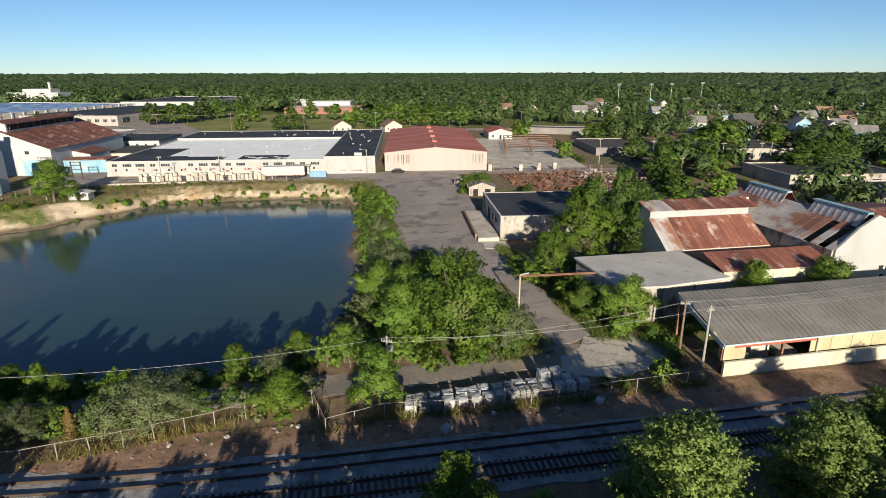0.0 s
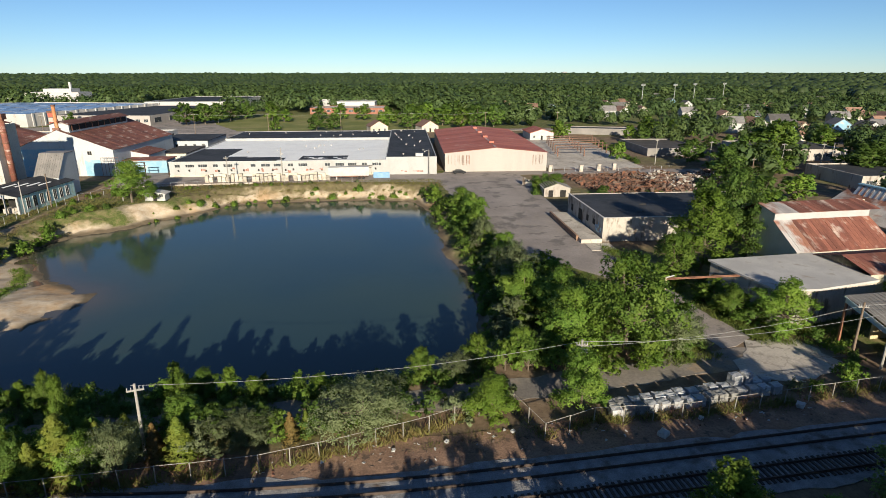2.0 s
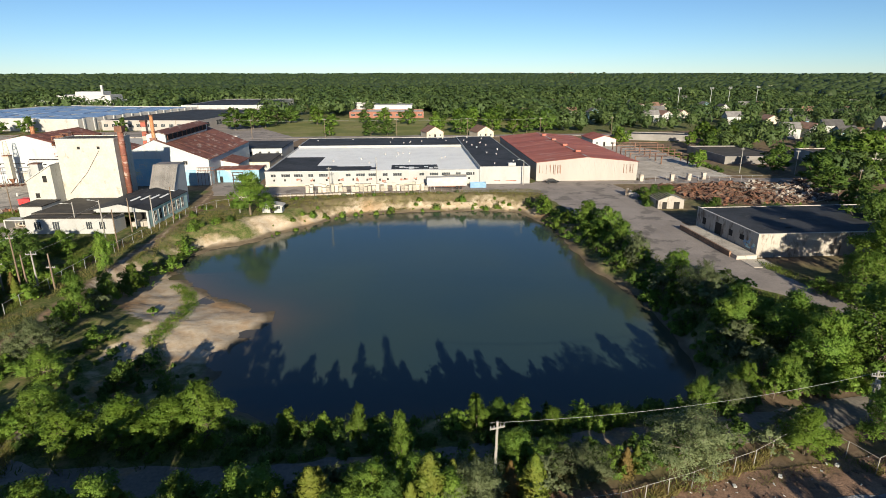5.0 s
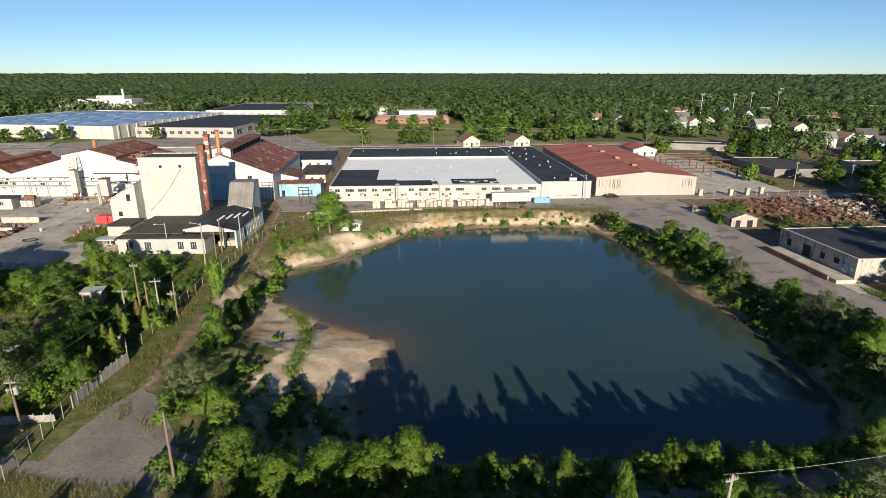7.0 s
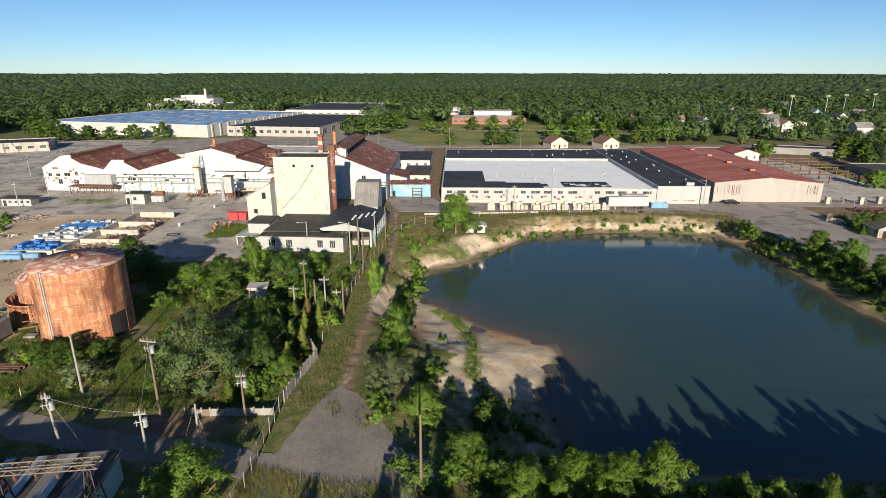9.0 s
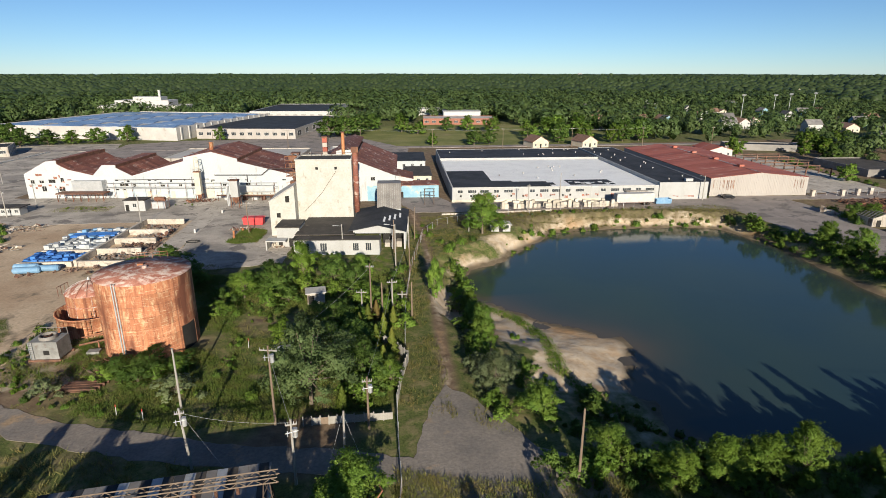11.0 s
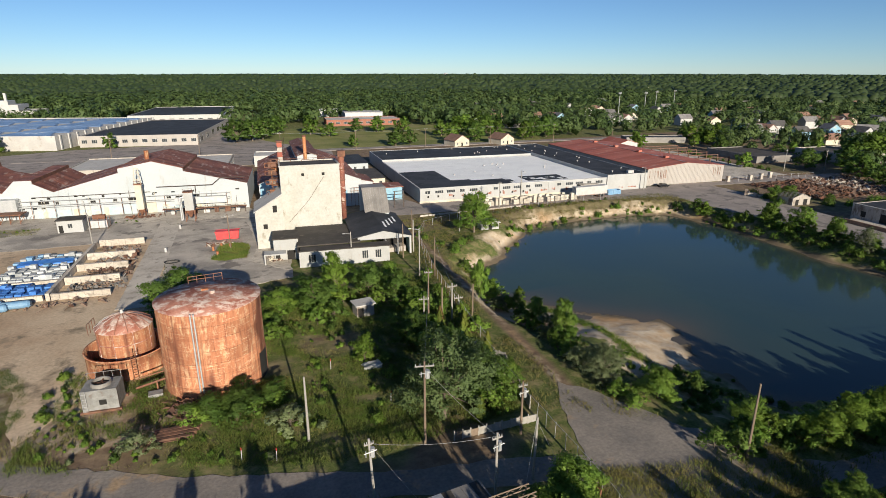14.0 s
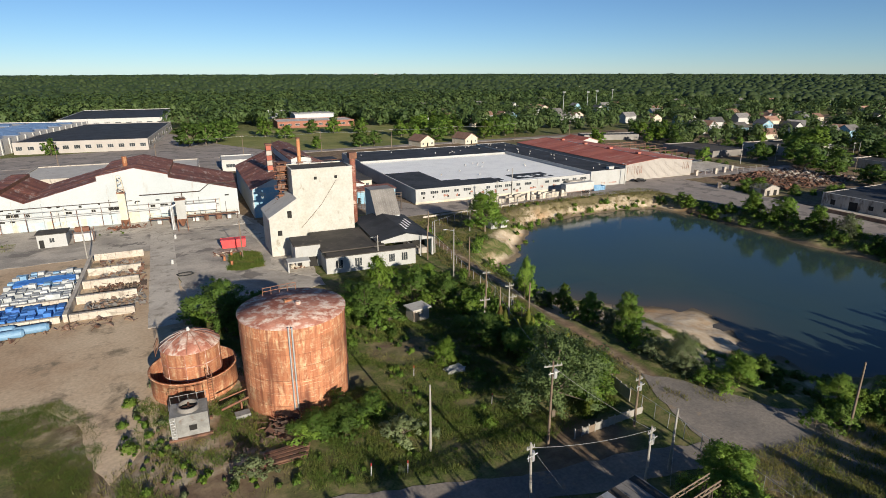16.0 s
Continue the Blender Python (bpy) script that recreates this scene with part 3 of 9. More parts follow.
def build_ground():
    xs = np.unique(np.concatenate([np.arange(-150, 40, 1.25), np.arange(-300, 200, 5.0), [-5000, -3500, -2000, -1200, -700, -450, 300, 500, 900, 1600, 2600, 3800, 5000]]))
    ys = np.unique(np.concatenate([np.arange(46, 186, 1.25), np.arange(-20, 400, 5.0), [-1500, -600, -200, -80, 500, 700, 1000, 1600, 2400, 3500, 5000]]))
    X, Y = np.meshgrid(xs, ys)
    Z = ground_height(X, Y)
    d = shore_distance(X, Y)
    ny, nx = X.shape
    idx = np.arange(nx * ny).reshape(ny, nx)
    faces = np.stack([idx[:-1, :-1], idx[:-1, 1:], idx[1:, 1:], idx[1:, :-1]], -1).reshape(-1, 4)
    me = mesh_from("ground", np.stack([X, Y, Z], -1).reshape(-1, 3).tolist(), faces.tolist(), EARTH, True)
    spit = np.clip(near_spit(X, Y) * 1.6, 0, 1)
    north = np.clip((Y - 130) / 12, 0, 1)
    grass = np.full(X.shape, 0.85)
    grass -= 0.9 * np.exp(-((Y - 46) / 4.5) ** 2) * (X > -60)
    grass -= 0.75 * ((X > -14) & (X < 44) & (Y > 46) & (Y < 62)) + 0.8 * (Y < 38)
    grass = np.where((X > 28) & (Y > 85) & (Y < 345), 0.33 + 0.4 * fuzz(X, Y, 9.0, 6.0), grass)
    grass = np.where((X > -260) & (X < 28) & (Y > 196) & (Y < 345), 0.2 + 0.3 * fuzz(X, Y, 8.0, 3.0), grass)
    grass -= 0.38 * ((X > -96) & (X < 12) & (Y > 168) & (Y < 192))
    lane = np.abs(X - np.interp(Y, [60, 84, 96, 110, 130, 150, 168, 196], [-99, -99, -98, -96.5, -94.5, -92, -90.8, -91.5]))
    grass -= 0.8 * np.clip(1.2 - lane / 1.4, 0, 1) * (Y > 78) * (Y < 200)
    west = (X < -103) & (Y > 60) & (Y < 150)
    grass = np.where(west, grass + 0.02 + 0.5 * fuzz(X, Y, 5.5, 2.0) + 0.25 * fuzz(X, Y, 1.6, 7.0), grass)
    grass -= 1.1 * np.exp(-(np.hypot(X + 151, Y - 106) / 7.0) ** 2) + 0.9 * np.exp(-(np.hypot(X + 117, Y - 80) / 6.0) ** 2)
    grass = np.where((X < -150) & (Y > 85) & (Y < 240), 0.25 + (0.42 + 0.16 * np.sin(X * 1.3 + 2.0 * np.sin(Y * 0.7)) * np.sin(Y * 1.1 + X * 0.4)) * np.exp(-(np.hypot((X + 176) / 1.0, (Y - 109) / 1.2) / 8.5) ** 2), grass)
    sand = np.clip(1.1 - np.abs(d) / (5.6 + 3.2 * fuzz(X, Y, 7.0, 4.0)), 0, 1) * np.maximum(north, spit) * (d > -3)
    sand = np.maximum(sand, 0.95 * (spit > 0.35) * (d < 16) * (d > -3))
    sand = np.maximum(sand, 0.5 * (np.abs(d) < 1.6))
    track = (X < -148) & (X > -200) & (Y > 96) & (Y < 130)
    sand = np.maximum(sand, np.where(track, np.clip(0.5 + 0.3 * fuzz(X, Y, 4.0, 6.0) - 0.8 * np.exp(-(np.hypot(X + 178, (Y - 108) / 1.2) / 8.0) ** 2), 0, 0.7), 0))
    sand = np.maximum(sand, 0.48 * np.clip(1.15 - lane / 1.3, 0, 1) * (Y > 78) * (Y < 200))
    sand = np.maximum(sand, 0.9 * np.exp(-(np.hypot((X + 66) / 12, (Y - 157) / 5.5)) ** 4) * (d > -1))
    sand = np.where((X < -60) & (Y < 88), sand * 0.45, sand)
    wet = np.clip(1.1 - np.abs(d - 0.5) / 2.2, 0, 1) * 0.8 + 0.28 * (spit > 0.3) * np.clip(1 - np.abs(d - 3) / 6, 0, 1)
    wet = np.where(d < 0, 1.0, wet)
    layer = me.color_attributes.new("zone", "FLOAT_COLOR", "POINT")
    rgba = np.stack([grass, sand, wet, np.ones_like(wet)], -1).reshape(-1).astype(np.float32)
    layer.data.foreach_set("color", rgba)
    ob = new("ground", me)
    tagged(ob, "weedy brown earth and grass with sandy pond banks", "ground", kind="structure")


build_ground()
def build_water():
    """The pond's surface, with brown silt showing through the shallows."""
    X, Y = np.meshgrid(np.arange(-100, 14.5, 1.5), np.arange(55, 183, 1.5))
    idx = np.arange(X.size).reshape(X.shape)
    q = np.stack([idx[:-1, :-1], idx[:-1, 1:], idx[1:, 1:], idx[1:, :-1]], -1).reshape(-1, 4)
    me = mesh_from("water", np.stack([X, Y, np.full(X.shape, WATER_Z)], -1).reshape(-1, 3).tolist(), q.tolist(), WATER, True)
    d = -shore_distance(X, Y)
    reach = np.where((X < -50) & (Y > 80) & (Y < 128), 4.5, 1.4) + 0.8 * fuzz(X, Y, 3.0, 3.0)
    silt = np.exp(-np.clip(d, 0, 60) / np.maximum(reach, 0.5)) * 0.6
    layer = me.attributes.new("silt", "FLOAT", "POINT")
    layer.data.foreach_set("value", silt.reshape(-1).astype(np.float32))
    return new("water", me)


tagged(build_water(), "dark green-blue pond water, almost still", "pond", kind="structure")

sheet("pavement", 0, 0, 0.05, [(9, 176), (-30, 183), (-90, 188), (-96, 214), (-80, 212), (-76.5, 199.8), (12, 191), (14, 193.5), (50, 189), (62, 191), (110, 183), (108, 177), (38, 184), (37, 160), (34, 150), (32, 132), (29, 118), (29, 104), (29, 90), (31, 84), (29.5, 72), (31, 62),
      (25, 60), (24.5, 70), (25, 82), (16, 96), (11, 104), (9.5, 112), (11.5, 121), (9.5, 146)], "cracked grey-brown asphalt yard with darker patches", "yard", ASPHALT)
sheet("concrete_yard", 0, 0, 0.04, [(52, 193), (86, 188.5), (98, 262), (92, 284), (62, 285)], "pale worn concrete yard beside a long warehouse", "yard", CONCRETE)
sheet("road", 0, 0, 0.19, [(-600, 372), (-240, 356), (-78, 341), (60, 330), (300, 300), (700, 250), (700, 258), (300, 308), (60, 338.5), (-78, 349.5), (-240, 365), (-600, 381)], "grey asphalt street running past the works", "road", ASPHALT)


def ribbon(points, width):
    """The outline of a strip of the given width along a centre line."""
    left, right = [], []
    for i, p in enumerate(points):
        a, b = Vector(points[max(i - 1, 0)]), Vector(points[min(i + 1, len(points) - 1)])
        s = (b - a).normalized()
        o = Vector((-s.y, s.x)) * width / 2
        left.append((p[0] + o.x, p[1] + o.y))
        right.append((p[0] - o.x, p[1] - o.y))
    return left + right[::-1]


sheet("service_road", 0, 0, 0.045, ribbon([(-240, 118), (-200, 108), (-170, 98), (-150, 86.5), (-130, 78.5), (-110, 73), (-95, 65), (-80, 59), (-60, 55.8), (-30, 55.2), (0, 55.6), (24, 57.5), (39, 58)], 4.4), "worn service road of broken asphalt and dust", "road", PAD)
sheet("gravel_patch", 0, 0, 0.09, [(23, 55), (29, 61.5), (33, 61.5), (37.5, 57.5), (36.5, 53), (30, 51.6)], "pale gravel and broken concrete patch", "gravel", CONCRETE, 0.3, 1.3)
sheet("asphalt_pad", 0, 0, 0.055, [(-108, 66), (-99, 57.5), (-86, 62), (-84, 67), (-91, 73), (-96, 84), (-99.5, 88), (-102, 84)], "open pad of broken grey asphalt with weedy cracks", "pad", PAD)
sheet("works_yard", 0, 0, 0.04, [(-260, 130), (-200, 123), (-186, 122), (-173, 121), (-168.5, 115), (-167.5, 106), (-166, 101), (-161, 108), (-158, 124), (-152, 138), (-151, 150), (-154, 214), (-220, 226), (-260, 226)], "packed tan dirt works yard", "yard", YARD)
sheet("asphalt_yard", 0, 0, 0.07, [(-151, 143), (-126, 146), (-125.6, 166), (-125.2, 171), (-126, 209), (-128.5, 217), (-216, 231), (-232, 233), (-232, 212), (-202, 192), (-152.5, 190)], "dusty patched hardstanding in the works yard", "yard", YARD_SLAB)
sheet("concrete_drive", 0, 0, 0.10, ribbon([(-156.5, 141), (-154, 170), (-150.5, 212)], 5.5), "pale concrete driveway across the works yard", "driveway", CONCRETE, ragged=0.08)
sheet("concrete_apron", 0, 0, 0.09, [(-127, 203), (-128.6, 216.6), (-172, 224), (-170, 214), (-152, 208), (-140, 206)], "pale dusty concrete apron along the mill wall", "apron", CONCRETE, 0.8)
sheet("footpath", 0, 0, 0.11, [(-134, 161), (-126, 150), (-124.5, 158), (-125.5, 172), (-128, 198), (-131, 198), (-130.5, 172)], "pale concrete path beside the annex", "path", CONCRETE, 0.3)
YARD_BED = [(-141.6, 164.8), (-139, 163.4), (-134.5, 164), (-133, 170), (-133.3, 175), (-136, 176.4), (-139.2, 175.5), (-140.2, 170)]
sheet("grass_bed", 0, 0, 0.09, YARD_BED, "rough weedy bed in the works yard", "bed", WEED, ragged=0.7)
sheet("rail_bed", 0, 0, 0.10, ribbon([(-140, 54), (-90, 49.5), (-50, 44), (-20, 40.9), (10, 40.3), (60, 40.3), (140, 40.3)], 7.6), "grey stone ballast under two railway tracks", "ballast", BALLAST, 0.4)
sheet("cinder_strip", 0, 0, 0.07, ribbon([(-60, 49.5), (-30, 46.4), (-8, 46.2), (20, 46.2), (60, 46.4), (90, 46.8)], 5.6), "brown cinder and scrap-strewn strip beside the tracks", "verge", CINDER)


def rail_y(x, y0):
    return y0 + 0.0022 * min(x + 6, 0) ** 2


def track(y0, ties, label):
    t = thing("railway_track", label, "railway track", kind="structure")
    for off in (-0.75, 0.75):
        bm = bmesh.new()
        xs = [-90 + 4 * i for i in range(56)]
        for a, b in zip(xs, xs[1:]):
            ya, yb = rail_y(a, y0) + off, rail_y(b, y0) + off
            v = [bm.verts.new(p) for p in ((a, ya - 0.07, 0.12), (b, yb - 0.07, 0.12), (b, yb - 0.04, 0.36), (a, ya - 0.04, 0.36), (a, ya + 0.04, 0.36), (b, yb + 0.04, 0.36), (b, yb + 0.07, 0.12), (a, ya + 0.07, 0.12))]
            for f in ((0, 1, 2, 3), (3, 2, 5, 4), (4, 5, 6, 7)):
                bm.faces.new([v[i] for i in f])
        part("rail", bm, RAIL_STEEL, t)
    bm = boxes((-0.12, -1.28, 0.04, 0.12, 1.28, 0.2))
    first = None
    x = -60.0
    while x < 78:
        m = pose(x, rail_y(x, y0) + random.uniform(-0.05, 0.05), ties, 0, 0, random.uniform(-2, 2))
        if first is None:
            first = part("sleeper", bm, TIE, t)
            first.matrix_local = m
        else:
            piece("sleeper", first.data, t, m)
        x += 0.56 + random.uniform(-0.03, 0.03)


track(38.8, 0.0, "railway track with dark sleepers on grey ballast")
track(42.5, -0.17, "disused railway track half sunk in brown dirt")

# ---- trees and other plants ----
rng = np.random.default_rng(7)


def leaf_blades(centres, outward, size, jitter=0.9, g=None):
    """Small three-cornered leaves at the centres, facing roughly outward and hanging a little."""
    g = g or rng
    n = len(centres)
    nrm = outward + jitter * g.normal(size=(n, 3))
    nrm /= np.linalg.norm(nrm, axis=1, keepdims=True) + 1e-9
    ref = g.normal(size=(n, 3)) + np.array([0, 0, -0.4])
    a = np.cross(nrm, ref)
    a /= np.linalg.norm(a, axis=1, keepdims=True) + 1e-9
    b = np.cross(nrm, a)
    s = (size * g.uniform(0.6, 1.5, size=n))[:, None]
    w = s * g.uniform(0.55, 0.95, size=n)[:, None]
    v = np.stack([centres - b * s, centres + a * w + b * s * 0.35, centres - a * w * 0.8 + b * s * 0.6], 1)
    back = (np.cross(v[:, 1] - v[:, 0], v[:, 2] - v[:, 0]) * outward).sum(1) < 0
    v[back] = v[back][:, ::-1]
    return v.reshape(-1, 3), np.arange(3 * n).reshape(-1, 3)


def leaf_mesh(name, verts, faces, outward, material, g=None, scatter=0.3):
    """A crown of leaves that shades softly, as masses of much smaller leaves do."""
    g = g or rng
    me = fast_mesh(name, verts, faces, material)
    nrm = outward / (np.linalg.norm(outward, axis=1, keepdims=True) + 1e-9) + scatter * g.normal(size=outward.shape)
    nrm /= np.linalg.norm(nrm, axis=1, keepdims=True) + 1e-9
    me.shade_smooth()
    me.normals_split_custom_set_from_vertices(np.repeat(nrm, 3, 0))
    return me


def crown_points(n, lobes, hollow=0.55):
    """Points in the outer shells of the lobes (centre, radii): leaves sit in clumps with gaps between them."""
    vol = np.array([l[3] * l[4] * l[5] for l in lobes]) ** (2 / 3)
    per = rng.multinomial(n, vol / vol.sum())
    P, N = [], []
    for l, k in zip(lobes, per):
        c, r = np.array(l[:3]), np.array(l[3:6])
        clumps = max(8, k // 45)
        d = rng.normal(size=(clumps, 3))
        d /= np.linalg.norm(d, axis=1, keepdims=True)
        d[:, 2] = np.where(d[:, 2] < -0.5, -d[:, 2], d[:, 2])
        cen = d * rng.uniform(hollow, 1.05, size=(clumps, 1))
        pick = rng.integers(0, clumps, size=k)
        p = cen[pick] + rng.normal(size=(k, 3)) * 0.15
        P.append(c + p * r)
        N.append(p / (np.linalg.norm(p, axis=1, keepdims=True) + 1e-9) + np.array([0, 0, 0.35]))
    return np.concatenate(P), np.concatenate(N)


def limb_mesh(limbs):
    bm = bmesh.new()
    for p, q, r0, r1 in limbs:
        rod(bm, p, q, r0, r1, 6)
    return bm


def tree(name, label, leaf, lobes, n, size, trunk_h, trunk_r, hollow=0.55, category="tree"):
    """A tree of unit height scale in metres: trunk with limbs to every lobe, crown of leaves in clumps."""
    t = thing(name, label, category)
    limbs = [((0, 0, -0.3), (0.05, 0.03, trunk_h), trunk_r, trunk_r * 0.6)]
    for l in lobes:
        limbs.append(((0.02, 0.01, trunk_h * 0.75), (l[0] * 0.9, l[1] * 0.9, l[2]), trunk_r * 0.5, trunk_r * 0.12))
    part("trunk", limb_mesh(limbs), BARK, t)
    P, N = crown_points(n, lobes, hollow)
    v, f = leaf_blades(P, N, size)
    whole = P - P.mean(0)
    whole /= np.linalg.norm(whole, axis=1, keepdims=True) + 1e-9
    cr = new("crown", leaf_mesh("crown", v, f, N + 0.6 * whole, leaf))
    cr.parent = t
    return t


def random_lobes(h, r, count, base, seed):
    """An uneven crown: a core, boughs round it at all heights, and a few leaders that break the outline."""
    g = random.Random(seed)
    out = [(g.uniform(-0.1, 0.1) * r, g.uniform(-0.1, 0.1) * r, base + (h - base) * 0.46, r * 0.58, r * 0.58, (h - base) * 0.46)]
    for i in range(count):
        a = 2 * math.pi * (i + g.uniform(-0.45, 0.45)) / count
        d = r * g.uniform(0.4, 0.78)
        z = base + (h - base) * (0.14 + 0.6 * ((i * 0.618 + g.uniform(-0.1, 0.1)) % 1.0))
        s = r * g.uniform(0.26, 0.44)
        out.append((d * math.cos(a), d * math.sin(a), z, s, s * g.uniform(0.8, 1.1), s * g.uniform(0.6, 0.95)))
    for i in range(3):
        a, d = g.uniform(0, 6.28), r * g.uniform(0.05, 0.4)
        s = r * g.uniform(0.2, 0.32)
        out.append((d * math.cos(a), d * math.sin(a), h - s * g.uniform(0.6, 1.6), s, s, s * 1.2))
    return out


def cedar(name, label, leaf, n=5500):
    t = thing(name, label, "tree")
    part("trunk", limb_mesh([((0, 0, -0.3), (0, 0, 4.6), 0.12, 0.03)]), BARK, t)
    u = rng.uniform(0, 1, n) ** 0.8
    ang = rng.uniform(0, 2 * np.pi, n)
    tier = 0.75 + 0.25 * np.sin(u * 34 + np.sin(ang * 3) * 1.5)
    rad = 1.35 * (1 - u) ** 0.8 * tier * rng.uniform(0.55, 1.0, n) + 0.05
    P = np.stack([rad * np.cos(ang), rad * np.sin(ang), 0.3 + 4.7 * u], 1)
    N = np.stack([np.cos(ang), np.sin(ang), np.full(n, 0.6)], 1)
    v, f = leaf_blades(P, N, 0.11, 1.0)
    cr = new("crown", leaf_mesh("crown", v, f, N, leaf))
    cr.parent = t
    return t


# one of each kind, 10 m high (shrubs 3 m), then copied and scaled
KINDS = {}
for key, label, leaf, h, r, lobes, base, n, size, tr in (
        ("broad", "leafy deciduous tree with a rounded mid-green crown", LEAF_MID, 10, 4.2, 11, 0.35, 16000, 0.135, 0.24),
        ("broad2", "dense deciduous tree with an uneven green crown", LEAF_MID, 10, 4.6, 14, 0.3, 18000, 0.13, 0.26),
        ("dark", "dense dark green deciduous tree", LEAF_DARK, 10, 4.4, 12, 0.3, 15000, 0.14, 0.26),
        ("light", "bright yellow-green tree with feathery leaves", LEAF_LIGHT, 10, 3.8, 10, 0.35, 14500, 0.135, 0.2),
        ("grey", "silvery grey-green spreading olive tree", LEAF_GREY, 10, 6.5, 16, 0.2, 17000, 0.13, 0.22),
        ("airy", "open airy cottonwood tree with visible pale limbs", LEAF_POPLAR, 10, 4.4, 16, 0.3, 17000, 0.12, 0.22)):
    KINDS[key] = tree("tree", label, leaf, random_lobes(h, r, lobes, base, key), n, size, 4.2, tr, 0.4 if key == "airy" else 0.6)


def pine(label, leaf, n=30000, h=10.0, r=5.6):
    """A broad pine: whorls of boughs with upturned plumes of needles."""
    t = thing("pine_tree", label, "tree")
    g = random.Random(71)
    limbs, P, N = [((0, 0, -0.3), (0, 0, h * 0.9), 0.26, 0.05)], [], []
    boughs = []
    for lv in range(9):
        u = 0.06 + 0.9 * lv / 9
        reach = r * (1 - u) ** 0.62 * g.uniform(0.85, 1.05)
        count = max(5, round(11 - 6 * u))
        for i in range(count):
            a = 2 * math.pi * (i + g.uniform(-0.3, 0.3)) / count + lv * 0.7
            boughs.append((u, a, reach * g.uniform(0.72, 1.08)))
    for u, a, reach in boughs:
        z0, c = h * u, np.array([math.cos(a), math.sin(a), 0.0])
        limbs.append(((0, 0, z0), (c[0] * reach * 0.9, c[1] * reach * 0.9, z0 + 0.12 * reach), 0.07, 0.015))
        m = int(n * reach / sum(b[2] for b in boughs))
        k = rng.integers(0, 7, m)
        along_b = np.clip(0.3 + 0.115 * k + rng.normal(size=m) * 0.045, 0.15, 1.06)
        side = np.array([-c[1], c[0], 0.0])
        off = rng.normal(size=(m, 3)) * np.array([0.3, 0.3, 0.16])
        fan = side * (np.sin(k * 2.4) * 0.34 * reach * (1.1 - along_b))[:, None]
        p = np.array([0, 0, z0]) + c * (along_b * reach)[:, None] + fan + off + np.array([0, 0, 1.0]) * (0.05 * reach + 0.16 * reach * along_b ** 2)[:, None]
        P.append(p)
        N.append(off * 1.4 + c * 0.55 + np.array([0, 0, 0.55]))
    P, N = np.concatenate(P), np.concatenate(N)
    part("trunk", limb_mesh(limbs), BARK, t)
    v, f = leaf_blades(P, N, 0.125)
    cr = new("crown", leaf_mesh("crown", v, f, N, leaf))
    cr.parent = t
    return t


KINDS["needle"] = pine("broad pine with soft plumes of yellow-green needles beside the tracks", LEAF_NEEDLE)
for key, label, leaf, r in (("far_dark", "dense dark green deciduous tree", LEAF_DARK, 4.4), ("far_broad", "leafy deciduous tree with a rounded mid-green crown", LEAF_MID, 4.3), ("far_light", "bright yellow-green tree beside the street", LEAF_LIGHT, 4.0)):
    KINDS[key] = tree("tree", label, leaf, random_lobes(10, r, 14, 0.1, key), 3400, 0.32, 3.0, 0.25)
for key, label, leaf in (("shrub", "leafy mid-green shrub in rough ground", LEAF_MID), ("shrub_light", "bright yellow-green sapling shrub in weeds", LEAF_LIGHT), ("shrub_grey", "pale grey-green bush in rough ground", LEAF_GREY), ("shrub_dark", "dense dark green bush in weeds", LEAF_DARK)):
    KINDS[key] = tree("shrub", label, leaf, random_lobes(3, 1.7, 8, 0.0, key), 2000, 0.112, 0.8, 0.06, 0.5, "shrub")
KINDS["cedar"] = cedar("cedar", "small conical green cedar tree", LEAF_CEDAR)
KINDS["cedar_brown"] = cedar("cedar", "small conical cedar turning brown", LEAF_BROWN)
BASE = {k: (3.0, 1.7) if k.startswith("shrub") else (5.0, 1.35) if k.startswith("cedar") else (10.0, {"broad": 4.2, "broad2": 4.6, "dark": 4.4, "light": 3.8, "grey": 6.5, "airy": 4.4, "needle": 5.6, "far_dark": 4.4, "far_broad": 4.3, "far_light": 4.0}[k]) for k in KINDS}
USED = set()


def plant(kind, x, y, h, r, z=None):
    """Stand one plant of the kind at (x, y), h metres high with a crown of radius r."""
    bh, br = BASE[kind]
    if z is None:
        z = float(ground_height(np.array([float(x)]), np.array([float(y)]))[0])
    m = Matrix.LocRotScale((x, y, z - 0.1), Euler((0, 0, random.uniform(0, 6.28))), (r / br, r / br, h / bh))
    if kind not in USED:
        USED.add(kind)
        KINDS[kind].matrix_world = m
        return KINDS[kind]
    src = KINDS[kind]
    keep = src.scale.copy()
    src.scale = (1, 1, 1)
    c = copy_thing(src, m)
    src.scale = keep
    return c


# beside the east end of the pond and the asphalt yard
for row in (("broad2", 12.5, 61, 12.5, 6.6), ("broad", 6, 63, 8.5, 4.2), ("grey", 18.5, 60.5, 6.5, 3.8), ("broad", 4.5, 76, 7, 4.2), ("broad", 7.5, 70, 8.5, 4.0), ("shrub", 1, 73, 4, 2.6),
            ("grey", 6.5, 88, 7.0, 4.0), ("broad", 7.5, 97, 6.0, 3.2), ("broad", 7.5, 118, 6.2, 3.2), ("broad2", 9.0, 128, 6.5, 3.6), ("broad", 8.0, 137, 6.0, 3.4), ("grey", 7.0, 110, 5.5, 2.9),
            ("light", 40, 87, 14, 6.0), ("dark", 50.5, 95.5, 15.8, 5.6), ("broad", 33, 84, 8, 4.2), ("dark", 50.5, 89.5, 11.5, 5.2), ("broad", 36, 63, 7.2, 4.2)):
    plant(*row)
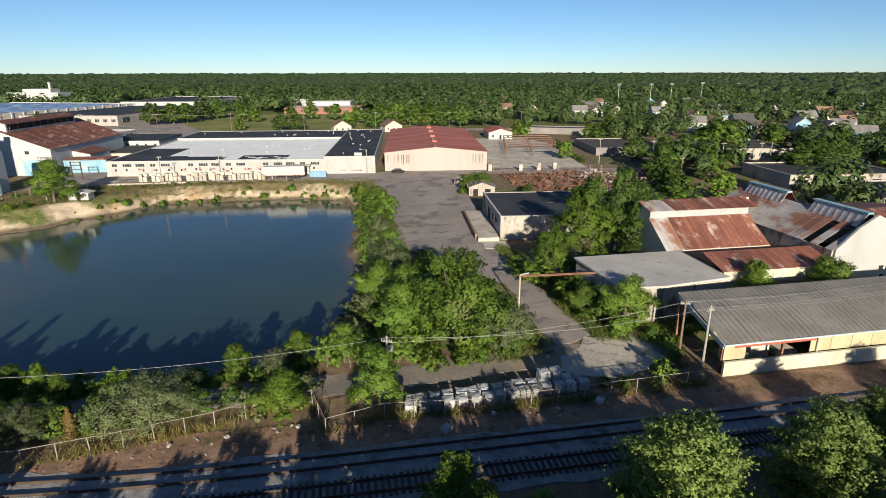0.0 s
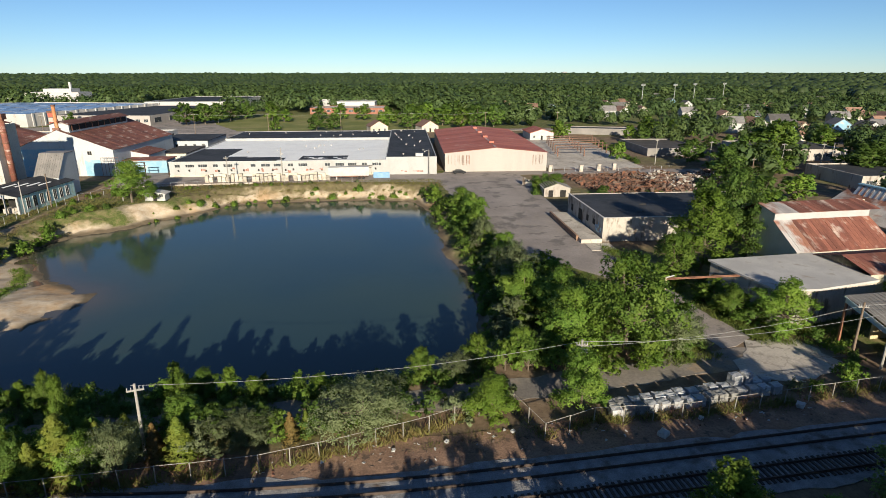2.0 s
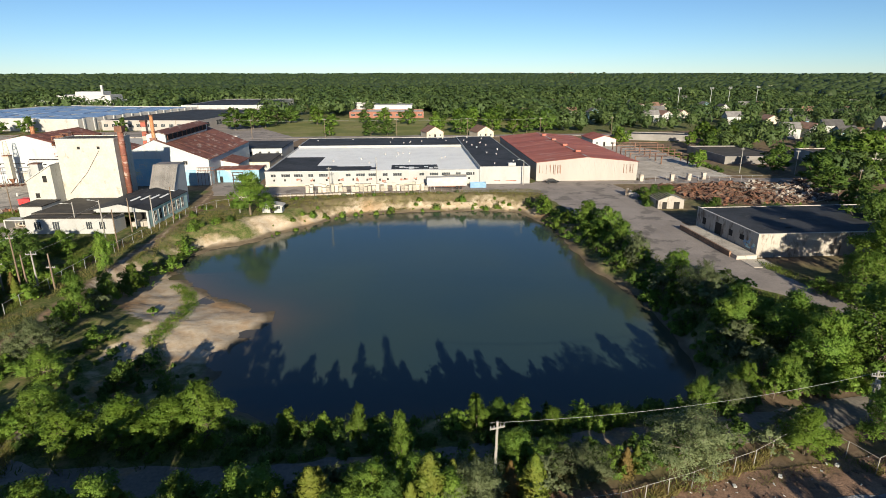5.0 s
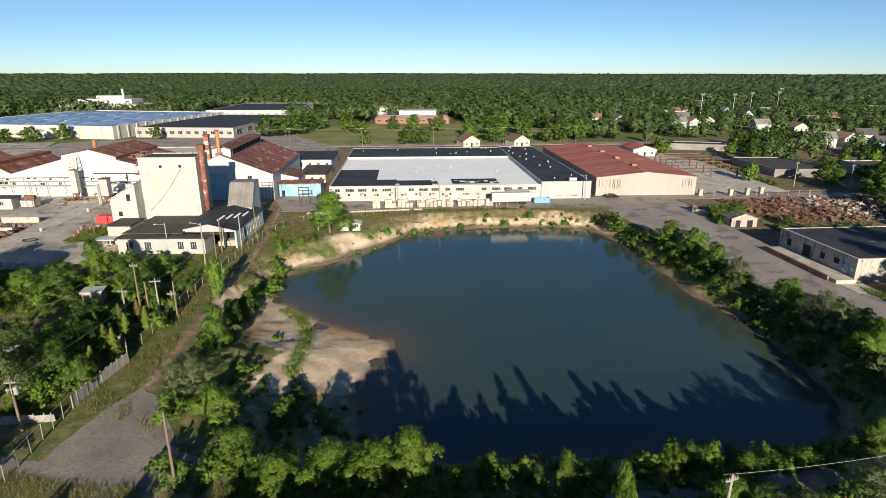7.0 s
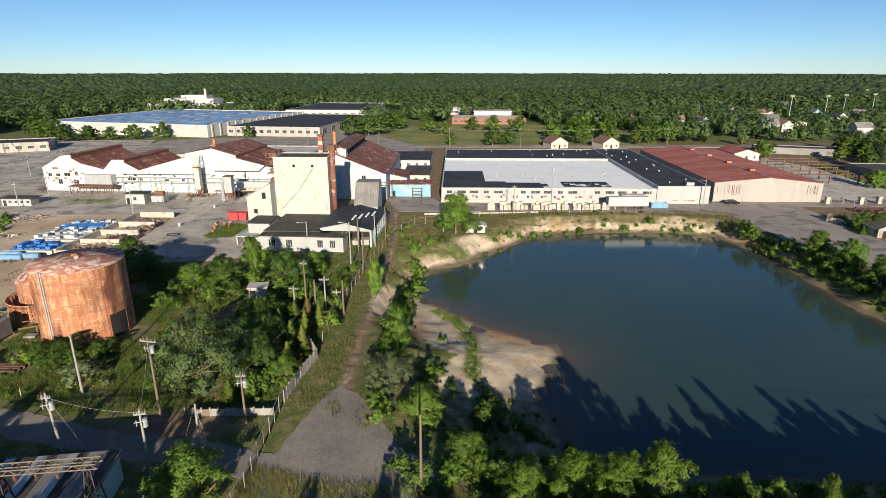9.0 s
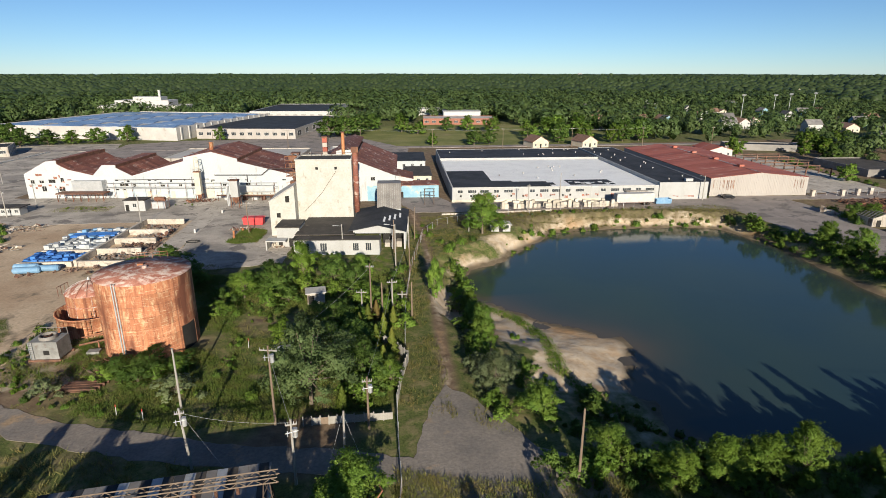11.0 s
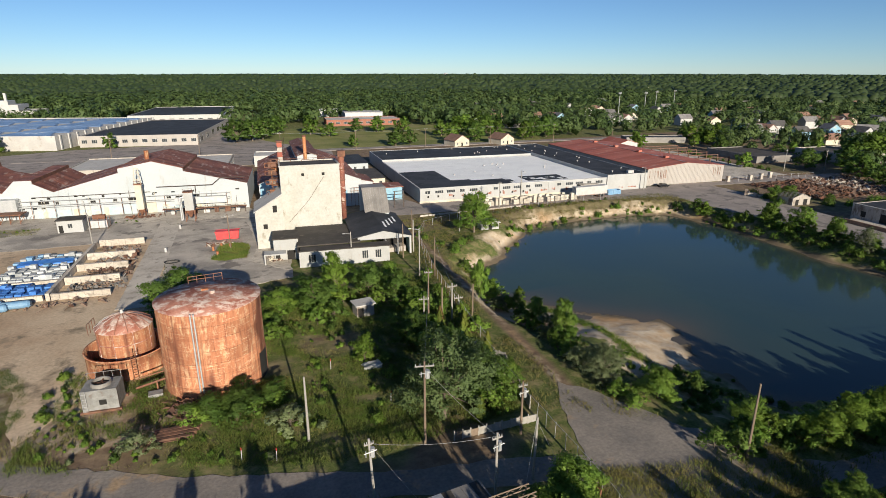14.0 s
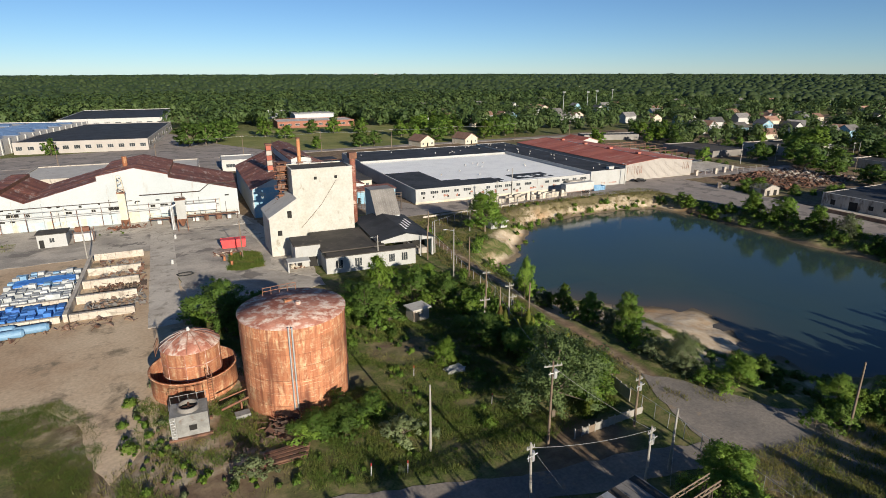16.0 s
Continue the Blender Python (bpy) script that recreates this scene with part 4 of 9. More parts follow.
for row in (("light", 55.5, 64, 7.5, 3.2), ("broad", 67, 63.5, 7.8, 4.6), ("broad", 39, 154, 5.5, 3.6), ("shrub", 45.5, 69, 3, 2.4), ("shrub", 34, 50.5, 2.6, 1.5), ("broad", 32, 68, 5, 3.0)):
    plant(*row)
# along the near bank and the fence
for row in (("broad", 2.4, 50.6, 6.8, 3.0), ("light", -6.1, 61.0, 4.4, 1.9), ("broad", -1.0, 60.5, 5.0, 2.4), ("light", -7.2, 50.4, 4.8, 2.8), ("grey", -19.6, 51.2, 5.7, 5.0), ("grey", -30.2, 50.8, 3.9, 3.2),
            ("broad", -35.8, 60.2, 3.6, 1.7), ("broad", -12.8, 59.4, 4.0, 1.8), ("cedar_brown", -26.2, 50.4, 3.4, 1.1), ("cedar", -24.8, 51.0, 3.0, 0.9), ("broad", -36, 53, 4.6, 2.6), ("cedar", -42.5, 50.5, 4.2, 1.7),
            ("broad", -45.5, 50.5, 5.0, 2.4), ("cedar", -49.5, 50, 5.0, 2.0), ("cedar_brown", -37.6, 49.5, 4.2, 1.2), ("light", -33.2, 60.0, 3.7, 1.3), ("light", -38.2, 59.6, 4.4, 1.3), ("light", -30.3, 57.9, 3.0, 1.4)):
    plant(*row)
for row in (("cedar", -54, 50.5, 5.0, 2.2), ("broad", -59, 51, 4.6, 2.2), ("light", -46.6, 53.8, 6.9, 1.3), ("light", -50.4, 58.8, 5.0, 1.2), ("light", -65.4, 62.4, 7.0, 2.6), ("light", -69, 63.8, 5.0, 3.0),
            ("light", -74, 63.8, 5.0, 3.0), ("light", -79, 64, 4.6, 3.0), ("cedar", -70, 52, 4.2, 1.4), ("cedar", -77.5, 53.5, 4.4, 1.4), ("cedar", -74, 52.5, 3.6, 1.2), ("broad", -84, 69.5, 4.2, 3.0),
            ("light", -23.8, 57.8, 2.9, 1.3), ("light", -57.5, 61.8, 3.6, 1.2), ("light", -54.0, 61.2, 3.0, 1.0), ("grey", -8.5, 59.5, 3.2, 2.2)):
    plant(*row)
# south of the tracks
# those at y 17 to 21 are unseen, added to cast shade on the tracks
for row in (("needle", 23.2, 30.2, 10.6, 7.2), ("needle", 36.2, 31.2, 9.4, 6.0), ("light", 7.0, 33.6, 5.6, 3.0), ("broad", 12.5, 30.5, 4.6, 2.6), ("needle", 46, 35.5, 7.0, 3.8), ("broad2", 14, 17, 10, 5), ("dark", 2, 18, 9.5, 5.0), ("broad", -11, 20, 8.5, 4.5), ("dark", -24, 21, 7.5, 4.0), ("broad2", 30, 18, 10, 5), ("dark", 45, 20, 9, 5), ("broad", -36, 26, 6.5, 3.6), ("broad", 58, 26, 9, 5)):
    plant(*row)
# west of the pond: along the dirt track, behind the fence and round the tanks
for row in (("broad", -91.5, 98, 7.5, 2.6), ("grey", -92.5, 86.5, 5.2, 3.4), ("broad", -88.5, 80, 4.6, 3.2), ("broad", -90.8, 107, 6.0, 2.2), ("light", -89.8, 115, 5.5, 2.0), ("broad", -95.5, 119.5, 8.0, 2.0), ("shrub", -87, 90.5, 3.2, 2.4),
            ("airy", -117.4, 86.5, 12.0, 6.0), ("dark", -110.5, 90, 7.0, 3.2), ("dark", -112, 98.5, 6.5, 3.4), ("dark", -114.5, 107, 6.0, 3.6), ("broad", -106.8, 88.5, 5.0, 2.2), ("cedar", -105.8, 97, 5.2, 1.5), ("cedar", -106.5, 104, 4.6, 1.3), ("cedar", -107.4, 93.2, 4.4, 1.4), ("cedar", -109.4, 95.6, 5.0, 1.6), ("cedar", -108.0, 99.6, 4.8, 1.5), ("cedar", -110.4, 103.0, 5.4, 1.7), ("cedar", -104.6, 107.4, 4.2, 1.3), ("cedar", -108.8, 108.2, 4.6, 1.4), ("cedar_brown", -107.2, 111.6, 3.8, 1.2), ("cedar", -113.4, 84.4, 3.6, 1.2)):
    plant(*row)
for row in (("light", -120.5, 131.5, 9.0, 3.1), ("dark", -125.5, 127, 6.5, 4.6), ("dark", -114.5, 130, 6.5, 4.0), ("broad", -131.5, 126, 5.5, 3.6), ("dark", -110.5, 125, 6.2, 3.2), ("broad", -109, 134, 5.0, 2.8), ("dark", -148.5, 137, 7.8, 5.6), ("dark", -143, 133, 6.0, 4.0),
            ("dark", -140.5, 98.6, 3.6, 3.2), ("dark", -144.8, 98.2, 3.4, 2.8), ("dark", -136.5, 99.5, 2.6, 2.2), ("shrub_grey", -135.5, 92.5, 3.0, 3.0), ("shrub_grey", -152.5, 94.5, 2.8, 2.4), ("light", -122.6, 104.4, 4.6, 2.0), ("broad", -112.4, 66.5, 6.4, 4.2), ("broad", -75.4, 161.8, 11.0, 6.0)):
    plant(*row)
# thick belt between the tracks and the service road
for row in (("grey", -66, 49.5, 4.6, 3.6), ("broad", -62, 48.5, 4.8, 2.8), ("cedar", -57, 48.6, 5.0, 2.0), ("broad", -53, 47.8, 4.2, 2.4), ("dark", -48.5, 48.6, 4.6, 2.4), ("cedar", -46.5, 47.8, 4.6, 1.7), ("broad", -43, 48.5, 4.4, 2.3), ("grey", -72, 50, 4.4, 3.4), ("dark", -78, 50.5, 5.0, 3.0), ("broad", -70, 47, 4.0, 2.6), ("cedar", -40.5, 51.5, 4.2, 1.5), ("dark", -33, 52.5, 3.6, 2.0), ("cedar", -44.8, 49.0, 6.2, 2.9), ("cedar", -54.5, 49.4, 5.9, 2.8), ("broad", -60, 50.2, 5.8, 3.0), ("broad2", -50, 49.2, 5.6, 2.8), ("cedar", -35.5, 49.2, 4.8, 2.0), ("grey", -40.8, 49.0, 5.0, 3.0), ("broad", -65, 50.6, 5.6, 2.8), ("broad", -71.5, 51.4, 5.6, 2.8), ("broad", -76.5, 52.2, 5.4, 2.8), ("cedar", -82.5, 53.4, 5.2, 2.2), ("broad", -88, 55.2, 5.0, 2.6)):
    plant(*row)
# out of sight behind the way of the camera, known by their shadows on road, pad and weeds
for x0, x1, step, y, h, r in ((-64, -28, 5.0, 33, 7.2, 3.2), (-22, 60, 6.2, 15.5, 8.6, 4.0), (-62, -32, 7.5, 25, 9.4, 3.6), (-190, -138, 8.5, 57, 10.0, 2.6), (-136, -113, 3.6, 44, 11.2, 3.4), (-108, -98, 6.0, 47, 6.0, 2.0), (-94, -56, 5.0, 40, 9.6, 3.4)):
    x = x0
    while x < x1:
        plant(random.choice(("far_dark", "far_broad")), x + random.uniform(-1, 1), y + random.uniform(-2, 2), h * random.uniform(0.85, 1.1), r * random.uniform(0.85, 1.2))
        x += step * random.uniform(0.8, 1.2)
for kind, x, y, h, r in (("far_dark", -5, 23, 8.4, 3.4), ("far_broad", 1, 24.5, 9.0, 3.8), ("far_dark", 7, 23, 8.8, 3.6), ("far_broad", 13, 24, 9.2, 3.8), ("far_dark", 19, 23.5, 8.6, 3.6), ("far_broad", -101.5, 43, 6.6, 2.6), ("far_dark", -96.5, 42, 7.2, 2.8)):
    plant(kind, x, y, h, r)
# bushes grown up round the little shed and the ruined wall
for kind, x, y, h, r in (("dark", 36.8, 157.6, 5.0, 2.9), ("broad", 34.6, 156.2, 3.6, 2.0), ("dark", 50.5, 147.5, 3.0, 2.0)):
    plant(kind, x, y, h, r)

# ---- undergrowth ----
def along(points, spacing, spread, seed):
    """Scattered places along a line of points."""
    g = random.Random(seed)
    out = []
    for (ax, ay), (bx, by) in zip(points, points[1:]):
        n = max(1, int(math.hypot(bx - ax, by - ay) / spacing))
        for i in range(n):
            k = (i + g.random()) / n
            out.append((ax + (bx - ax) * k + g.uniform(-spread, spread), ay + (by - ay) * k + g.uniform(-spread, spread)))
    return out, g


def hedge(points, spacing, spread, kinds, h0, h1, seed):
    """Shrubs in an uneven belt along a line."""
    places, g = along(points, spacing, spread, seed)
    for x, y in places:
        h = g.uniform(h0, h1) * 1.12
        ob = plant(g.choice(kinds), x, y, h, h * g.uniform(0.5, 0.85))
        ob["group"] = "undergrowth shrubs"


def brush(points, spacing, spread, kinds, h0, h1, seed):
    """Low scrub along a line, too small and thick to tell plant from plant: one mesh of leaves for each kind."""
    places, g = along(points, spacing, spread, seed)
    ng = np.random.default_rng(seed)
    sets = {}
    for x, y in places:
        sets.setdefault(g.choice(kinds), []).append((x, y, g.uniform(h0, h1)))
    for kind, rows in sets.items():
        V, D = [], []
        for x, y, h in rows:
            z = float(ground_height(np.array([x]), np.array([y]))[0])
            n, r = int(220 + 270 * h), h * g.uniform(0.55, 0.95)
            d = ng.normal(size=(n, 3))
            d /= np.linalg.norm(d, axis=1, keepdims=True)
            d[:, 2] = np.abs(d[:, 2])
            lump = (0.72 + 0.3 * np.sin(d[:, 0] * 5 + x) * np.sin(d[:, 1] * 5 + y)) * ng.uniform(0.6, 1.1, n)
            P = np.array([x, y, z]) + d * lump[:, None] * np.array([r, r, h])
            v, _ = leaf_blades(P, d, 0.08 + 0.027 * h, 0.9, ng)
            V.append(v)
            D.append(d + np.array([0, 0, 0.2]))
        V = np.concatenate(V)
        mat = {"shrub": LEAF_MID, "shrub_light": LEAF_LIGHT, "shrub_grey": LEAF_GREY, "shrub_dark": LEAF_DARK}[kind]
        ob = new("scrub", leaf_mesh("scrub", V, np.arange(len(V)).reshape(-1, 3), np.concatenate(D), mat, ng))
        tagged(ob, "low thick scrub and saplings on rough ground", "scrub", kind="stuff")


MIXED = ("shrub", "shrub", "shrub_light", "shrub_grey", "shrub_dark")
hedge([(1.5, 70), (5, 80), (5.5, 92), (6, 104), (5.5, 116), (7.5, 128), (7.5, 142), (5.5, 158), (3, 168)], 2.63, 1.6, MIXED, 2.0, 4.2, 11)
hedge([(9, 66), (10, 76), (12, 88), (12, 96)], 2.79, 1.8, MIXED, 1.8, 3.6, 12)
brush([(-90, 66.5), (-80, 65), (-66, 63.8), (-50, 63), (-32, 61.5), (-16, 61), (-4, 62.5), (2, 66)], 1.8, 1.4, ("shrub", "shrub_dark", "shrub_dark"), 0.7, 1.6, 13)
hedge([(-92, 68), (-80, 66), (-68, 64.5)], 1.71, 1.4, ("shrub", "shrub_dark", "shrub_light"), 2.2, 3.8, 14)
hedge([(-68, 53), (-52, 52), (-36, 51.8), (-26, 52), (-14, 52.5), (-4, 53)], 2.17, 1.2, ("shrub_dark", "shrub", "shrub_grey"), 1.4, 3.4, 15)
hedge([(-94, 78), (-93.5, 90), (-92.5, 104), (-90.5, 116), (-88.5, 130), (-86, 142)], 2.33, 1.8, MIXED, 1.6, 3.8, 16)
hedge([(-103.5, 104), (-102.5, 122), (-100.5, 138)], 2.94, 1.5, MIXED, 1.2, 2.8, 17)
brush([(-88, 149), (-84, 154), (-78, 158)], 2.79, 2.0, MIXED, 1.2, 2.6, 18)
brush([(-64, 165), (-52, 172), (-34, 175.5), (-14, 174.5), (2, 170), (6, 164)], 3.72, 2.4, ("shrub", "shrub_light", "shrub"), 0.9, 2.6, 19)
hedge([(20, 66), (18, 74), (21, 80)], 2.79, 1.6, MIXED, 1.6, 3.2, 20)
hedge([(33, 60), (35, 66), (34, 74), (31, 80), (29, 88)], 2.63, 2.0, ("shrub", "shrub_dark", "shrub_light"), 1.8, 4.0, 21)
hedge([(-127, 122), (-118, 126), (-110, 122), (-107, 112)], 2.63, 3.2, ("shrub_dark", "shrub", "shrub"), 2.2, 4.4, 22)
hedge([(-112, 84), (-109, 94), (-109, 104), (-112, 114)], 2.48, 2.6, ("shrub_dark", "shrub", "shrub"), 2.2, 4.6, 23)
hedge([(-137, 117), (-133, 128), (-124, 133)], 3.10, 2.6, ("shrub_dark", "shrub"), 1.6, 3.2, 24)
hedge([(-148, 97), (-140, 96.5), (-134, 97)], 2.02, 1.2, ("shrub_dark", "shrub"), 1.6, 3.2, 25)
brush([(-163, 104), (-163, 113), (-158, 126)], 3.72, 1.4, ("shrub", "shrub_grey"), 0.8, 1.8, 26)
brush([(42, 146), (50, 140), (62, 140), (74, 142)], 3.41, 2.0, ("shrub", "shrub_dark"), 1.4, 3.4, 27)
brush([(34, 152), (37, 162), (39, 172)], 3.41, 1.5, ("shrub", "shrub_dark"), 1.4, 3.2, 28)
brush([(26, 49.5), (36, 51)], 2.48, 1.0, MIXED, 1.0, 2.0, 29)
hedge([(-84, 76), (-80, 80), (-82, 88)], 2.33, 2.2, ("shrub_dark", "shrub"), 1.4, 3.0, 32)
hedge([(-146, 128), (-150, 134), (-153, 142)], 2.63, 1.5, ("shrub_dark", "shrub"), 1.6, 3.2, 33)
brush([(88, 196), (94, 230), (101, 262)], 4.65, 1.5, ("shrub_dark", "shrub"), 1.2, 3.0, 34)


def weeds(name, label, region, n, h0, h1, material, seed, keep=None):
    """Tufts of blades scattered over a plan outline, in one mesh."""
    g = np.random.default_rng(seed)
    px, py = np.array([p[0] for p in region]), np.array([p[1] for p in region])
    X, Y = g.uniform(px.min(), px.max(), n * 3), g.uniform(py.min(), py.max(), n * 3)
    inside = np.zeros(len(X), bool)
    for (ax, ay), (bx, by) in zip(region, region[1:] + region[:1]):
        inside ^= ((ay > Y) != (by > Y)) & (X < (bx - ax) * (Y - ay) / ((by - ay) or 1e-9) + ax)
    inside &= fuzz(X, Y, 3.1, seed) + fuzz(X, Y, 0.9, seed * 2.0) * 0.6 > g.uniform(-1.0, 0.7, len(X))
    if keep is not None:
        inside &= keep(X, Y)
    inside &= shore_distance(X, Y) > 0.8
    X, Y = X[inside][:n], Y[inside][:n]
    Z = ground_height(X, Y)
    k = 8
    X, Y, Z = (np.repeat(a, k) for a in (X, Y, Z))
    m = len(X)
    a = g.uniform(0, 2 * np.pi, m)
    h = g.uniform(h0, h1, m)
    w = h * g.uniform(0.05, 0.13, m)
    lean = g.normal(size=(m, 2)) * h[:, None] * 0.6
    x, y = X + g.normal(size=m) * 0.28, Y + g.normal(size=m) * 0.28
    V = np.stack([np.stack([x - np.cos(a) * w, y - np.sin(a) * w, Z - 0.05], 1), np.stack([x + np.cos(a) * w, y + np.sin(a) * w, Z - 0.05], 1), np.stack([x + lean[:, 0], y + lean[:, 1], Z + h], 1)], 1).reshape(-1, 3)
    ob = new(name, fast_mesh(name, V, np.arange(3 * m).reshape(-1, 3), material))
    tagged(ob, label, "weeds", kind="stuff")


weeds("weeds", "rank weeds and grass between tanks and fence", [(-166, 96), (-150, 90), (-130, 83), (-108, 84), (-103, 104), (-100, 140), (-104, 147), (-130, 146), (-150, 140), (-162, 116)], 26000, 0.16, 0.46, GRASS, 41, lambda X, Y: (fuzz(X, Y, 5.5, 2.0) > -0.3) & (np.hypot(X + 143, Y - 109.3) > 7.2) & (np.hypot(X + 155, Y - 118) > 6))
weeds("weeds", "dry tan weeds in patches round the tanks", [(-164, 96), (-150, 90), (-130, 83), (-108, 84), (-103, 104), (-101, 138), (-130, 146), (-150, 140), (-162, 116)], 5000, 0.12, 0.4, WEED, 61, lambda X, Y: (fuzz(X, Y, 4.0, 5.0) > -0.1) & (np.hypot(X + 143, Y - 109.3) > 7.2) & (np.hypot(X + 155, Y - 118) > 6))
weeds("weeds", "rank grass beside the works track", [(-190, 98), (-168.6, 98), (-166.6, 108), (-167.6, 116), (-171, 122.5), (-184, 124), (-192, 123)], 9000, 0.12, 0.34, GRASS, 62, lambda X, Y: fuzz(X, Y, 3.6, 8.0) > -0.35)
weeds("weeds", "dry straw-coloured grass beside the works track", [(-190, 98), (-168, 98), (-166.4, 108), (-167, 117), (-171, 123.5), (-184, 125), (-192, 124)], 3200, 0.08, 0.26, WEED, 65, lambda X, Y: fuzz(X, Y, 4.4, 3.0) > -0.2)
weeds("weeds", "weeds breaking up the edges of the asphalt pad", [(-109, 58), (-98, 55), (-84, 60), (-84, 66), (-96, 67.5), (-104, 70), (-108, 72)], 4200, 0.15, 0.5, WEED, 63)
weeds("weeds", "weedy verge beside the dirt track and pond", [(-106, 84), (-100, 80), (-88, 72), (-84, 90), (-84, 150), (-66, 168), (-40, 172), (10, 168), (10, 181), (-40, 184), (-90, 182), (-97, 160)], 14000, 0.2, 0.6, WEED, 42, lambda X, Y: (np.abs(X + 97.5 - (Y - 90) * 0.075) > 1.0) & (near_spit(X, Y) < 0.25))
weeds("weeds", "tall grass along the near bank", [(-110, 56), (-86, 57), (-60, 60), (-4, 60), (6, 62), (10, 74), (12, 100), (10, 150), (4, 150), (3, 100), (0, 72), (-12, 64), (-60, 66), (-84, 72), (-104, 64)], 9000, 0.25, 0.8, GRASS, 43)
weeds("weeds", "dry grass by the fence and tracks", [(-110, 50), (-60, 49), (-4, 49), (30, 51), (60, 47.6), (60, 46), (-8, 47), (-60, 48), (-115, 46)], 2600, 0.12, 0.35, WEED, 44)
weeds("weeds", "weeds beside the asphalt road", [(16, 57), (24, 58), (23, 76), (20, 88), (12, 98)], 2200, 0.25, 0.7, GRASS, 45)
weeds("weeds", "weeds between road and store", [(31, 60), (40, 58.5), (50, 62), (50, 80), (34, 84), (30, 104), (28, 100)], 3200, 0.25, 0.7, GRASS, 46)
weeds("weeds", "rough grass south of the road", [(-170, 95), (-150, 83), (-128, 75.5), (-128, 71), (-170, 60), (-190, 90)], 2500, 0.25, 0.7, WEED, 47)
weeds("weeds", "low weeds over the works yard edge", [(-170, 101), (-158, 106), (-156, 128), (-150, 150), (-138, 146), (-160, 96)], 1600, 0.2, 0.6, WEED, 48)
weeds("weeds", "low weeds on the bed in the yard", YARD_BED, 1500, 0.2, 0.75, GRASS, 49)
SPIT_LINE = [(-84, 121), (-80.9, 116.3), (-78.8, 110), (-78.8, 101), (-80.4, 94), (-78.5, 88.2), (-75.3, 82.2), (-72.4, 77)]
weeds("weeds", "green scrub strip on the sand spit", ribbon(SPIT_LINE, 2.6), 3000, 0.15, 0.45, GRASS, 50)
brush(SPIT_LINE, 0.32, 0.7, ("shrub", "shrub_light"), 0.12, 0.42, 96)
brush([(-84.5, 107), (-82.6, 103.5)], 0.9, 0.8, ("shrub", "shrub_light"), 0.3, 0.8, 97)
brush([(-62, 54.5), (-46, 54), (-30, 54.2)], 2.2, 0.8, ("shrub_dark", "shrub"), 1.0, 2.2, 51)

brush([(-136, 92), (-130, 90), (-124, 89)], 3.2, 2.0, ("shrub_grey", "shrub"), 0.8, 1.8, 52)
brush([(-128, 112), (-126, 122), (-131, 116)], 3.0, 2.6, ("shrub_dark", "shrub"), 0.8, 2.2, 53)
brush([(-134, 86), (-150, 91), (-162, 98)], 3.4, 1.2, ("shrub", "shrub_grey", "shrub_dark"), 0.5, 1.2, 54)
brush([(-160, 101), (-161, 110), (-163, 118)], 0.9, 1.4, ("shrub", "shrub_grey", "shrub"), 0.3, 1.0, 55)
brush([(-120, 96), (-122, 110), (-118, 118)], 3.0, 2.4, ("shrub", "shrub_dark"), 0.6, 1.8, 56)
brush([(-70, 160), (-58, 167), (-44, 172.5), (-26, 174.5), (-8, 173), (3, 167)], 2.4, 1.8, ("shrub_light", "shrub", "shrub_light"), 0.4, 1.4, 57)
brush([(-80, 176), (-50, 181), (-14, 179)], 3.2, 1.4, ("shrub_light", "shrub", "shrub_grey"), 0.4, 1.2, 58)
brush([(-90, 152), (-92, 166), (-86, 174)], 2.6, 2.6, ("shrub", "shrub_light"), 0.6, 1.8, 59)
hedge([(-3, 58.5), (4, 60), (9, 65), (15, 68)], 1.7, 1.6, ("shrub_dark", "shrub"), 2.0, 3.8, 65)
hedge([(0, 66), (4, 74), (10, 80)], 1.9, 2.2, ("shrub_dark", "shrub", "shrub_grey"), 2.4, 4.2, 66)
hedge([(5, 58.6), (12, 58), (18, 58.6)], 1.5, 0.9, ("shrub", "shrub_light", "shrub_dark"), 1.4, 3.0, 95)
hedge([(14, 58), (20, 60), (22, 66)], 2.2, 1.2, ("shrub_dark", "shrub_grey"), 1.4, 2.8, 67)
brush([(12, 27), (34, 27), (50, 30)], 3.0, 2.2, ("shrub_dark",), 0.8, 1.8, 68)
brush([(-84, 78), (-78, 80), (-74, 76), (-70, 74)], 0.9, 2.2, ("shrub_dark", "shrub"), 0.5, 1.5, 70)
brush([(-82, 84), (-76, 86), (-72, 82)], 1.2, 1.8, ("shrub_dark",), 0.3, 0.9, 71)
hedge([(34, 51), (38, 54.5), (37, 60)], 1.8, 1.2, ("shrub_dark", "shrub"), 1.0, 2.2, 72)
brush([(-206, 190), (-203, 182), (-200, 176)], 1.6, 2.0, ("shrub", "shrub_dark"), 0.6, 2.4, 73)
brush([(-199, 213), (-192, 211), (-186, 211)], 1.4, 1.0, ("shrub", "shrub_light"), 0.2, 0.7, 74)
brush([(-166, 213), (-158, 211)], 1.4, 1.2, ("shrub", "shrub_light"), 0.2, 0.6, 75)
brush([(-72, 154), (-66, 158), (-59, 160)], 3.0, 1.6, ("shrub", "shrub_light"), 0.5, 1.4, 76)
weeds("weeds", "thin dry grass along the mill wall", [(-202, 208), (-184, 206), (-184, 213), (-200, 216)], 900, 0.1, 0.35, WEED, 77)
hedge([(-62, 62.4), (-52, 61.8), (-36, 61), (-22, 61)], 2.7, 1.0, ("shrub_dark", "shrub", "shrub_dark"), 1.0, 1.9, 80)
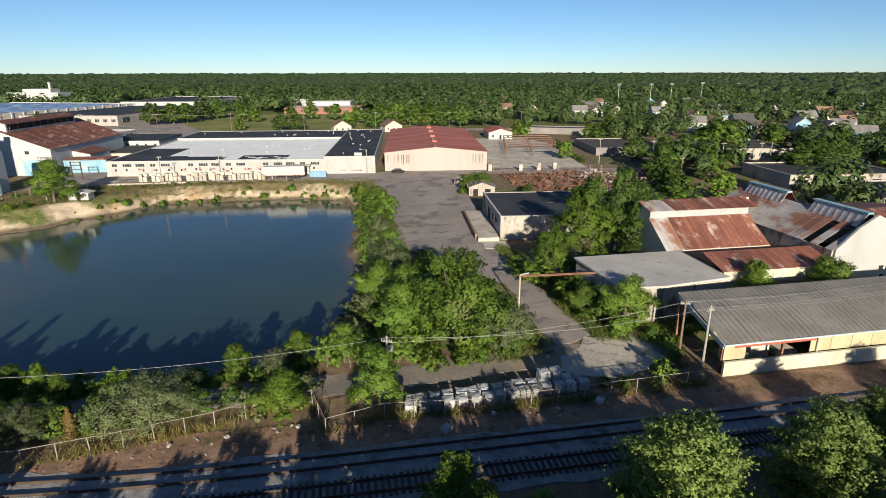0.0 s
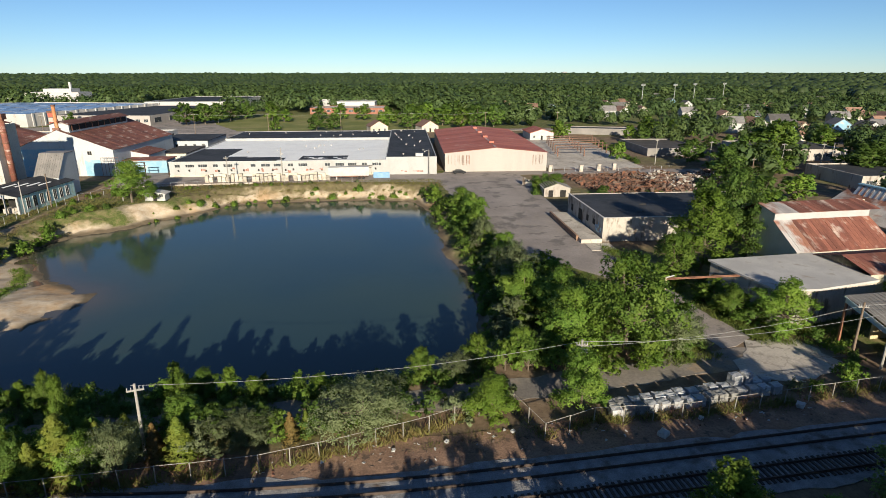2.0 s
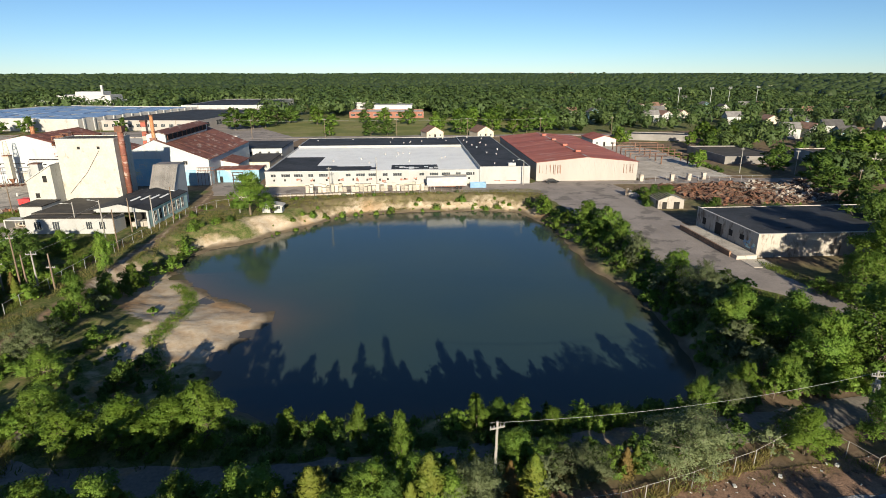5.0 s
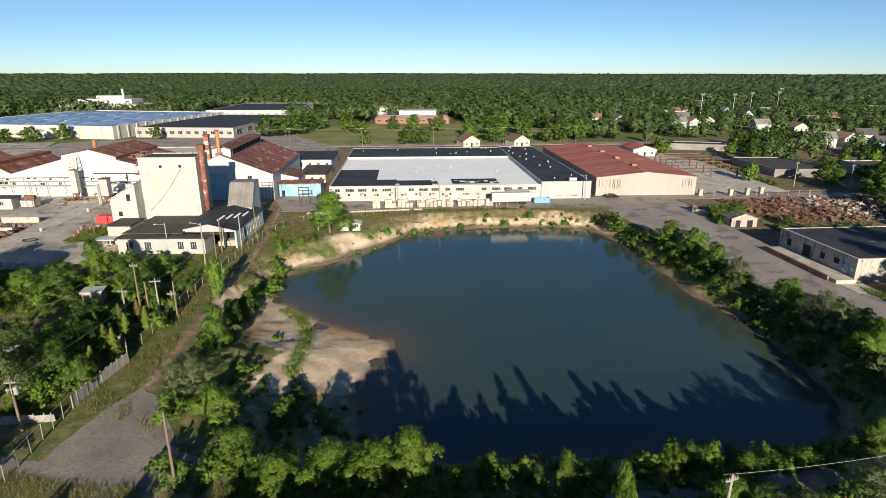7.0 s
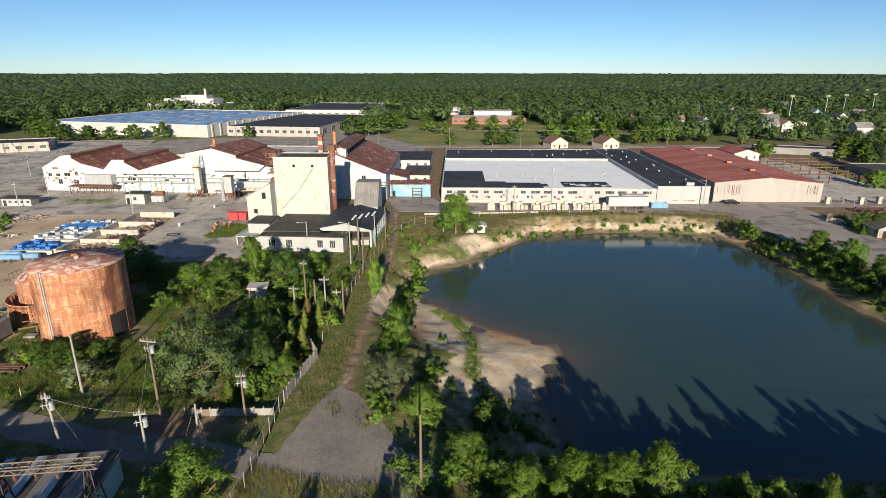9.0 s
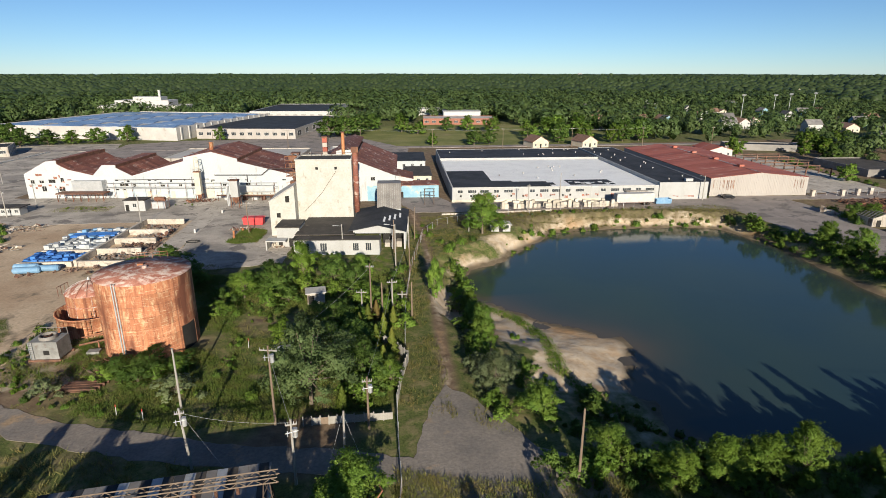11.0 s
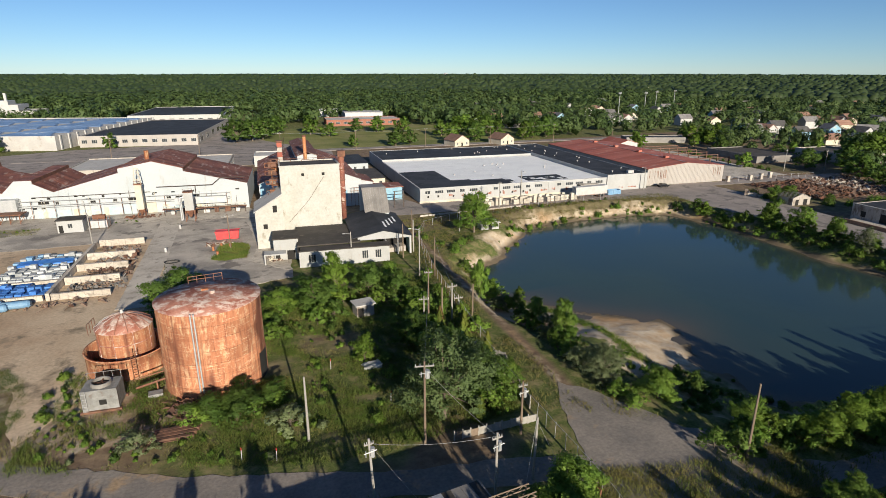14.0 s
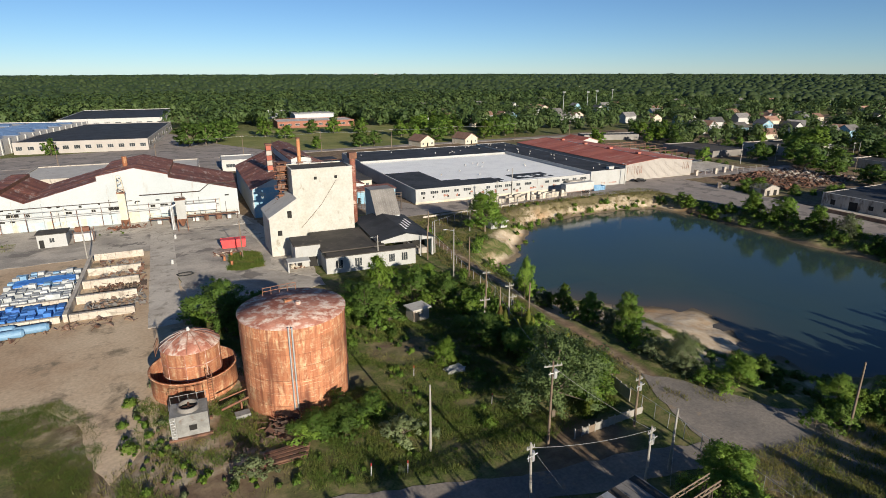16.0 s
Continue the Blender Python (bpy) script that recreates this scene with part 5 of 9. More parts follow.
brush([(-72, 61.5), (-58, 60.2), (-42, 59.6), (-26, 59.4), (-12, 59.6), (-4, 61)], 0.62, 2.2, ("shrub_dark", "shrub", "shrub_dark"), 0.7, 1.9, 98)
brush([(-2.5, 70), (0.5, 78), (2.2, 88), (3.6, 100)], 1.0, 1.2, ("shrub_dark", "shrub"), 0.5, 1.5, 99)
hedge([(2.5, 84), (3.5, 100), (4, 116), (4.5, 132), (3.5, 150)], 3.6, 1.0, ("shrub_dark", "shrub"), 1.6, 3.0, 82)
brush([(3, 84), (4.5, 100), (5, 116), (6, 132), (5, 154)], 1.2, 2.6, ("shrub_dark", "shrub"), 0.4, 1.2, 83)
LEAFY = ("shrub", "shrub_light", "shrub", "shrub_dark")
brush([(-160, 99), (-150, 94), (-140, 91), (-132, 89)], 0.9, 2.6, LEAFY, 0.25, 0.8, 84)
brush([(-133, 95), (-128, 104), (-127, 114), (-130, 124)], 0.9, 3.4, LEAFY, 0.25, 0.9, 85)
brush([(-121, 94), (-120, 104), (-122, 114)], 0.9, 3.0, LEAFY, 0.25, 0.8, 86)
brush([(-163, 108), (-161, 100), (-156, 98)], 0.5, 1.8, LEAFY, 0.2, 0.5, 87)
brush([(-106, 61), (-98, 57.5), (-90, 58.5)], 0.8, 1.4, ("shrub_grey", "shrub_light", "shrub_dark"), 0.15, 0.5, 89)
brush([(-84, 92), (-88, 84), (-86, 76), (-78, 74)], 0.9, 2.2, ("shrub_dark", "shrub"), 0.4, 1.2, 90)

# ---- the long white warehouse north of the pond ----
SITE = -6.2


def white_warehouse():
    b = thing("warehouse", "long low white-painted warehouse with a white and black flat roof", "warehouse", -76, 200.3, 0, SITE)
    W, D, H = 70.5, 62.0, 4.7
    part("wall", boxes((0, 0, 0, W, 0.3, H), (0, 0.3, 0, 0.3, D, H), (0.3, D - 0.3, 0, W, D, H)), WHITE_WALL, b)
    part("roof_deck", boxes((0.3, 0.3, H - 0.5, W, D - 0.3, H - 0.1)), WHITE_ROOF, b, "white roof membrane")
    part("black_felt", boxes((0.3, 0.3, H - 0.1, 34, 11, H - 0.06), (0.3, 11, H - 0.1, 15, 34, H - 0.06), (15, 10.6, H - 0.1, 22, 13, H - 0.065)), BLACK_ROOF, b, "black felt over the west end of the roof")
    part("torn_felt", boxes((26, 4.5, H - 0.058, 36, 8.5, H - 0.03), (41, 4, H - 0.09, 57, 13, H - 0.05)), BLACK_ROOF, b, "torn black roofing patch")
    for i in range(9):
        part("felt_strip", boxes((42 + i * 1.7, 4 + random.uniform(0, 6), H - 0.048, 42.6 + i * 1.7 + random.uniform(0, 1.4), 5 + random.uniform(1, 6), H - 0.035)), WHITE_ROOF, b)
    part("parapet", boxes((-0.1, -0.1, H, W, 0.35, H + 0.25), (-0.1, 0.35, H, 0.35, D, H + 0.25)), TRIM, b, "white roof edge")
    # taller black-roofed wing and rear range
    for r in ((W, -0.5, 0, W + 17, -0.2, 5.9), (W, -0.2, 0, W + 0.3, 92, 5.9), (W + 16.7, -0.2, 0, W + 17, 92, 5.9), (W + 0.3, 91.7, 0, W + 16.7, 92, 5.9)):
        part("wing_wall", boxes(r), WHITE_WALL, b)
    part("wing_roof", boxes((W + 0.3, -0.2, 5.3, W + 16.7, 91.7, 5.75)), BLACK_ROOF, b, "black felt flat roof")
    for r in ((0, D, 0, W, D + 0.3, 5.5), (0, D + 0.3, 0, 0.3, 92, 5.5), (0.3, 91.7, 0, W, 92, 5.5)):
        part("rear_wall", boxes(r), WHITE_WALL, b, "dirty white rear range wall")
    part("rear_roof", boxes((0.3, D + 0.3, 5.0, W, 91.7, 5.35)), BLACK_ROOF, b, "black felt flat roof")
    part("plinth", boxes((-0.15, -0.12, 0, W, 0, 0.7)), CREAM_WALL, b, "grubby cream base course")
    for i in range(17):
        x = 2.6 + i * 4.05
        if i % 6 == 5:
            continue
        window(b, x, 3.1, 3.0 if i % 3 else 1.8, 1.0, 0.0, panes=4 if i % 3 else 2)
    for i in range(16):
        window(b, 3 + i * 4.2 + random.uniform(-1, 1), 1.6 + random.uniform(-0.1, 0.1), 0.8, 0.8, 0.0, panes=1, material=DARK)
    for x, z, w, h in ((10, 1.9, 1.6, 0.6), (14.5, 1.5, 0.9, 1.0), (24, 1.7, 1.4, 0.8), (29.5, 1.4, 0.8, 1.2), (33, 2.0, 1.8, 0.5), (44, 1.6, 2.6, 0.6), (48.5, 1.8, 1.2, 0.9), (54, 1.3, 1.0, 1.1), (75.5, 1.0, 2.0, 0.35), (79.5, 1.0, 3.6, 0.35), (20, 2.4, 1.0, 0.5), (38, 1.0, 1.2, 0.9)):
        y = -0.5 if x > W else 0
        for k in range(3):
            part("bare_brick", boxes((x + k * w / 3, y - 0.03, z + random.uniform(-0.15, 0.15), x + (k + 0.85) * w / 3, y + 0.02, z + h * random.uniform(0.6, 1.1))), BRICK, b, "patch of bare red brick")
    c = part("canopy", boxes((58.5, -2.4, 3.0, 66, 0, 3.3), (58.7, -2.3, 0, 58.9, -2.1, 3.0), (65.6, -2.3, 0, 65.8, -2.1, 3.0)), GREY_BLOCK, b, "grey loading canopy")
    part("dock_door", boxes((60, -0.05, 0.9, 64.5, 0.02, 2.9)), DARK, b, "dark loading door")
    g = random.Random(3)
    first = None
    for i in range(40):
        if i < 16:
            x, y, z = W + g.uniform(2, 15), g.uniform(3, 88), 5.75
        elif i < 28:
            x, y, z = g.uniform(3, 66), D + g.uniform(4, 27), 5.35
        else:
            x, y, z = g.uniform(18, 66), g.uniform(14, 58), H - 0.1
        m = pose(x, y, z, 0, 0, g.uniform(0, 90))
        if first is None:
            first = part("roof_vent", boxes((-0.16, -0.16, 0, 0.16, 0.16, 0.35), (-0.24, -0.24, 0.35, 0.24, 0.24, 0.48)), SLAB_ROOF, b, "grey roof vent")
            first.matrix_local = m
        else:
            piece("roof_vent", first.data, b, m)
    part("roof_unit", boxes((W + 10, 1.5, 5.75, W + 12.5, 3, 6.7)), TRIM, b, "pale rooftop air unit")
    for x in (8, 26, 47, 68):
        part("downpipe", boxes((x, -0.14, 0, x + 0.12, -0.02, H)), TRIM, b)


white_warehouse()


def red_warehouse():
    b = thing("red_roofed_warehouse", "big cream metal-sided warehouse with a low rusty red gabled roof", "warehouse", 14.4, 194.0, 0, SITE - 0.6)
    W, D, E, R = 35.3, 82.0, 6.4, 8.1
    bm = bmesh.new()
    prism(bm, [(0, 0), (W, 0), (W, E), (W / 2, R), (0, E)], 0, 0.25)
    prism(bm, [(0, 0), (W, 0), (W, E), (W / 2, R), (0, E)], D - 0.25, D)
    box(bm, 0, 0.25, 0, 0.25, D - 0.25, E)
    box(bm, W - 0.25, 0.25, 0, W, D - 0.25, E)
    part("wall", bm, CREAM_METAL, b)
    first = None
    for i in range(58):
        x = 0.3 + i * 0.6
        top = E + (R - E) * (1 - abs(x - W / 2) / (W / 2)) - 0.15
        m = pose(x, 0, 0.25) @ Matrix.Diagonal((1, 1, top / 6.0, 1))
        if first is None:
            first = part("siding_rib", boxes((-0.05, -0.06, 0, 0.05, 0.0, 6.0)), CREAM_METAL, b)
            first.matrix_local = m
        else:
            piece("siding_rib", first.data, b, m)
    for i in range(26):
        x = random.choice((random.uniform(0.4, 8.5), random.uniform(29, 34.8)))
        part("rust_streak", boxes((x, -0.02, 2.0 + random.uniform(0, 1.5), x + random.uniform(0.08, 0.2), 0.005, 5.6)), DARK_RUST, b, "vertical rust streak")
    n = 41
    for side in (0, 1):
        bm = bmesh.new()
        w = D / n
        pts = [(-0.35, E - 0.02), (W / 2, R + 0.02), (W / 2, R + 0.1), (-0.35, E + 0.06)] if side == 0 else [(W + 0.35, E - 0.02), (W / 2, R + 0.02), (W / 2, R + 0.1), (W + 0.35, E + 0.06)]
        prism(bm, pts, 0.01, w - 0.01)
        first = part("roof_sheet", bm, RED_ROOF, b, "rusty red roof sheet")
        first.matrix_local = pose(0, -0.3, 0)
        for i in range(1, n):
            piece("roof_sheet", first.data, b, pose(0, -0.3 + w * i, random.uniform(-0.01, 0.01)))
    part("ridge_cap", boxes((W / 2 - 0.3, -0.3, R + 0.06, W / 2 + 0.3, D, R + 0.2)), GREY_RUST_ROOF, b, "pale worn ridge cap")
    for y in (12, 30, 48, 66):
        part("ridge_vent", boxes((W / 2 - 0.9, y, R + 0.2, W / 2 + 0.9, y + 1.6, R + 0.9)), RED_ROOF, b)
    part("eave_trim", boxes((-0.4, -0.38, E - 0.15, 0.0, D, E)), DARK_RUST, b)


red_warehouse()


# ---- the silo block, its annexes and the sheds round it ----
def silo_block():
    b = thing("silo_tower", "tall square cream-white concrete silo block with dark stains", "silo", -123.8, 172.8, 0, SITE)
    W, D, H = 14.7, 9.0, 19.2
    bm = boxes((0, 0, 0, W, D, H))
    bmesh.ops.bevel(bm, geom=[e for e in bm.edges if abs(e.verts[0].co.z - e.verts[1].co.z) > 1], offset=0.15, segments=1)
    part("wall", bm, SILO_WALL, b)
    part("roof", boxes((0.3, 0.3, H, W - 0.3, D - 0.3, H + 0.12)), BROWN_FELT, b)
    part("coping", boxes((-0.1, -0.1, H, W + 0.1, 0.3, H + 0.35), (-0.1, 0.3, H, 0.3, D + 0.1, H + 0.35), (W - 0.3, 0.3, H, W + 0.1, D + 0.1, H + 0.35), (0.3, D - 0.3, H, W - 0.3, D + 0.1, H + 0.35)), SILO_WALL, b)
    for x in (5.2, 10.2):
        part("opening", boxes((x, -0.03, 16.8, x + 0.7, 0.05, 17.5)), DARK, b, "small square opening")
    part("guy_cable", rods([((1.4, -0.1, 5.2), (6.6, -0.1, 10.6), 0.05), ((6.6, -0.1, 10.6), (10.6, -0.1, 16.4), 0.05)]), RUBBLE_A, b, "thin dark cable slung across the wall")
    bm = prism(bmesh.new(), [(-6.6, 0), (0, 0), (0, 13.2), (-6.6, 9.2)], -4.2, 7.5)
    part("lean_to", bm, SILO_WALL, b, "cream lean-to with a sloping roof")
    part("lean_to_roof", prism(bmesh.new(), [(-6.9, 9.1), (0.0, 13.3), (0.0, 13.5), (-6.9, 9.3)], -4.4, 7.7), SLAB_ROOF, b)
    for x, z, h in ((-2.4, 9.0, 1.7), (-4.9, 5.0, 1.2)):
        part("opening", boxes((x, -4.24, z, x + 1.0, -4.15, z + h)), DARK, b, "dark unglazed window")
    part("rust_duct", rods([((W + 0.85, 2.4, 4.5), (W + 0.85, 2.4, 22.0), 0.74)], 16), RUST_ROOF, b, "tall rusty red-brown duct", True)
    for z in (6.4, 9.2, 12.0, 14.8, 17.6, 20.4):
        part("duct_band", rods([((W + 0.85, 2.4, z), (W + 0.85, 2.4, z + 0.22), 0.84)], 16), DARK_RUST, b)
    part("duct_head", boxes((W - 0.1, 1.45, 21.0, W + 1.8, 3.35, 22.5)), DARK_RUST, b, "rusty duct head")
    # rusty headgear frames on the west side
    for k, (x, y) in enumerate(((-1.8, 6.6), (-0.2, 6.6), (-1.8, 9.0), (-0.2, 9.0))):
        part("frame_post", boxes((x - 0.12, y - 0.12, 8, x + 0.12, y + 0.12, 20.2)), DARK_RUST, b)
    for z in (10.5, 12, 13.5, 15.2, 17, 18.8, 20.2):
        part("frame_deck", boxes((-2.2, 6.3, z, 0.2, 9.4, z + 0.15)), DARK_RUST, b)
    for i, z in enumerate((8.5, 11, 13.6, 16, 18)):
        part("frame_brace", rods([((-1.8, 6.5, z), (-0.2, 6.5, z + 2.2), 0.09), ((-0.2, 6.5, z), (-1.8, 6.5, z + 2.2), 0.09)]), DARK_RUST, b)
        part("platform", boxes((-3.4 + 0.3 * (i % 2), 4.6, z + 0.6, -0.1, 6.4, z + 0.72)), DARK_RUST, b)
        part("guard_rail", rods([((-3.4, 4.6, z + 1.7), (-0.2, 4.6, z + 1.7), 0.05), ((-3.4, 4.6, z + 0.6), (-3.4, 4.6, z + 1.7), 0.05), ((-1.8, 4.6, z + 0.6), (-1.8, 4.6, z + 1.7), 0.05)]), RUST, b)
        part("chute", boxes((-2.6, 5.0, z + 0.7, -1.4 + 0.2 * i, 6.2, z + 1.9)), SCRAP, b)
    part("hopper_head", boxes((-1.6, 6.8, 17.2, -0.2, 8.8, 18.6)), RUST, b)
    part("roof_rail", rods([((0.4, 7.5, H + 1.0), (14.2, 7.5, H + 1.0), 0.05)] + [((0.4 + i * 2.7, 7.5, H), (0.4 + i * 2.9, 7.5, H + 1.0), 0.05) for i in range(6)]), DARK_RUST, b)


silo_block()


def annex():
    b = thing("annex_building", "single-storey white annex with black felt roofs below the silo", "building", -123.9, 151.4, 0, SITE - 2.5)
    H = 4.2
    part("front_wall", boxes((0, 0, 0, 20.2, 0.3, H - 0.55)), WHITE_WALL, b)
    for r in ((0, 0.3, 0, 0.3, 20, H - 0.3), (19.9, 0.3, 0, 20.2, 5.2, H - 0.5)):
        part("side_wall", boxes(r), WHITE_WALL, b)
    part("flat_roof", prism(bmesh.new(), [(-0.3, H - 0.5), (20.5, H - 0.5), (20.5, H - 0.3), (-0.3, H - 0.3)], -0.4, 3.0), BROWN_FELT, b, "worn dark felt roof")
    part("main_roof", prism(bmesh.new(), [(-0.3, H - 0.25), (14.0, H - 0.2), (14.0, H + 0.05), (-0.3, H)], 3.0, 20), BROWN_FELT, b, "worn dark felt roof")
    for x, w in ((2.8, 1.7), (7.0, 1.7), (14.6, 1.5), (17.6, 1.5)):
        window(b, x, 1.1, w, 1.9, 0.0, panes=3)
    # gabled wing on the east
    g = [(12.6, 0), (26.2, 0), (26.2, 4.5), (19.6, 5.9), (12.6, 4.6)]
    part("gable_wall", prism(bmesh.new(), [(13.5, 4.0), (26.2, 4.0), (26.2, 4.5), (19.6, 5.9), (13.5, 4.65)], 4.5, 4.8), WHITE_WALL, b)
    part("east_wall", boxes((25.9, 4.8, 0, 26.2, 27, 4.5)), TEAL_WALL, b, "pale wall with tall windows")
    for r in ((25.8, 4.4, 0, 26.25, 4.8, 4.5), (22.9, 4.4, 0, 23.2, 4.7, 4.5)):
        part("porch_post", boxes(r), WHITE_WALL, b)
    part("porch_back", boxes((20.3, 9.5, 0, 25.9, 9.7, 4.6)), DARK, b, "dark open bay")
    for i in range(3):
        part("porch_crate", boxes((21.0 + i * 1.45, 6.2, 0, 22.3 + i * 1.45, 8.8, 1.1 + 0.15 * i)), GREY_BLOCK, b, "grey crate under the porch")
    bm = prism(bmesh.new(), [(12.3, 4.55), (19.6, 6.0), (19.6, 6.15), (12.3, 4.7)], 4.2, 27.2)
    prism(bm, [(26.5, 4.35), (19.6, 6.0), (19.6, 6.15), (26.5, 4.5)], 4.2, 27.2)
    part("gable_roof", bm, BLACK_ROOF, b, "black felt gabled roof")
    for i in range(4):
        part("roof_streak", prism(bmesh.new(), [(20.5 + i * 1.2, 5.87 - i * 0.28 + 0.16), (21.0 + i * 1.2, 5.76 - i * 0.28 + 0.16), (21.0 + i * 1.2, 5.79 - i * 0.28 + 0.16), (20.5 + i * 1.2, 5.9 - i * 0.28 + 0.16)], 8 + i * 2.5, 13 + i * 2.5), WHITE_ROOF, b)
    for y in (8, 10.6, 13.2, 15.8, 18.4, 21, 23.6):
        window(b, y, 1.0, 1.4, 2.6, 26.22, "right", 2)
    # white lobby block on the west and low shed
    part("lobby", boxes((-5.5, 6.5, 0, 0.0, 13.5, 5.0)), WHITE_WALL, b)
    part("lobby_roof", boxes((-5.8, 6.2, 5.0, 0.2, 13.8, 5.25)), BROWN_FELT, b)
    part("low_porch", boxes((-7.6, 3.6, 2.2, -2.8, 6.5, 2.5), (-7.6, 3.6, 0, -7.3, 6.5, 2.2)), WHITE_WALL, b)
    part("door", boxes((-2.6, 6.44, 0, -0.8, 6.5, 2.3)), DARK, b, "dark doorway")
    part("door", boxes((-5.2, 6.44, 0, -4.2, 6.5, 2.1)), DARK, b, "dark doorway")


annex()


def hopper_shed():
    b = thing("hopper_shed", "narrow shed with a steep tan-grey metal roof slope", "shed", -102.6, 172.2, 0, SITE)
    part("wall", prism(bmesh.new(), [(0, 0), (9.5, 0), (9.5, 11.5), (4.4, 11.5), (0, 5.6)], 0, 6.4, "x"), MILL_WALL, b)
    strip_sheets("roof_sheet", b, GREY_METAL, -0.15, 6.55, (-0.2, 5.45), (4.5, 11.65), 0.6)
    part("roof_top", boxes((-0.1, 4.5, 11.5, 6.5, 9.6, 11.65)), GREY_METAL, b)


hopper_shed()


def furnace_hall():
    b = thing("furnace_hall", "high white industrial hall with rusty gabled roof and ridge monitor", "factory", -125.5, 209.5, 0, SITE)
    W, D = 31.5, 50.0
    prof = [(0, 8.6), (15.0, 15.0), (31.5, 8.6)]
    part("front_wall", prism(bmesh.new(), [(0, 0), (W, 0), (W, 8.6), (15, 15.0), (0, 8.6)], 0, 0.4), MILL_WALL, b)
    for r in ((W - 0.4, 0.4, 0, W, D, 8.6), (0, 0.4, 0, 0.4, D, 8.6)):
        part("side_wall", boxes(r), MILL_WALL, b)
    for side, (x0, z0, x1, z1) in enumerate(((-0.4, 8.45, 15, 15.05), (W + 0.4, 8.45, 15, 15.05))):
        n, w = 28, D / 28
        first = part("roof_sheet", prism(bmesh.new(), [(x0, z0), (x1, z1), (x1, z1 + 0.08), (x0, z0 + 0.08)], 0.01, w - 0.01), RUST_ROOF, b, "rusty roof sheet")
        first.matrix_local = pose(0, -0.3, 0)
        for i in range(1, n):
            piece("roof_sheet", first.data, b, pose(0, -0.3 + w * i, random.uniform(-0.02, 0.02)))
    for r in ((12.2, 1.5, 14.0, 12.4, D - 8, 16.6), (18.0, 1.5, 14.0, 18.2, D - 8, 16.6), (12.4, 1.5, 14.2, 18.0, 1.7, 17.0)):
        part("monitor_wall", boxes(r), MILL_WALL, b, "ridge monitor with a dark louvred side")
    part("monitor_louvre", boxes((18.2, 2.2, 14.6, 18.28, D - 9, 16.3)), DARK, b)
    bm = prism(bmesh.new(), [(11.6, 16.5), (15.2, 17.6), (15.2, 17.75), (11.6, 16.65)], 0.9, D - 7.5)
    prism(bm, [(18.8, 16.5), (15.2, 17.6), (15.2, 17.75), (18.8, 16.65)], 0.9, D - 7.5)
    part("monitor_roof", bm, RUST_ROOF, b, "rusty monitor roof")
    for i in range(9):
        part("louvre_post", boxes((18.28, 3 + i * 4.2, 14.5, 18.4, 3.3 + i * 4.2, 16.5)), DARK_RUST, b)
    part("lower_door", boxes((22, -0.05, 0, 27, 0.03, 5.2)), BLUE_WALL, b, "pale blue sliding door")
    part("chimney", rods([((14.6, 1.4, 13.5), (14.6, 1.4, 22.4), 0.62, 0.52)], 14), RUST, b, "rusty orange chimney stack", True)
    part("chimney_collar", rods([((14.6, 1.4, 22.4), (14.6, 1.4, 22.9), 0.64)], 14), DARK_RUST, b)
    part("chimney_base", boxes((13.6, 0.4, 14.6, 15.6, 2.4, 15.6)), GREY_RUST_ROOF, b)
    for k in range(6):
        z = 10.5 + k * 1.55
        part("mast_panel", boxes((6.5, 11.5, z, 8.1, 13.1, z + 1.45)), RED_ROOF if k % 2 else GREY_BLOCK, b, "faded red panel of an elevator mast" if k % 2 else "pale panel of an elevator mast")
    part("mast_head", boxes((6.3, 11.3, 19.8, 8.3, 13.3, 20.3)), DARK_RUST, b)
    part("mast_ladder", rods([((8.35, 11.4, 9), (8.35, 11.4, 21.4), 0.05), ((8.8, 11.4, 9), (8.8, 11.4, 21.4), 0.05)] + [((8.35, 11.4, 9.4 + 0.5 * i), (8.8, 11.4, 9.4 + 0.5 * i), 0.035) for i in range(24)], 4), RAIL_STEEL, b)
    # thin light blue panel over the west part of the front wall
    part("blue_panel", boxes((0.3, -0.04, 0, 16.5, -0.004, 8.9)), BLUE_WALL, b, "light blue panel over the west part of the wall")
    for x, z in ((3, 6.0), (6.5, 6.0), (10, 6), (24, 7.0), (5, 2.2), (9, 2.2)):
        window(b, x, z, 1.5, 1.2, 0.0, panes=2, material=DARK)
    for z in (5.2, 6.2):
        part("rail", rods([((28, -1.6, z), (33.5, -1.6, z), 0.06)]), DARK_RUST, b)
    for i in range(6):
        part("post", rods([((28 + i * 1.1, -1.6, 0), (28 + i * 1.1, -1.6, 6.2), 0.06)]), DARK_RUST, b)
    part("side_lean_to", prism(bmesh.new(), [(W, 0), (W + 6, 0), (W + 6, 5.2), (W, 6.5)], 12, 26), MILL_WALL, b)
    part("side_lean_to_roof", prism(bmesh.new(), [(W, 6.5), (W + 6.3, 5.15), (W + 6.3, 5.3), (W, 6.65)], 11.8, 26.2), RUST_ROOF, b)


furnace_hall()


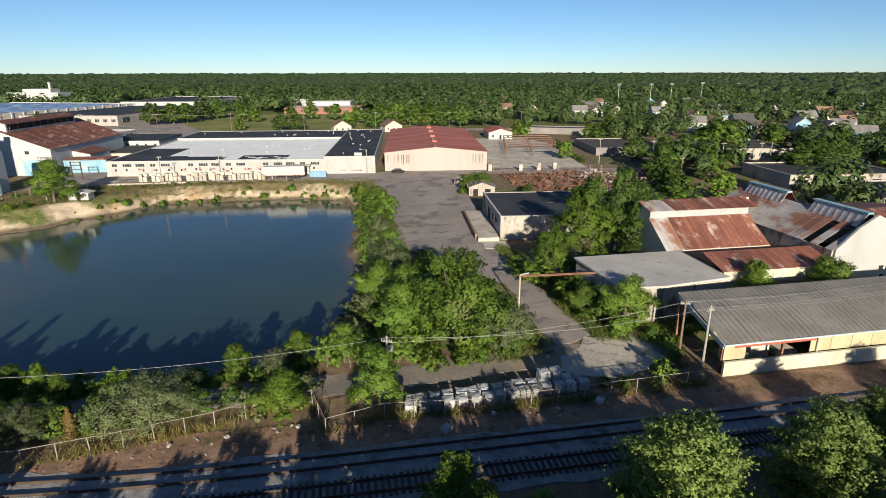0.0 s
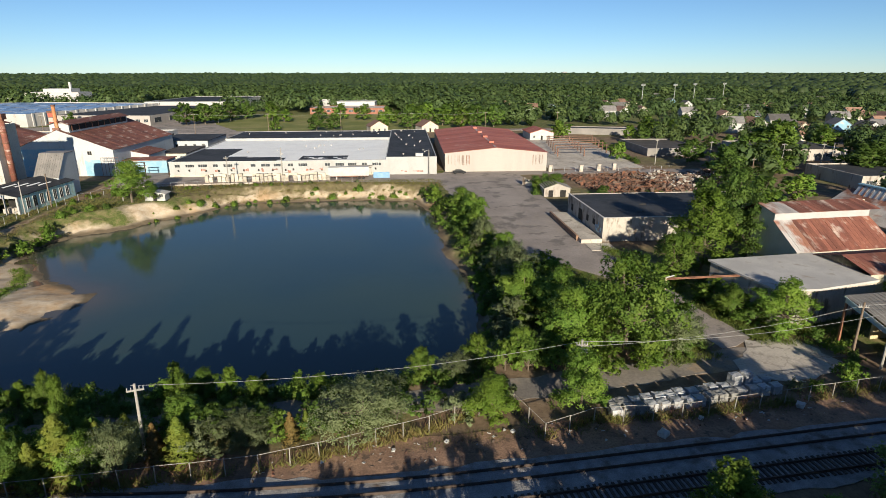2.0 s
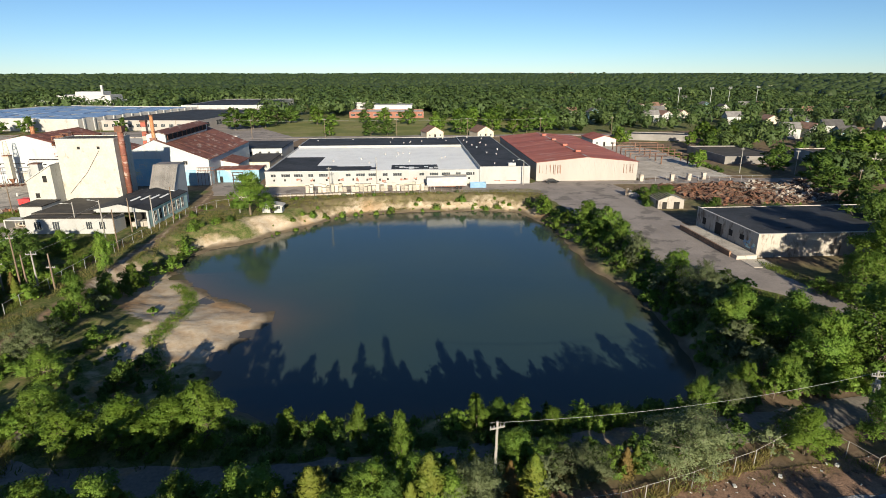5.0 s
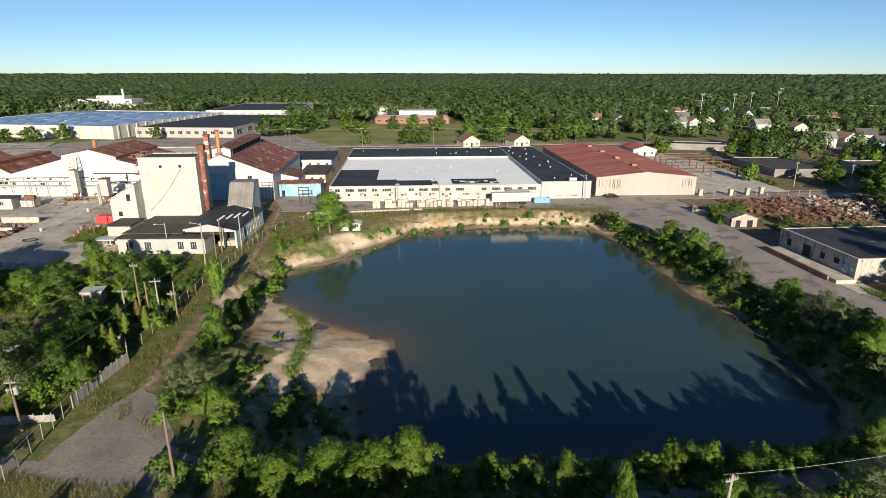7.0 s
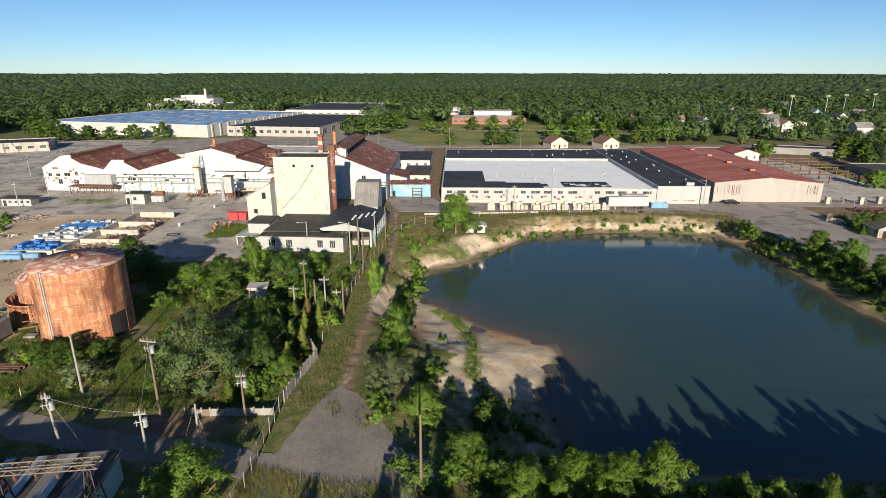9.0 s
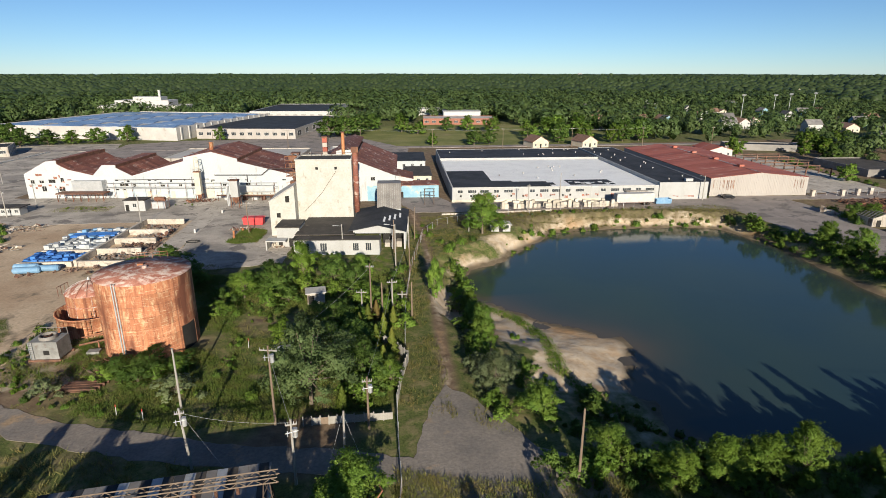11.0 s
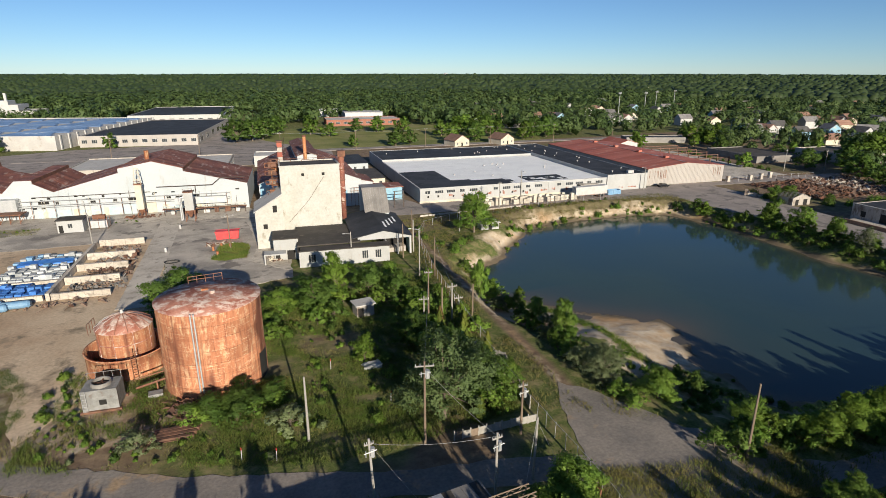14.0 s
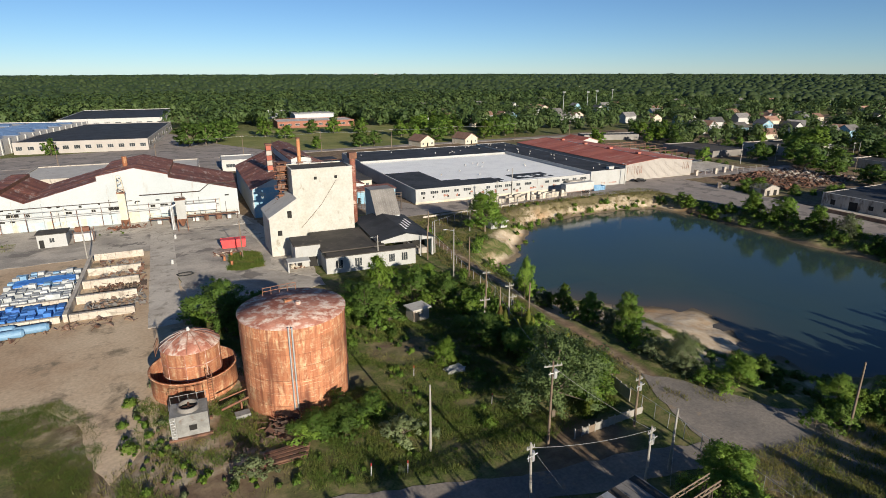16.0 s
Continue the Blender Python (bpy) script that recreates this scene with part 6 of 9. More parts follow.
def mill():
    b = thing("mill_hall", "very wide white mill hall with several rusty stepped roof bays", "factory", -217.5, 231.5, 0, -9.0)
    prof = [(0, 8.37), (8, 12.65), (11.5, 12.93), (11.5, 11.72), (14.8, 9.86), (23, 7.91), (26.5, 11.35), (31, 11.35), (31, 10.42), (36, 7.72), (54, 12.65), (54, 13.95), (63.5, 15.72), (72, 13.39), (72, 12.46), (90.4, 7.9)]
    part("front_wall", prism(bmesh.new(), [(0, 0)] + prof + [(90.4, 0)], 0, 0.5), MILL_WALL, b)
    D = 30.0
    for r in ((0, 0.5, 0, 0.4, D, 8.2), (90.0, 0.5, 0, 90.4, D, 7.8), (0.4, D - 0.4, 0, 90.0, D, 7.5)):
        part("end_wall", boxes(r), MILL_WALL, b)
    for (x0, z0), (x1, z1) in zip(prof, prof[1:]):
        if x1 - x0 < 0.5:
            part("monitor_side", boxes((x0 - 0.1, 0.2, min(z0, z1) - 0.1, x0 + 0.1, D, max(z0, z1))), DARK_RUST, b, "dark monitor side")
            continue
        n, w = 14, D / 14
        first = part("roof_sheet", prism(bmesh.new(), [(x0, z0), (x1, z1), (x1, z1 + 0.1), (x0, z0 + 0.1)], 0.01, w - 0.01), RUST_ROOF, b, "rusty roof sheet")
        first.matrix_local = pose(0, 0.2, 0)
        for i in range(1, n):
            piece("roof_sheet", first.data, b, pose(0, 0.2 + w * i, random.uniform(-0.02, 0.02)))
    g = random.Random(5)
    for x, z, w, h in ((2.5, 5.2, 1.4, 1.2), (5.5, 5.3, 1.6, 1.0), (9.0, 5.4, 2.4, 1.2), (12.5, 5.6, 1.2, 1.5), (6, 2.5, 1.6, 1.8), (12, 2.6, 2.0, 1.6), (33, 4.2, 3.0, 1.0), (36.5, 4.0, 1.0, 1.0), (46, 4.0, 1.6, 0.8), (52, 4.1, 1.2, 0.8), (57, 4.2, 2.8, 0.9), (67, 4.2, 1.4, 0.8), (70, 4.2, 2.2, 0.8), (75, 4.3, 1.6, 0.9)):
        window(b, x, z, w, h, 0.0, panes=2, material=DARK)
    for i in range(16):
        x, z = g.uniform(1, 15), g.uniform(3, 8)
        part("bare_brick", boxes((x, -0.04, z, x + g.uniform(0.4, 1.4), 0.02, z + g.uniform(0.3, 0.8))), BRICK, b, "patch of bare red brick")
    part("timber_door", boxes((60, -0.06, 0, 63.2, 0.03, 3.2)), CRATE, b, "boarded timber door")
    part("blue_door", boxes((54, -0.06, 0, 57.5, 0.03, 3.0)), PALE_BLUE_WALL, b)
    part("steel_shutter", boxes((17, -2.6, 3.0, 27, 0, 6.4)), STEEL, b, "grey steel loading housing")
    part("deck", boxes((13, -6.0, 2.6, 29, -2.0, 2.9)), DARK_RUST, b, "dark steel loading deck")
    for i in range(7):
        part("deck_leg", rods([((13.4 + i * 2.5, -5.6, 0), (13.4 + i * 2.5, -5.6, 2.6), 0.14), ((13.4 + i * 2.5, -5.6, 0.3), (14.8 + i * 2.5, -5.6, 2.6), 0.08)]), DARK_RUST, b)
    for z in (3.6, 4.1, 5.4):
        part("pipe", rods([((20, -1.0, z), (85, -1.0, z), 0.12)]), STEEL, b, "long pipe along the wall")
    for i in range(11):
        part("pipe_bracket", rods([((24 + i * 6, -1.0, 0), (24 + i * 6, -1.0, 5.6), 0.08)]), DARK_RUST, b)
    for x, w, z, h in ((31, 9, 0, 2.3), (42, 6.5, 0, 2.0), (50, 3.5, 0, 2.6), (65, 8.5, 0.2, 2.2)):
        part("blue_base", boxes((x, -0.05, z, x + w, 0.02, z + h)), PALE_BLUE_WALL, b, "faded pale blue wall base")
    for x, w in ((40.4, 1.6), (48.6, 1.2), (74, 2.2)):
        part("tan_patch", boxes((x, -0.07, 0, x + w, 0.02, 2.4)), CREAM_WALL, b, "tan patched doorway")
    part("pipe", rods([((64, -0.6, 8.0), (80, -0.6, 8.0), 0.14), ((80, -0.6, 8.0), (82.5, -0.6, 10.0), 0.14), ((82.5, -0.6, 10.0), (90, -0.6, 10.2), 0.14), ((75, -0.6, 5.4), (75, -0.6, 8), 0.12)]), RAIL_STEEL, b, "rusty kinked pipe high on the wall")
    part("wall_pipe", rods([((31, -0.4, 6.4), (62, -0.4, 6.6), 0.1)]), RAIL_STEEL, b, "thin dark pipe along the wall")
    for i in range(24):
        x, z = g.uniform(20, 88), g.choice((5.0, 5.6, 6.0, 2.8))
        part("wall_opening", boxes((x, -0.05, z, x + g.uniform(0.3, 1.2), 0.03, z + g.uniform(0.3, 0.6))), DARK, b, "small dark opening")
    for i in range(14):
        x = g.uniform(22, 88)
        part("downpipe", rods([((x, -0.12, 0), (x, -0.12, g.uniform(3.5, 7.5)), 0.06)]), g.choice((STEEL, RAIL_STEEL, CREAM_WALL)), b)
    part("duct", boxes((69, -2.4, 2.6, 84, -0.6, 4.6)), STEEL, b, "pale grey duct housing")
    part("walkway", boxes((66, -6.4, 1.9, 90, -5.0, 2.05)), DARK_RUST, b, "steel pipe walkway on posts")
    for i in range(9):
        part("walkway_post", rods([((66.4 + i * 2.9, -5.7, 0), (66.4 + i * 2.9, -5.7, 3.0), 0.09)]), SCRAP, b)
    for z in (2.4, 3.0):
        part("walkway_rail", rods([((66, -6.3, z), (90, -6.3, z), 0.06)]), CREAM_WALL, b)
    for i in range(7):
        part("machine", boxes((68 + i * 3.1, -4.6, 0, 69.2 + i * 3.1 + 0.5 * (i % 2), -3.2, 1.0 + 0.5 * (i % 3))), SCRAP if i % 3 else STEEL, b, "rusty machine part by the wall")
    part("roof_vent", rods([((60.5, 9, 15.2), (60.5, 9, 18.0), 0.7)], 10), RUST, b, "rusty orange roof vent")
    part("roof_rail", rods([((56, 1, 15.2), (63, 1, 16.4), 0.06)]), DARK_RUST, b)


mill()


def big_tank():
    b = thing("storage_tank", "big cylindrical storage tank streaked with orange rust", "tank", -143.0, 109.3, 0)
    R, H = 6.8, 12.3
    rows, cols = 7, 12
    hh, seg = H / rows, 6
    bm = bmesh.new()
    da = 2 * math.pi / cols
    for z0, z1 in ((0.0, hh - 0.03),):
        for i in range(seg):
            a0, a1 = da * i / seg, da * (i + 1) / seg - (0.004 if i == seg - 1 else 0)
            v = [bm.verts.new((r * math.cos(a), r * math.sin(a), z)) for r, a, z in ((R, a0, z0), (R, a1, z0), (R, a1, z1), (R, a0, z1))]
            bm.faces.new(v)
    first = None
    for j in range(rows):
        for i in range(cols):
            m = pose(0, 0, j * hh, 0, 0, 360 / cols * (i + 0.5 * (j % 2)))
            m = m @ Matrix.Diagonal((1 + random.uniform(-0.0015, 0.0015),) * 2 + (1, 1))
            if first is None:
                first = part("plate", bm, TANK, b, "rusty steel plate", True)
                first.matrix_local = m
            else:
                piece("plate", first.data, b, m)
    part("liner", rods([((0, 0, 0), (0, 0, H - 0.05), R - 0.05)], 72), DARK_RUST, b)
    bm = bmesh.new()
    top = bm.verts.new((0, 0, H + 0.75))
    ring = [[bm.verts.new((r * math.cos(2 * math.pi * i / 72), r * math.sin(2 * math.pi * i / 72), z)) for i in range(72)] for r, z in ((2.5, H + 0.55), (R + 0.12, H), (R + 0.12, H - 0.12))]
    for i in range(72):
        k = (i + 1) % 72
        bm.faces.new((top, ring[0][i], ring[0][k]))
        bm.faces.new((ring[0][i], ring[1][i], ring[1][k], ring[0][k]))
        bm.faces.new((ring[1][i], ring[2][i], ring[2][k], ring[1][k]))
    part("roof", bm, RUST_TOP, b, "low conical rust and chalk-white roof", True)
    for a in (-1.92, -1.86):
        part("pipe", rods([((R * 1.012 * math.cos(a), R * 1.012 * math.sin(a), 0), (R * 1.012 * math.cos(a), R * 1.012 * math.sin(a), H + 0.2), 0.11)]), STEEL, b, "pale vertical pipe")
    part("manhole", rods([((0.6, -0.9, H + 0.6), (0.6, -0.9, H + 1.0), 0.35)], 12), RUST_TOP, b)
    part("hatch", boxes((-0.8, 0.2, H + 0.5, 0.1, 0.8, H + 0.95)), RUST, b)
    part("rail", rods([((-2.4, 5.4, H + 1.2), (2.2, 5.6, H + 1.2), 0.05), ((-2.4, 5.4, H + 0.7), (2.2, 5.6, H + 0.7), 0.05)] + [((-2.4 + i * 1.15, 5.4 + i * 0.05, H), (-2.4 + i * 1.15, 5.4 + i * 0.05, H + 1.2), 0.05) for i in range(5)]), DARK_RUST, b, "rusty roof railing")
    bm = bmesh.new()
    arc = [-0.62 + 0.46 * i / 6 for i in range(7)]
    prism(bm, [((R + 0.03) * math.cos(a), (R + 0.03) * math.sin(a)) for a in arc] + [((R - 0.04) * math.cos(a), (R - 0.04) * math.sin(a)) for a in arc[::-1]], 0.05, 4.1, "z")
    part("cut_opening", bm, DARK, b, "dark opening cut in the tank side")
    bm = bmesh.new()
    for a in (arc[0], arc[-1]):
        rod(bm, ((R + 0.05) * math.cos(a), (R + 0.05) * math.sin(a), 0), ((R + 0.05) * math.cos(a), (R + 0.05) * math.sin(a), 4.15), 0.06, None, 4)
    for a, c in zip(arc, arc[1:]):
        rod(bm, ((R + 0.05) * math.cos(a), (R + 0.05) * math.sin(a), 4.12), ((R + 0.05) * math.cos(c), (R + 0.05) * math.sin(c), 4.12), 0.06, None, 4)
    part("opening_frame", bm, DARK_RUST, b, "torn rusty edge of the opening")
    part("flange", rods([((-2.3, -6.5, 0.9), (-2.5, -7.1, 0.9), 0.45)], 12), DARK_RUST, b)


big_tank()


def small_tank():
    b = thing("basin_tank", "round rusty domed tank standing in an open rusty steel basin", "tank", -154.9, 118.1, 0)
    R, H = 5.5, 3.1
    bm = bmesh.new()
    n = 48
    rows = [(R, 0), (R, H), (R + 0.18, H), (R + 0.18, H + 0.12), (R - 0.1, H + 0.12), (R - 0.1, 0.3), (0.2, 0.3)]
    rings = [[bm.verts.new((r * math.cos(2 * math.pi * i / n), r * math.sin(2 * math.pi * i / n), z)) for i in range(n)] for r, z in rows]
    for a, c in zip(rings, rings[1:]):
        for i in range(n):
            bm.faces.new((a[i], a[(i + 1) % n], c[(i + 1) % n], c[i]))
    part("basin", bm, TANK, b, "open rusty steel basin", True)
    part("hoop", rods([((R + 0.02, 0, 0), (R + 0.02, 0, 0.01), 0.01)]), RUST, b)
    r, e = 3.75, 6.3
    part("shell", rods([((0, 0.4, 0.3), (0, 0.4, e), r)], 48), TANK, b, "red-brown riveted shell", True)
    bm = bmesh.new()
    rings = [[bm.verts.new((q * math.cos(2 * math.pi * i / n), 0.4 + q * math.sin(2 * math.pi * i / n), z)) for i in range(n)] for q, z in ((r + 0.12, e - 0.05), (r + 0.12, e + 0.05), (r * 0.7, e + 0.95), (r * 0.35, e + 1.5), (0.3, e + 1.75))]
    for a, c in zip(rings, rings[1:]):
        for i in range(n):
            bm.faces.new((a[i], a[(i + 1) % n], c[(i + 1) % n], c[i]))
    bm.faces.new(rings[-1])
    part("dome", bm, RUST_TOP, b, "shallow domed roof with radial ribs", True)
    for i in range(14):
        a = 2 * math.pi * i / 14
        line = [(q * math.cos(a), 0.4 + q * math.sin(a), e + z) for q, z in ((r + 0.1, 0.1), (r * 0.7, 1.0), (r * 0.35, 1.55), (0.3, 1.8))]
        part("dome_rib", rods([(p, q, 0.055) for p, q in zip(line, line[1:])]), GREY_RUST_ROOF, b)
    part("dome_cap", rods([((0, 0.4, e + 1.7), (0, 0.4, e + 2.3), 0.3, 0.15)], 10), TRIM, b)
    for z in (2.4, 4.3):
        part("seam", rods([((0, 0.4, z), (0, 0.4, z + 0.12), r + 0.03)], 48), RUST_TOP, b)
    for i in range(9):
        a = 2 * math.pi * i / 9 + 0.2
        part("seam", rods([((r * 1.005 * math.cos(a), 0.4 + r * 1.005 * math.sin(a), 0.4), (r * 1.005 * math.cos(a), 0.4 + r * 1.005 * math.sin(a), e), 0.05)]), RUST_TOP, b)
    lad = [((0.9, -R - 0.25, 0), (0.9, -R - 0.25, 4.6), 0.05), ((1.5, -R - 0.25, 0), (1.5, -R - 0.25, 4.6), 0.05)]
    lad += [((0.9, -R - 0.25, 0.4 + i * 0.4), (1.5, -R - 0.25, 0.4 + i * 0.4), 0.03) for i in range(11)]
    part("ladder", rods(lad), DARK_RUST, b, "rusty steel ladder")
    part("guard_rail", rods([((-3.8, 1.5, e + 1.2), (-4.4, -1.0, e + 1.2), 0.05)] + [((-3.8 - 0.2 * i, 1.5 - 0.83 * i, e - 0.4), (-3.8 - 0.2 * i, 1.5 - 0.83 * i, e + 1.2), 0.05) for i in range(4)]), DARK_RUST, b)


small_tank()


def cooling_unit():
    b = thing("cooling_unit", "pale grey box-shaped cooling tower with a round top fan", "cooling tower", -157.0, 107.0, 0, -8)
    bm = boxes((-2.1, -1.6, 0.3, 2.1, 1.6, 3.1))
    bmesh.ops.bevel(bm, geom=bm.edges[:], offset=0.05, segments=1)
    part("casing", bm, DULL_GREY, b, "dented grey casing")
    part("skid", boxes((-2.4, -1.9, 0, 2.4, -1.5, 0.3), (-2.4, 1.5, 0, 2.4, 1.9, 0.3)), SCRAP, b)
    bm = bmesh.new()
    n = 28
    rings = [[bm.verts.new((q * math.cos(2 * math.pi * i / n), q * math.sin(2 * math.pi * i / n), z)) for i in range(n)] for q, z in ((1.25, 3.1), (1.2, 3.6), (1.05, 3.6), (1.05, 3.12))]
    for a, c in zip(rings, rings[1:]):
        for i in range(n):
            bm.faces.new((a[i], a[(i + 1) % n], c[(i + 1) % n], c[i]))
    part("fan_ring", bm, GREY_METAL, b, "round fan ring")
    part("fan_well", rods([((0, 0, 3.1), (0, 0, 3.14), 1.05)], 28), DARK, b)
    part("fan_blade", boxes((-1.0, -0.12, 3.3, 1.0, 0.12, 3.34), (-0.12, -1.0, 3.3, 0.12, 1.0, 3.34)), DARK_RUST, b)
    part("hatch", boxes((-0.1, -1.64, 1.0, 0.75, -1.58, 1.7)), DARK, b, "dark open hatch")
    part("rail", rods([((-2.0, 1.5, 4.1), (2.0, 1.5, 4.1), 0.04), ((-2.0, -1.5, 4.1), (-2.0, 1.5, 4.1), 0.04)] + [((-2.0 + i, 1.5, 3.1), (-2.0 + i, 1.5, 4.1), 0.04) for i in range(5)]), GREY_METAL, b)
    part("ladder", rods([((-2.0, -1.75, 0), (-2.0, -1.75, 3.1), 0.04), ((-1.5, -1.75, 0), (-1.5, -1.75, 3.1), 0.04)] + [((-2.0, -1.75, 0.3 + 0.35 * i), (-1.5, -1.75, 0.3 + 0.35 * i), 0.03) for i in range(8)]), STEEL, b)


cooling_unit()

# ---- east of the pond: sheds, the rusty factory, the block-walled office ----
def open_shed():
    b = thing("open_shed", "long open-sided shed with a grey corrugated roof and cream lower wall", "shed", 40.7, 49.9, 0, 0.6)
    W = 40.0
    lo, hi = (0.6, 3.75), (9.5, 6.3)
    bm = bmesh.new()
    n = 124
    prev = None
    for i in range(n + 1):
        x, dz = W * i / n, 0.08 * (i % 2)
        row = [bm.verts.new((x, lo[0] - 0.5 + (hi[0] - lo[0] + 0.5) * k / 4, lo[1] + (hi[1] - lo[1]) * (1 - (1 - k / 4) ** 1.35) + dz)) for k in range(5)]
        if prev:
            for k in range(4):
                bm.faces.new((prev[k], row[k], row[k + 1], prev[k + 1]))
        prev = row
    part("roof", bm, GREY_METAL, b, "grey corrugated metal roof")
    bm = bmesh.new()
    prof = [(lo[0] - 0.52 + (hi[0] - lo[0] + 0.5) * k / 4, lo[1] + (hi[1] - lo[1]) * (1 - (1 - k / 4) ** 1.35) + 0.08) for k in range(5)]
    prism(bm, prof + [(y, z + 0.03) for y, z in prof[::-1]], -0.06, 0.06, "x")
    first = part("roof_rib", bm, DULL_GREY, b, "pale raised roof rib")
    first.matrix_local = pose(0.4, 0, 0)
    for i in range(1, 56):
        piece("roof_rib", first.data, b, pose(0.4 + i * 0.71 + random.uniform(-0.04, 0.04), 0, random.uniform(-0.03, 0.01)))
    part("eave_trim", boxes((0, -0.02, 3.55, W, 0.1, 3.75)), PALE_BLUE_WALL, b, "pale blue eave trim")
    part("gable_trim", prism(bmesh.new(), [(0.1, 3.6), (9.5, 6.15), (9.5, 6.3), (0.1, 3.75)], -0.06, 0.0, "x"), PALE_BLUE_WALL, b)
    bm = boxes((0, -0.3, 0, 22, 0, 1.75), (22, -0.3, 0, W, 0, 1.9))
    part("low_wall", bm, CREAM_WALL, b, "cream rendered low wall with dark streaks")
    for i in range(14):
        if i in (1, 2, 3):
            continue
        part("panel", boxes((0.2 + i * 2.8, 0.3, 1.7, 2.95 + i * 2.8, 0.36, 3.7)), TAN_PANEL, b, "tan sheet-metal panel")
    part("red_beam", boxes((1.5, 0.22, 3.15, 12, 0.5, 3.5)), RED_ROOF, b, "red steel beam over the opening")
    part("side_panel", prism(bmesh.new(), [(0.3, 3.1), (9.3, 5.5), (9.3, 6.1), (0.3, 3.7)], 0.02, 0.1, "x"), PALE_BLUE_WALL, b, "pale blue side panel")
    for x in (0.2, 8, 16, 24, 32, 39.7):
        for y in (0.6, 9.2):
            part("post", boxes((x - 0.12, y - 0.12, 0, x + 0.12, y + 0.12, 3.7 if y < 1 else 6.2)), DARK_RUST, b)
    part("rear_wall", boxes((5, 9.2, 0, W, 9.4, 6.0)), TAN_PANEL, b)
    part("clutter", boxes((2.5, 2, 0, 5, 4, 1.2), (6, 3, 0, 8.5, 5.5, 1.6), (9.5, 2, 0, 11.5, 4.2, 1.0)), CRATE, b, "dusty stacked goods inside")
    part("sill_pipe", rods([((12.2, 0.1, 0), (12.2, 0.1, 3.7), 0.09), ((22.6, 0.1, 0), (22.6, 0.1, 3.7), 0.09)]), CREAM_WALL, b)


open_shed()


def rusty_factory():
    b = thing("rusty_factory", "rambling factory with patched rusty metal roofs and white walls", "factory", 50.0, 64.5, 0, 0)
    def slope(name, x0, x1, lo, hi, material, width=0.85):
        return strip_sheets(name, b, material, x0, x1, lo, hi, width)
    # long sloping roof with a clerestory above
    part("wall", prism(boxes((0.6, 13.6, 0, 19, 13.9, 5.3), (2.5, 2.5, 0, 20.5, 2.8, 5.5), (2.5, 2.8, 0, 2.8, 13.6, 5.2), (0.3, 24, 0, 22, 24.3, 11)), [(13.6, 0), (24, 0), (24, 11.0), (23.6, 11.2), (19.5, 10.35), (19.45, 9.1), (13.6, 5.5)], 0.3, 0.6, "x"), CREAM_WALL, b)
    slope("roof_sheet", 0.0, 3.4, (13.3, 5.45), (19.4, 9.2), GREY_RUST_ROOF)
    slope("roof_sheet", 3.4, 18.6, (13.3, 5.45), (19.4, 9.2), RUST_ROOF)
    part("clerestory", boxes((0.2, 19.4, 9.0, 18.5, 19.6, 10.4)), WHITE_WALL, b, "white clerestory wall")
    slope("roof_sheet", 0.0, 4.5, (19.2, 10.4), (23.6, 11.3), GREY_RUST_ROOF)
    slope("roof_sheet", 4.5, 20.5, (19.2, 10.4), (23.6, 11.3), RUST_ROOF)
    slope("roof_sheet", 0.0, 21, (28.5, 9.0), (23.6, 11.3), RUST_ROOF)
    # lower front range
    slope("roof_sheet", 2.2, 20.5, (2.2, 5.6), (7.5, 6.9), RUST_ROOF)
    slope("roof_sheet", 2.2, 20.5, (13.0, 5.2), (7.5, 6.9), RUST_ROOF)
    part("front_band", boxes((2.4, 2.36, 3.0, 20.5, 2.48, 5.55)), CREAM_WALL, b, "cream front wall")
    # cross range with grey monitors and the big gable
    part("gable_wall", prism(bmesh.new(), [(20.5, 0), (37, 0), (37, 8.6), (31.5, 10.6), (27.0, 12.6), (24.2, 10.8), (20.8, 7.6)], 3.0, 3.4), WHITE_WALL, b, "white gable wall with small openings")
    part("west_wall", boxes((20.5, 3.4, 0, 20.8, 32, 7.4)), GREY_BLOCK, b)
    for k, (x0, z0, x1, z1) in enumerate(((20.4, 7.4, 26.6, 11.2), (33.5, 7.6, 27.2, 11.2))):
        n, w = 20, 29.0 / 20
        first = part("roof_sheet", prism(bmesh.new(), [(x0, z0), (x1, z1), (x1, z1 + 0.08), (x0, z0 + 0.08)], 0.01, w - 0.01), GREY_RUST_ROOF, b, "grey and rust roof sheet")
        first.matrix_local = pose(0, 3.2, 0)
        for i in range(1, n):
            if k == 0 and i in (1, 3):
                continue
            piece("roof_sheet", first.data, b, pose(0, 3.2 + w * i, random.uniform(-0.03, 0.03)))
    part("roof_void", boxes((21.2, 3.6, 6.5, 26, 9.5, 6.6)), DARK, b, "dark hole in the collapsed roof")
    for y0, y1 in ((4.5, 14.5), (20.5, 30.0)):
        bm = prism(bmesh.new(), [(25.4, 10.4), (26.8, 12.5), (26.9, 12.5), (25.5, 10.4)], y0, y1)
        part("monitor_glazing", bm, STEEL, b, "grey sloping monitor glazing")
        part("monitor_cap", boxes((26.4, y0 - 0.2, 12.4, 27.4, y1 + 0.2, 12.65)), BLUE_WALL, b)
        for i in range(8):
            part("glazing_bar", prism(bmesh.new(), [(25.33, 10.42), (26.73, 12.5), (26.8, 12.52), (25.4, 10.44)], y0 + i * (y1 - y0) / 8, y0 + i * (y1 - y0) / 8 + 0.35), GREY_RUST_ROOF, b)
        part("monitor_back", prism(bmesh.new(), [(27.4, 12.4), (29.2, 10.3), (29.3, 10.3), (27.5, 12.4)], y0, y1), RUST_ROOF, b)
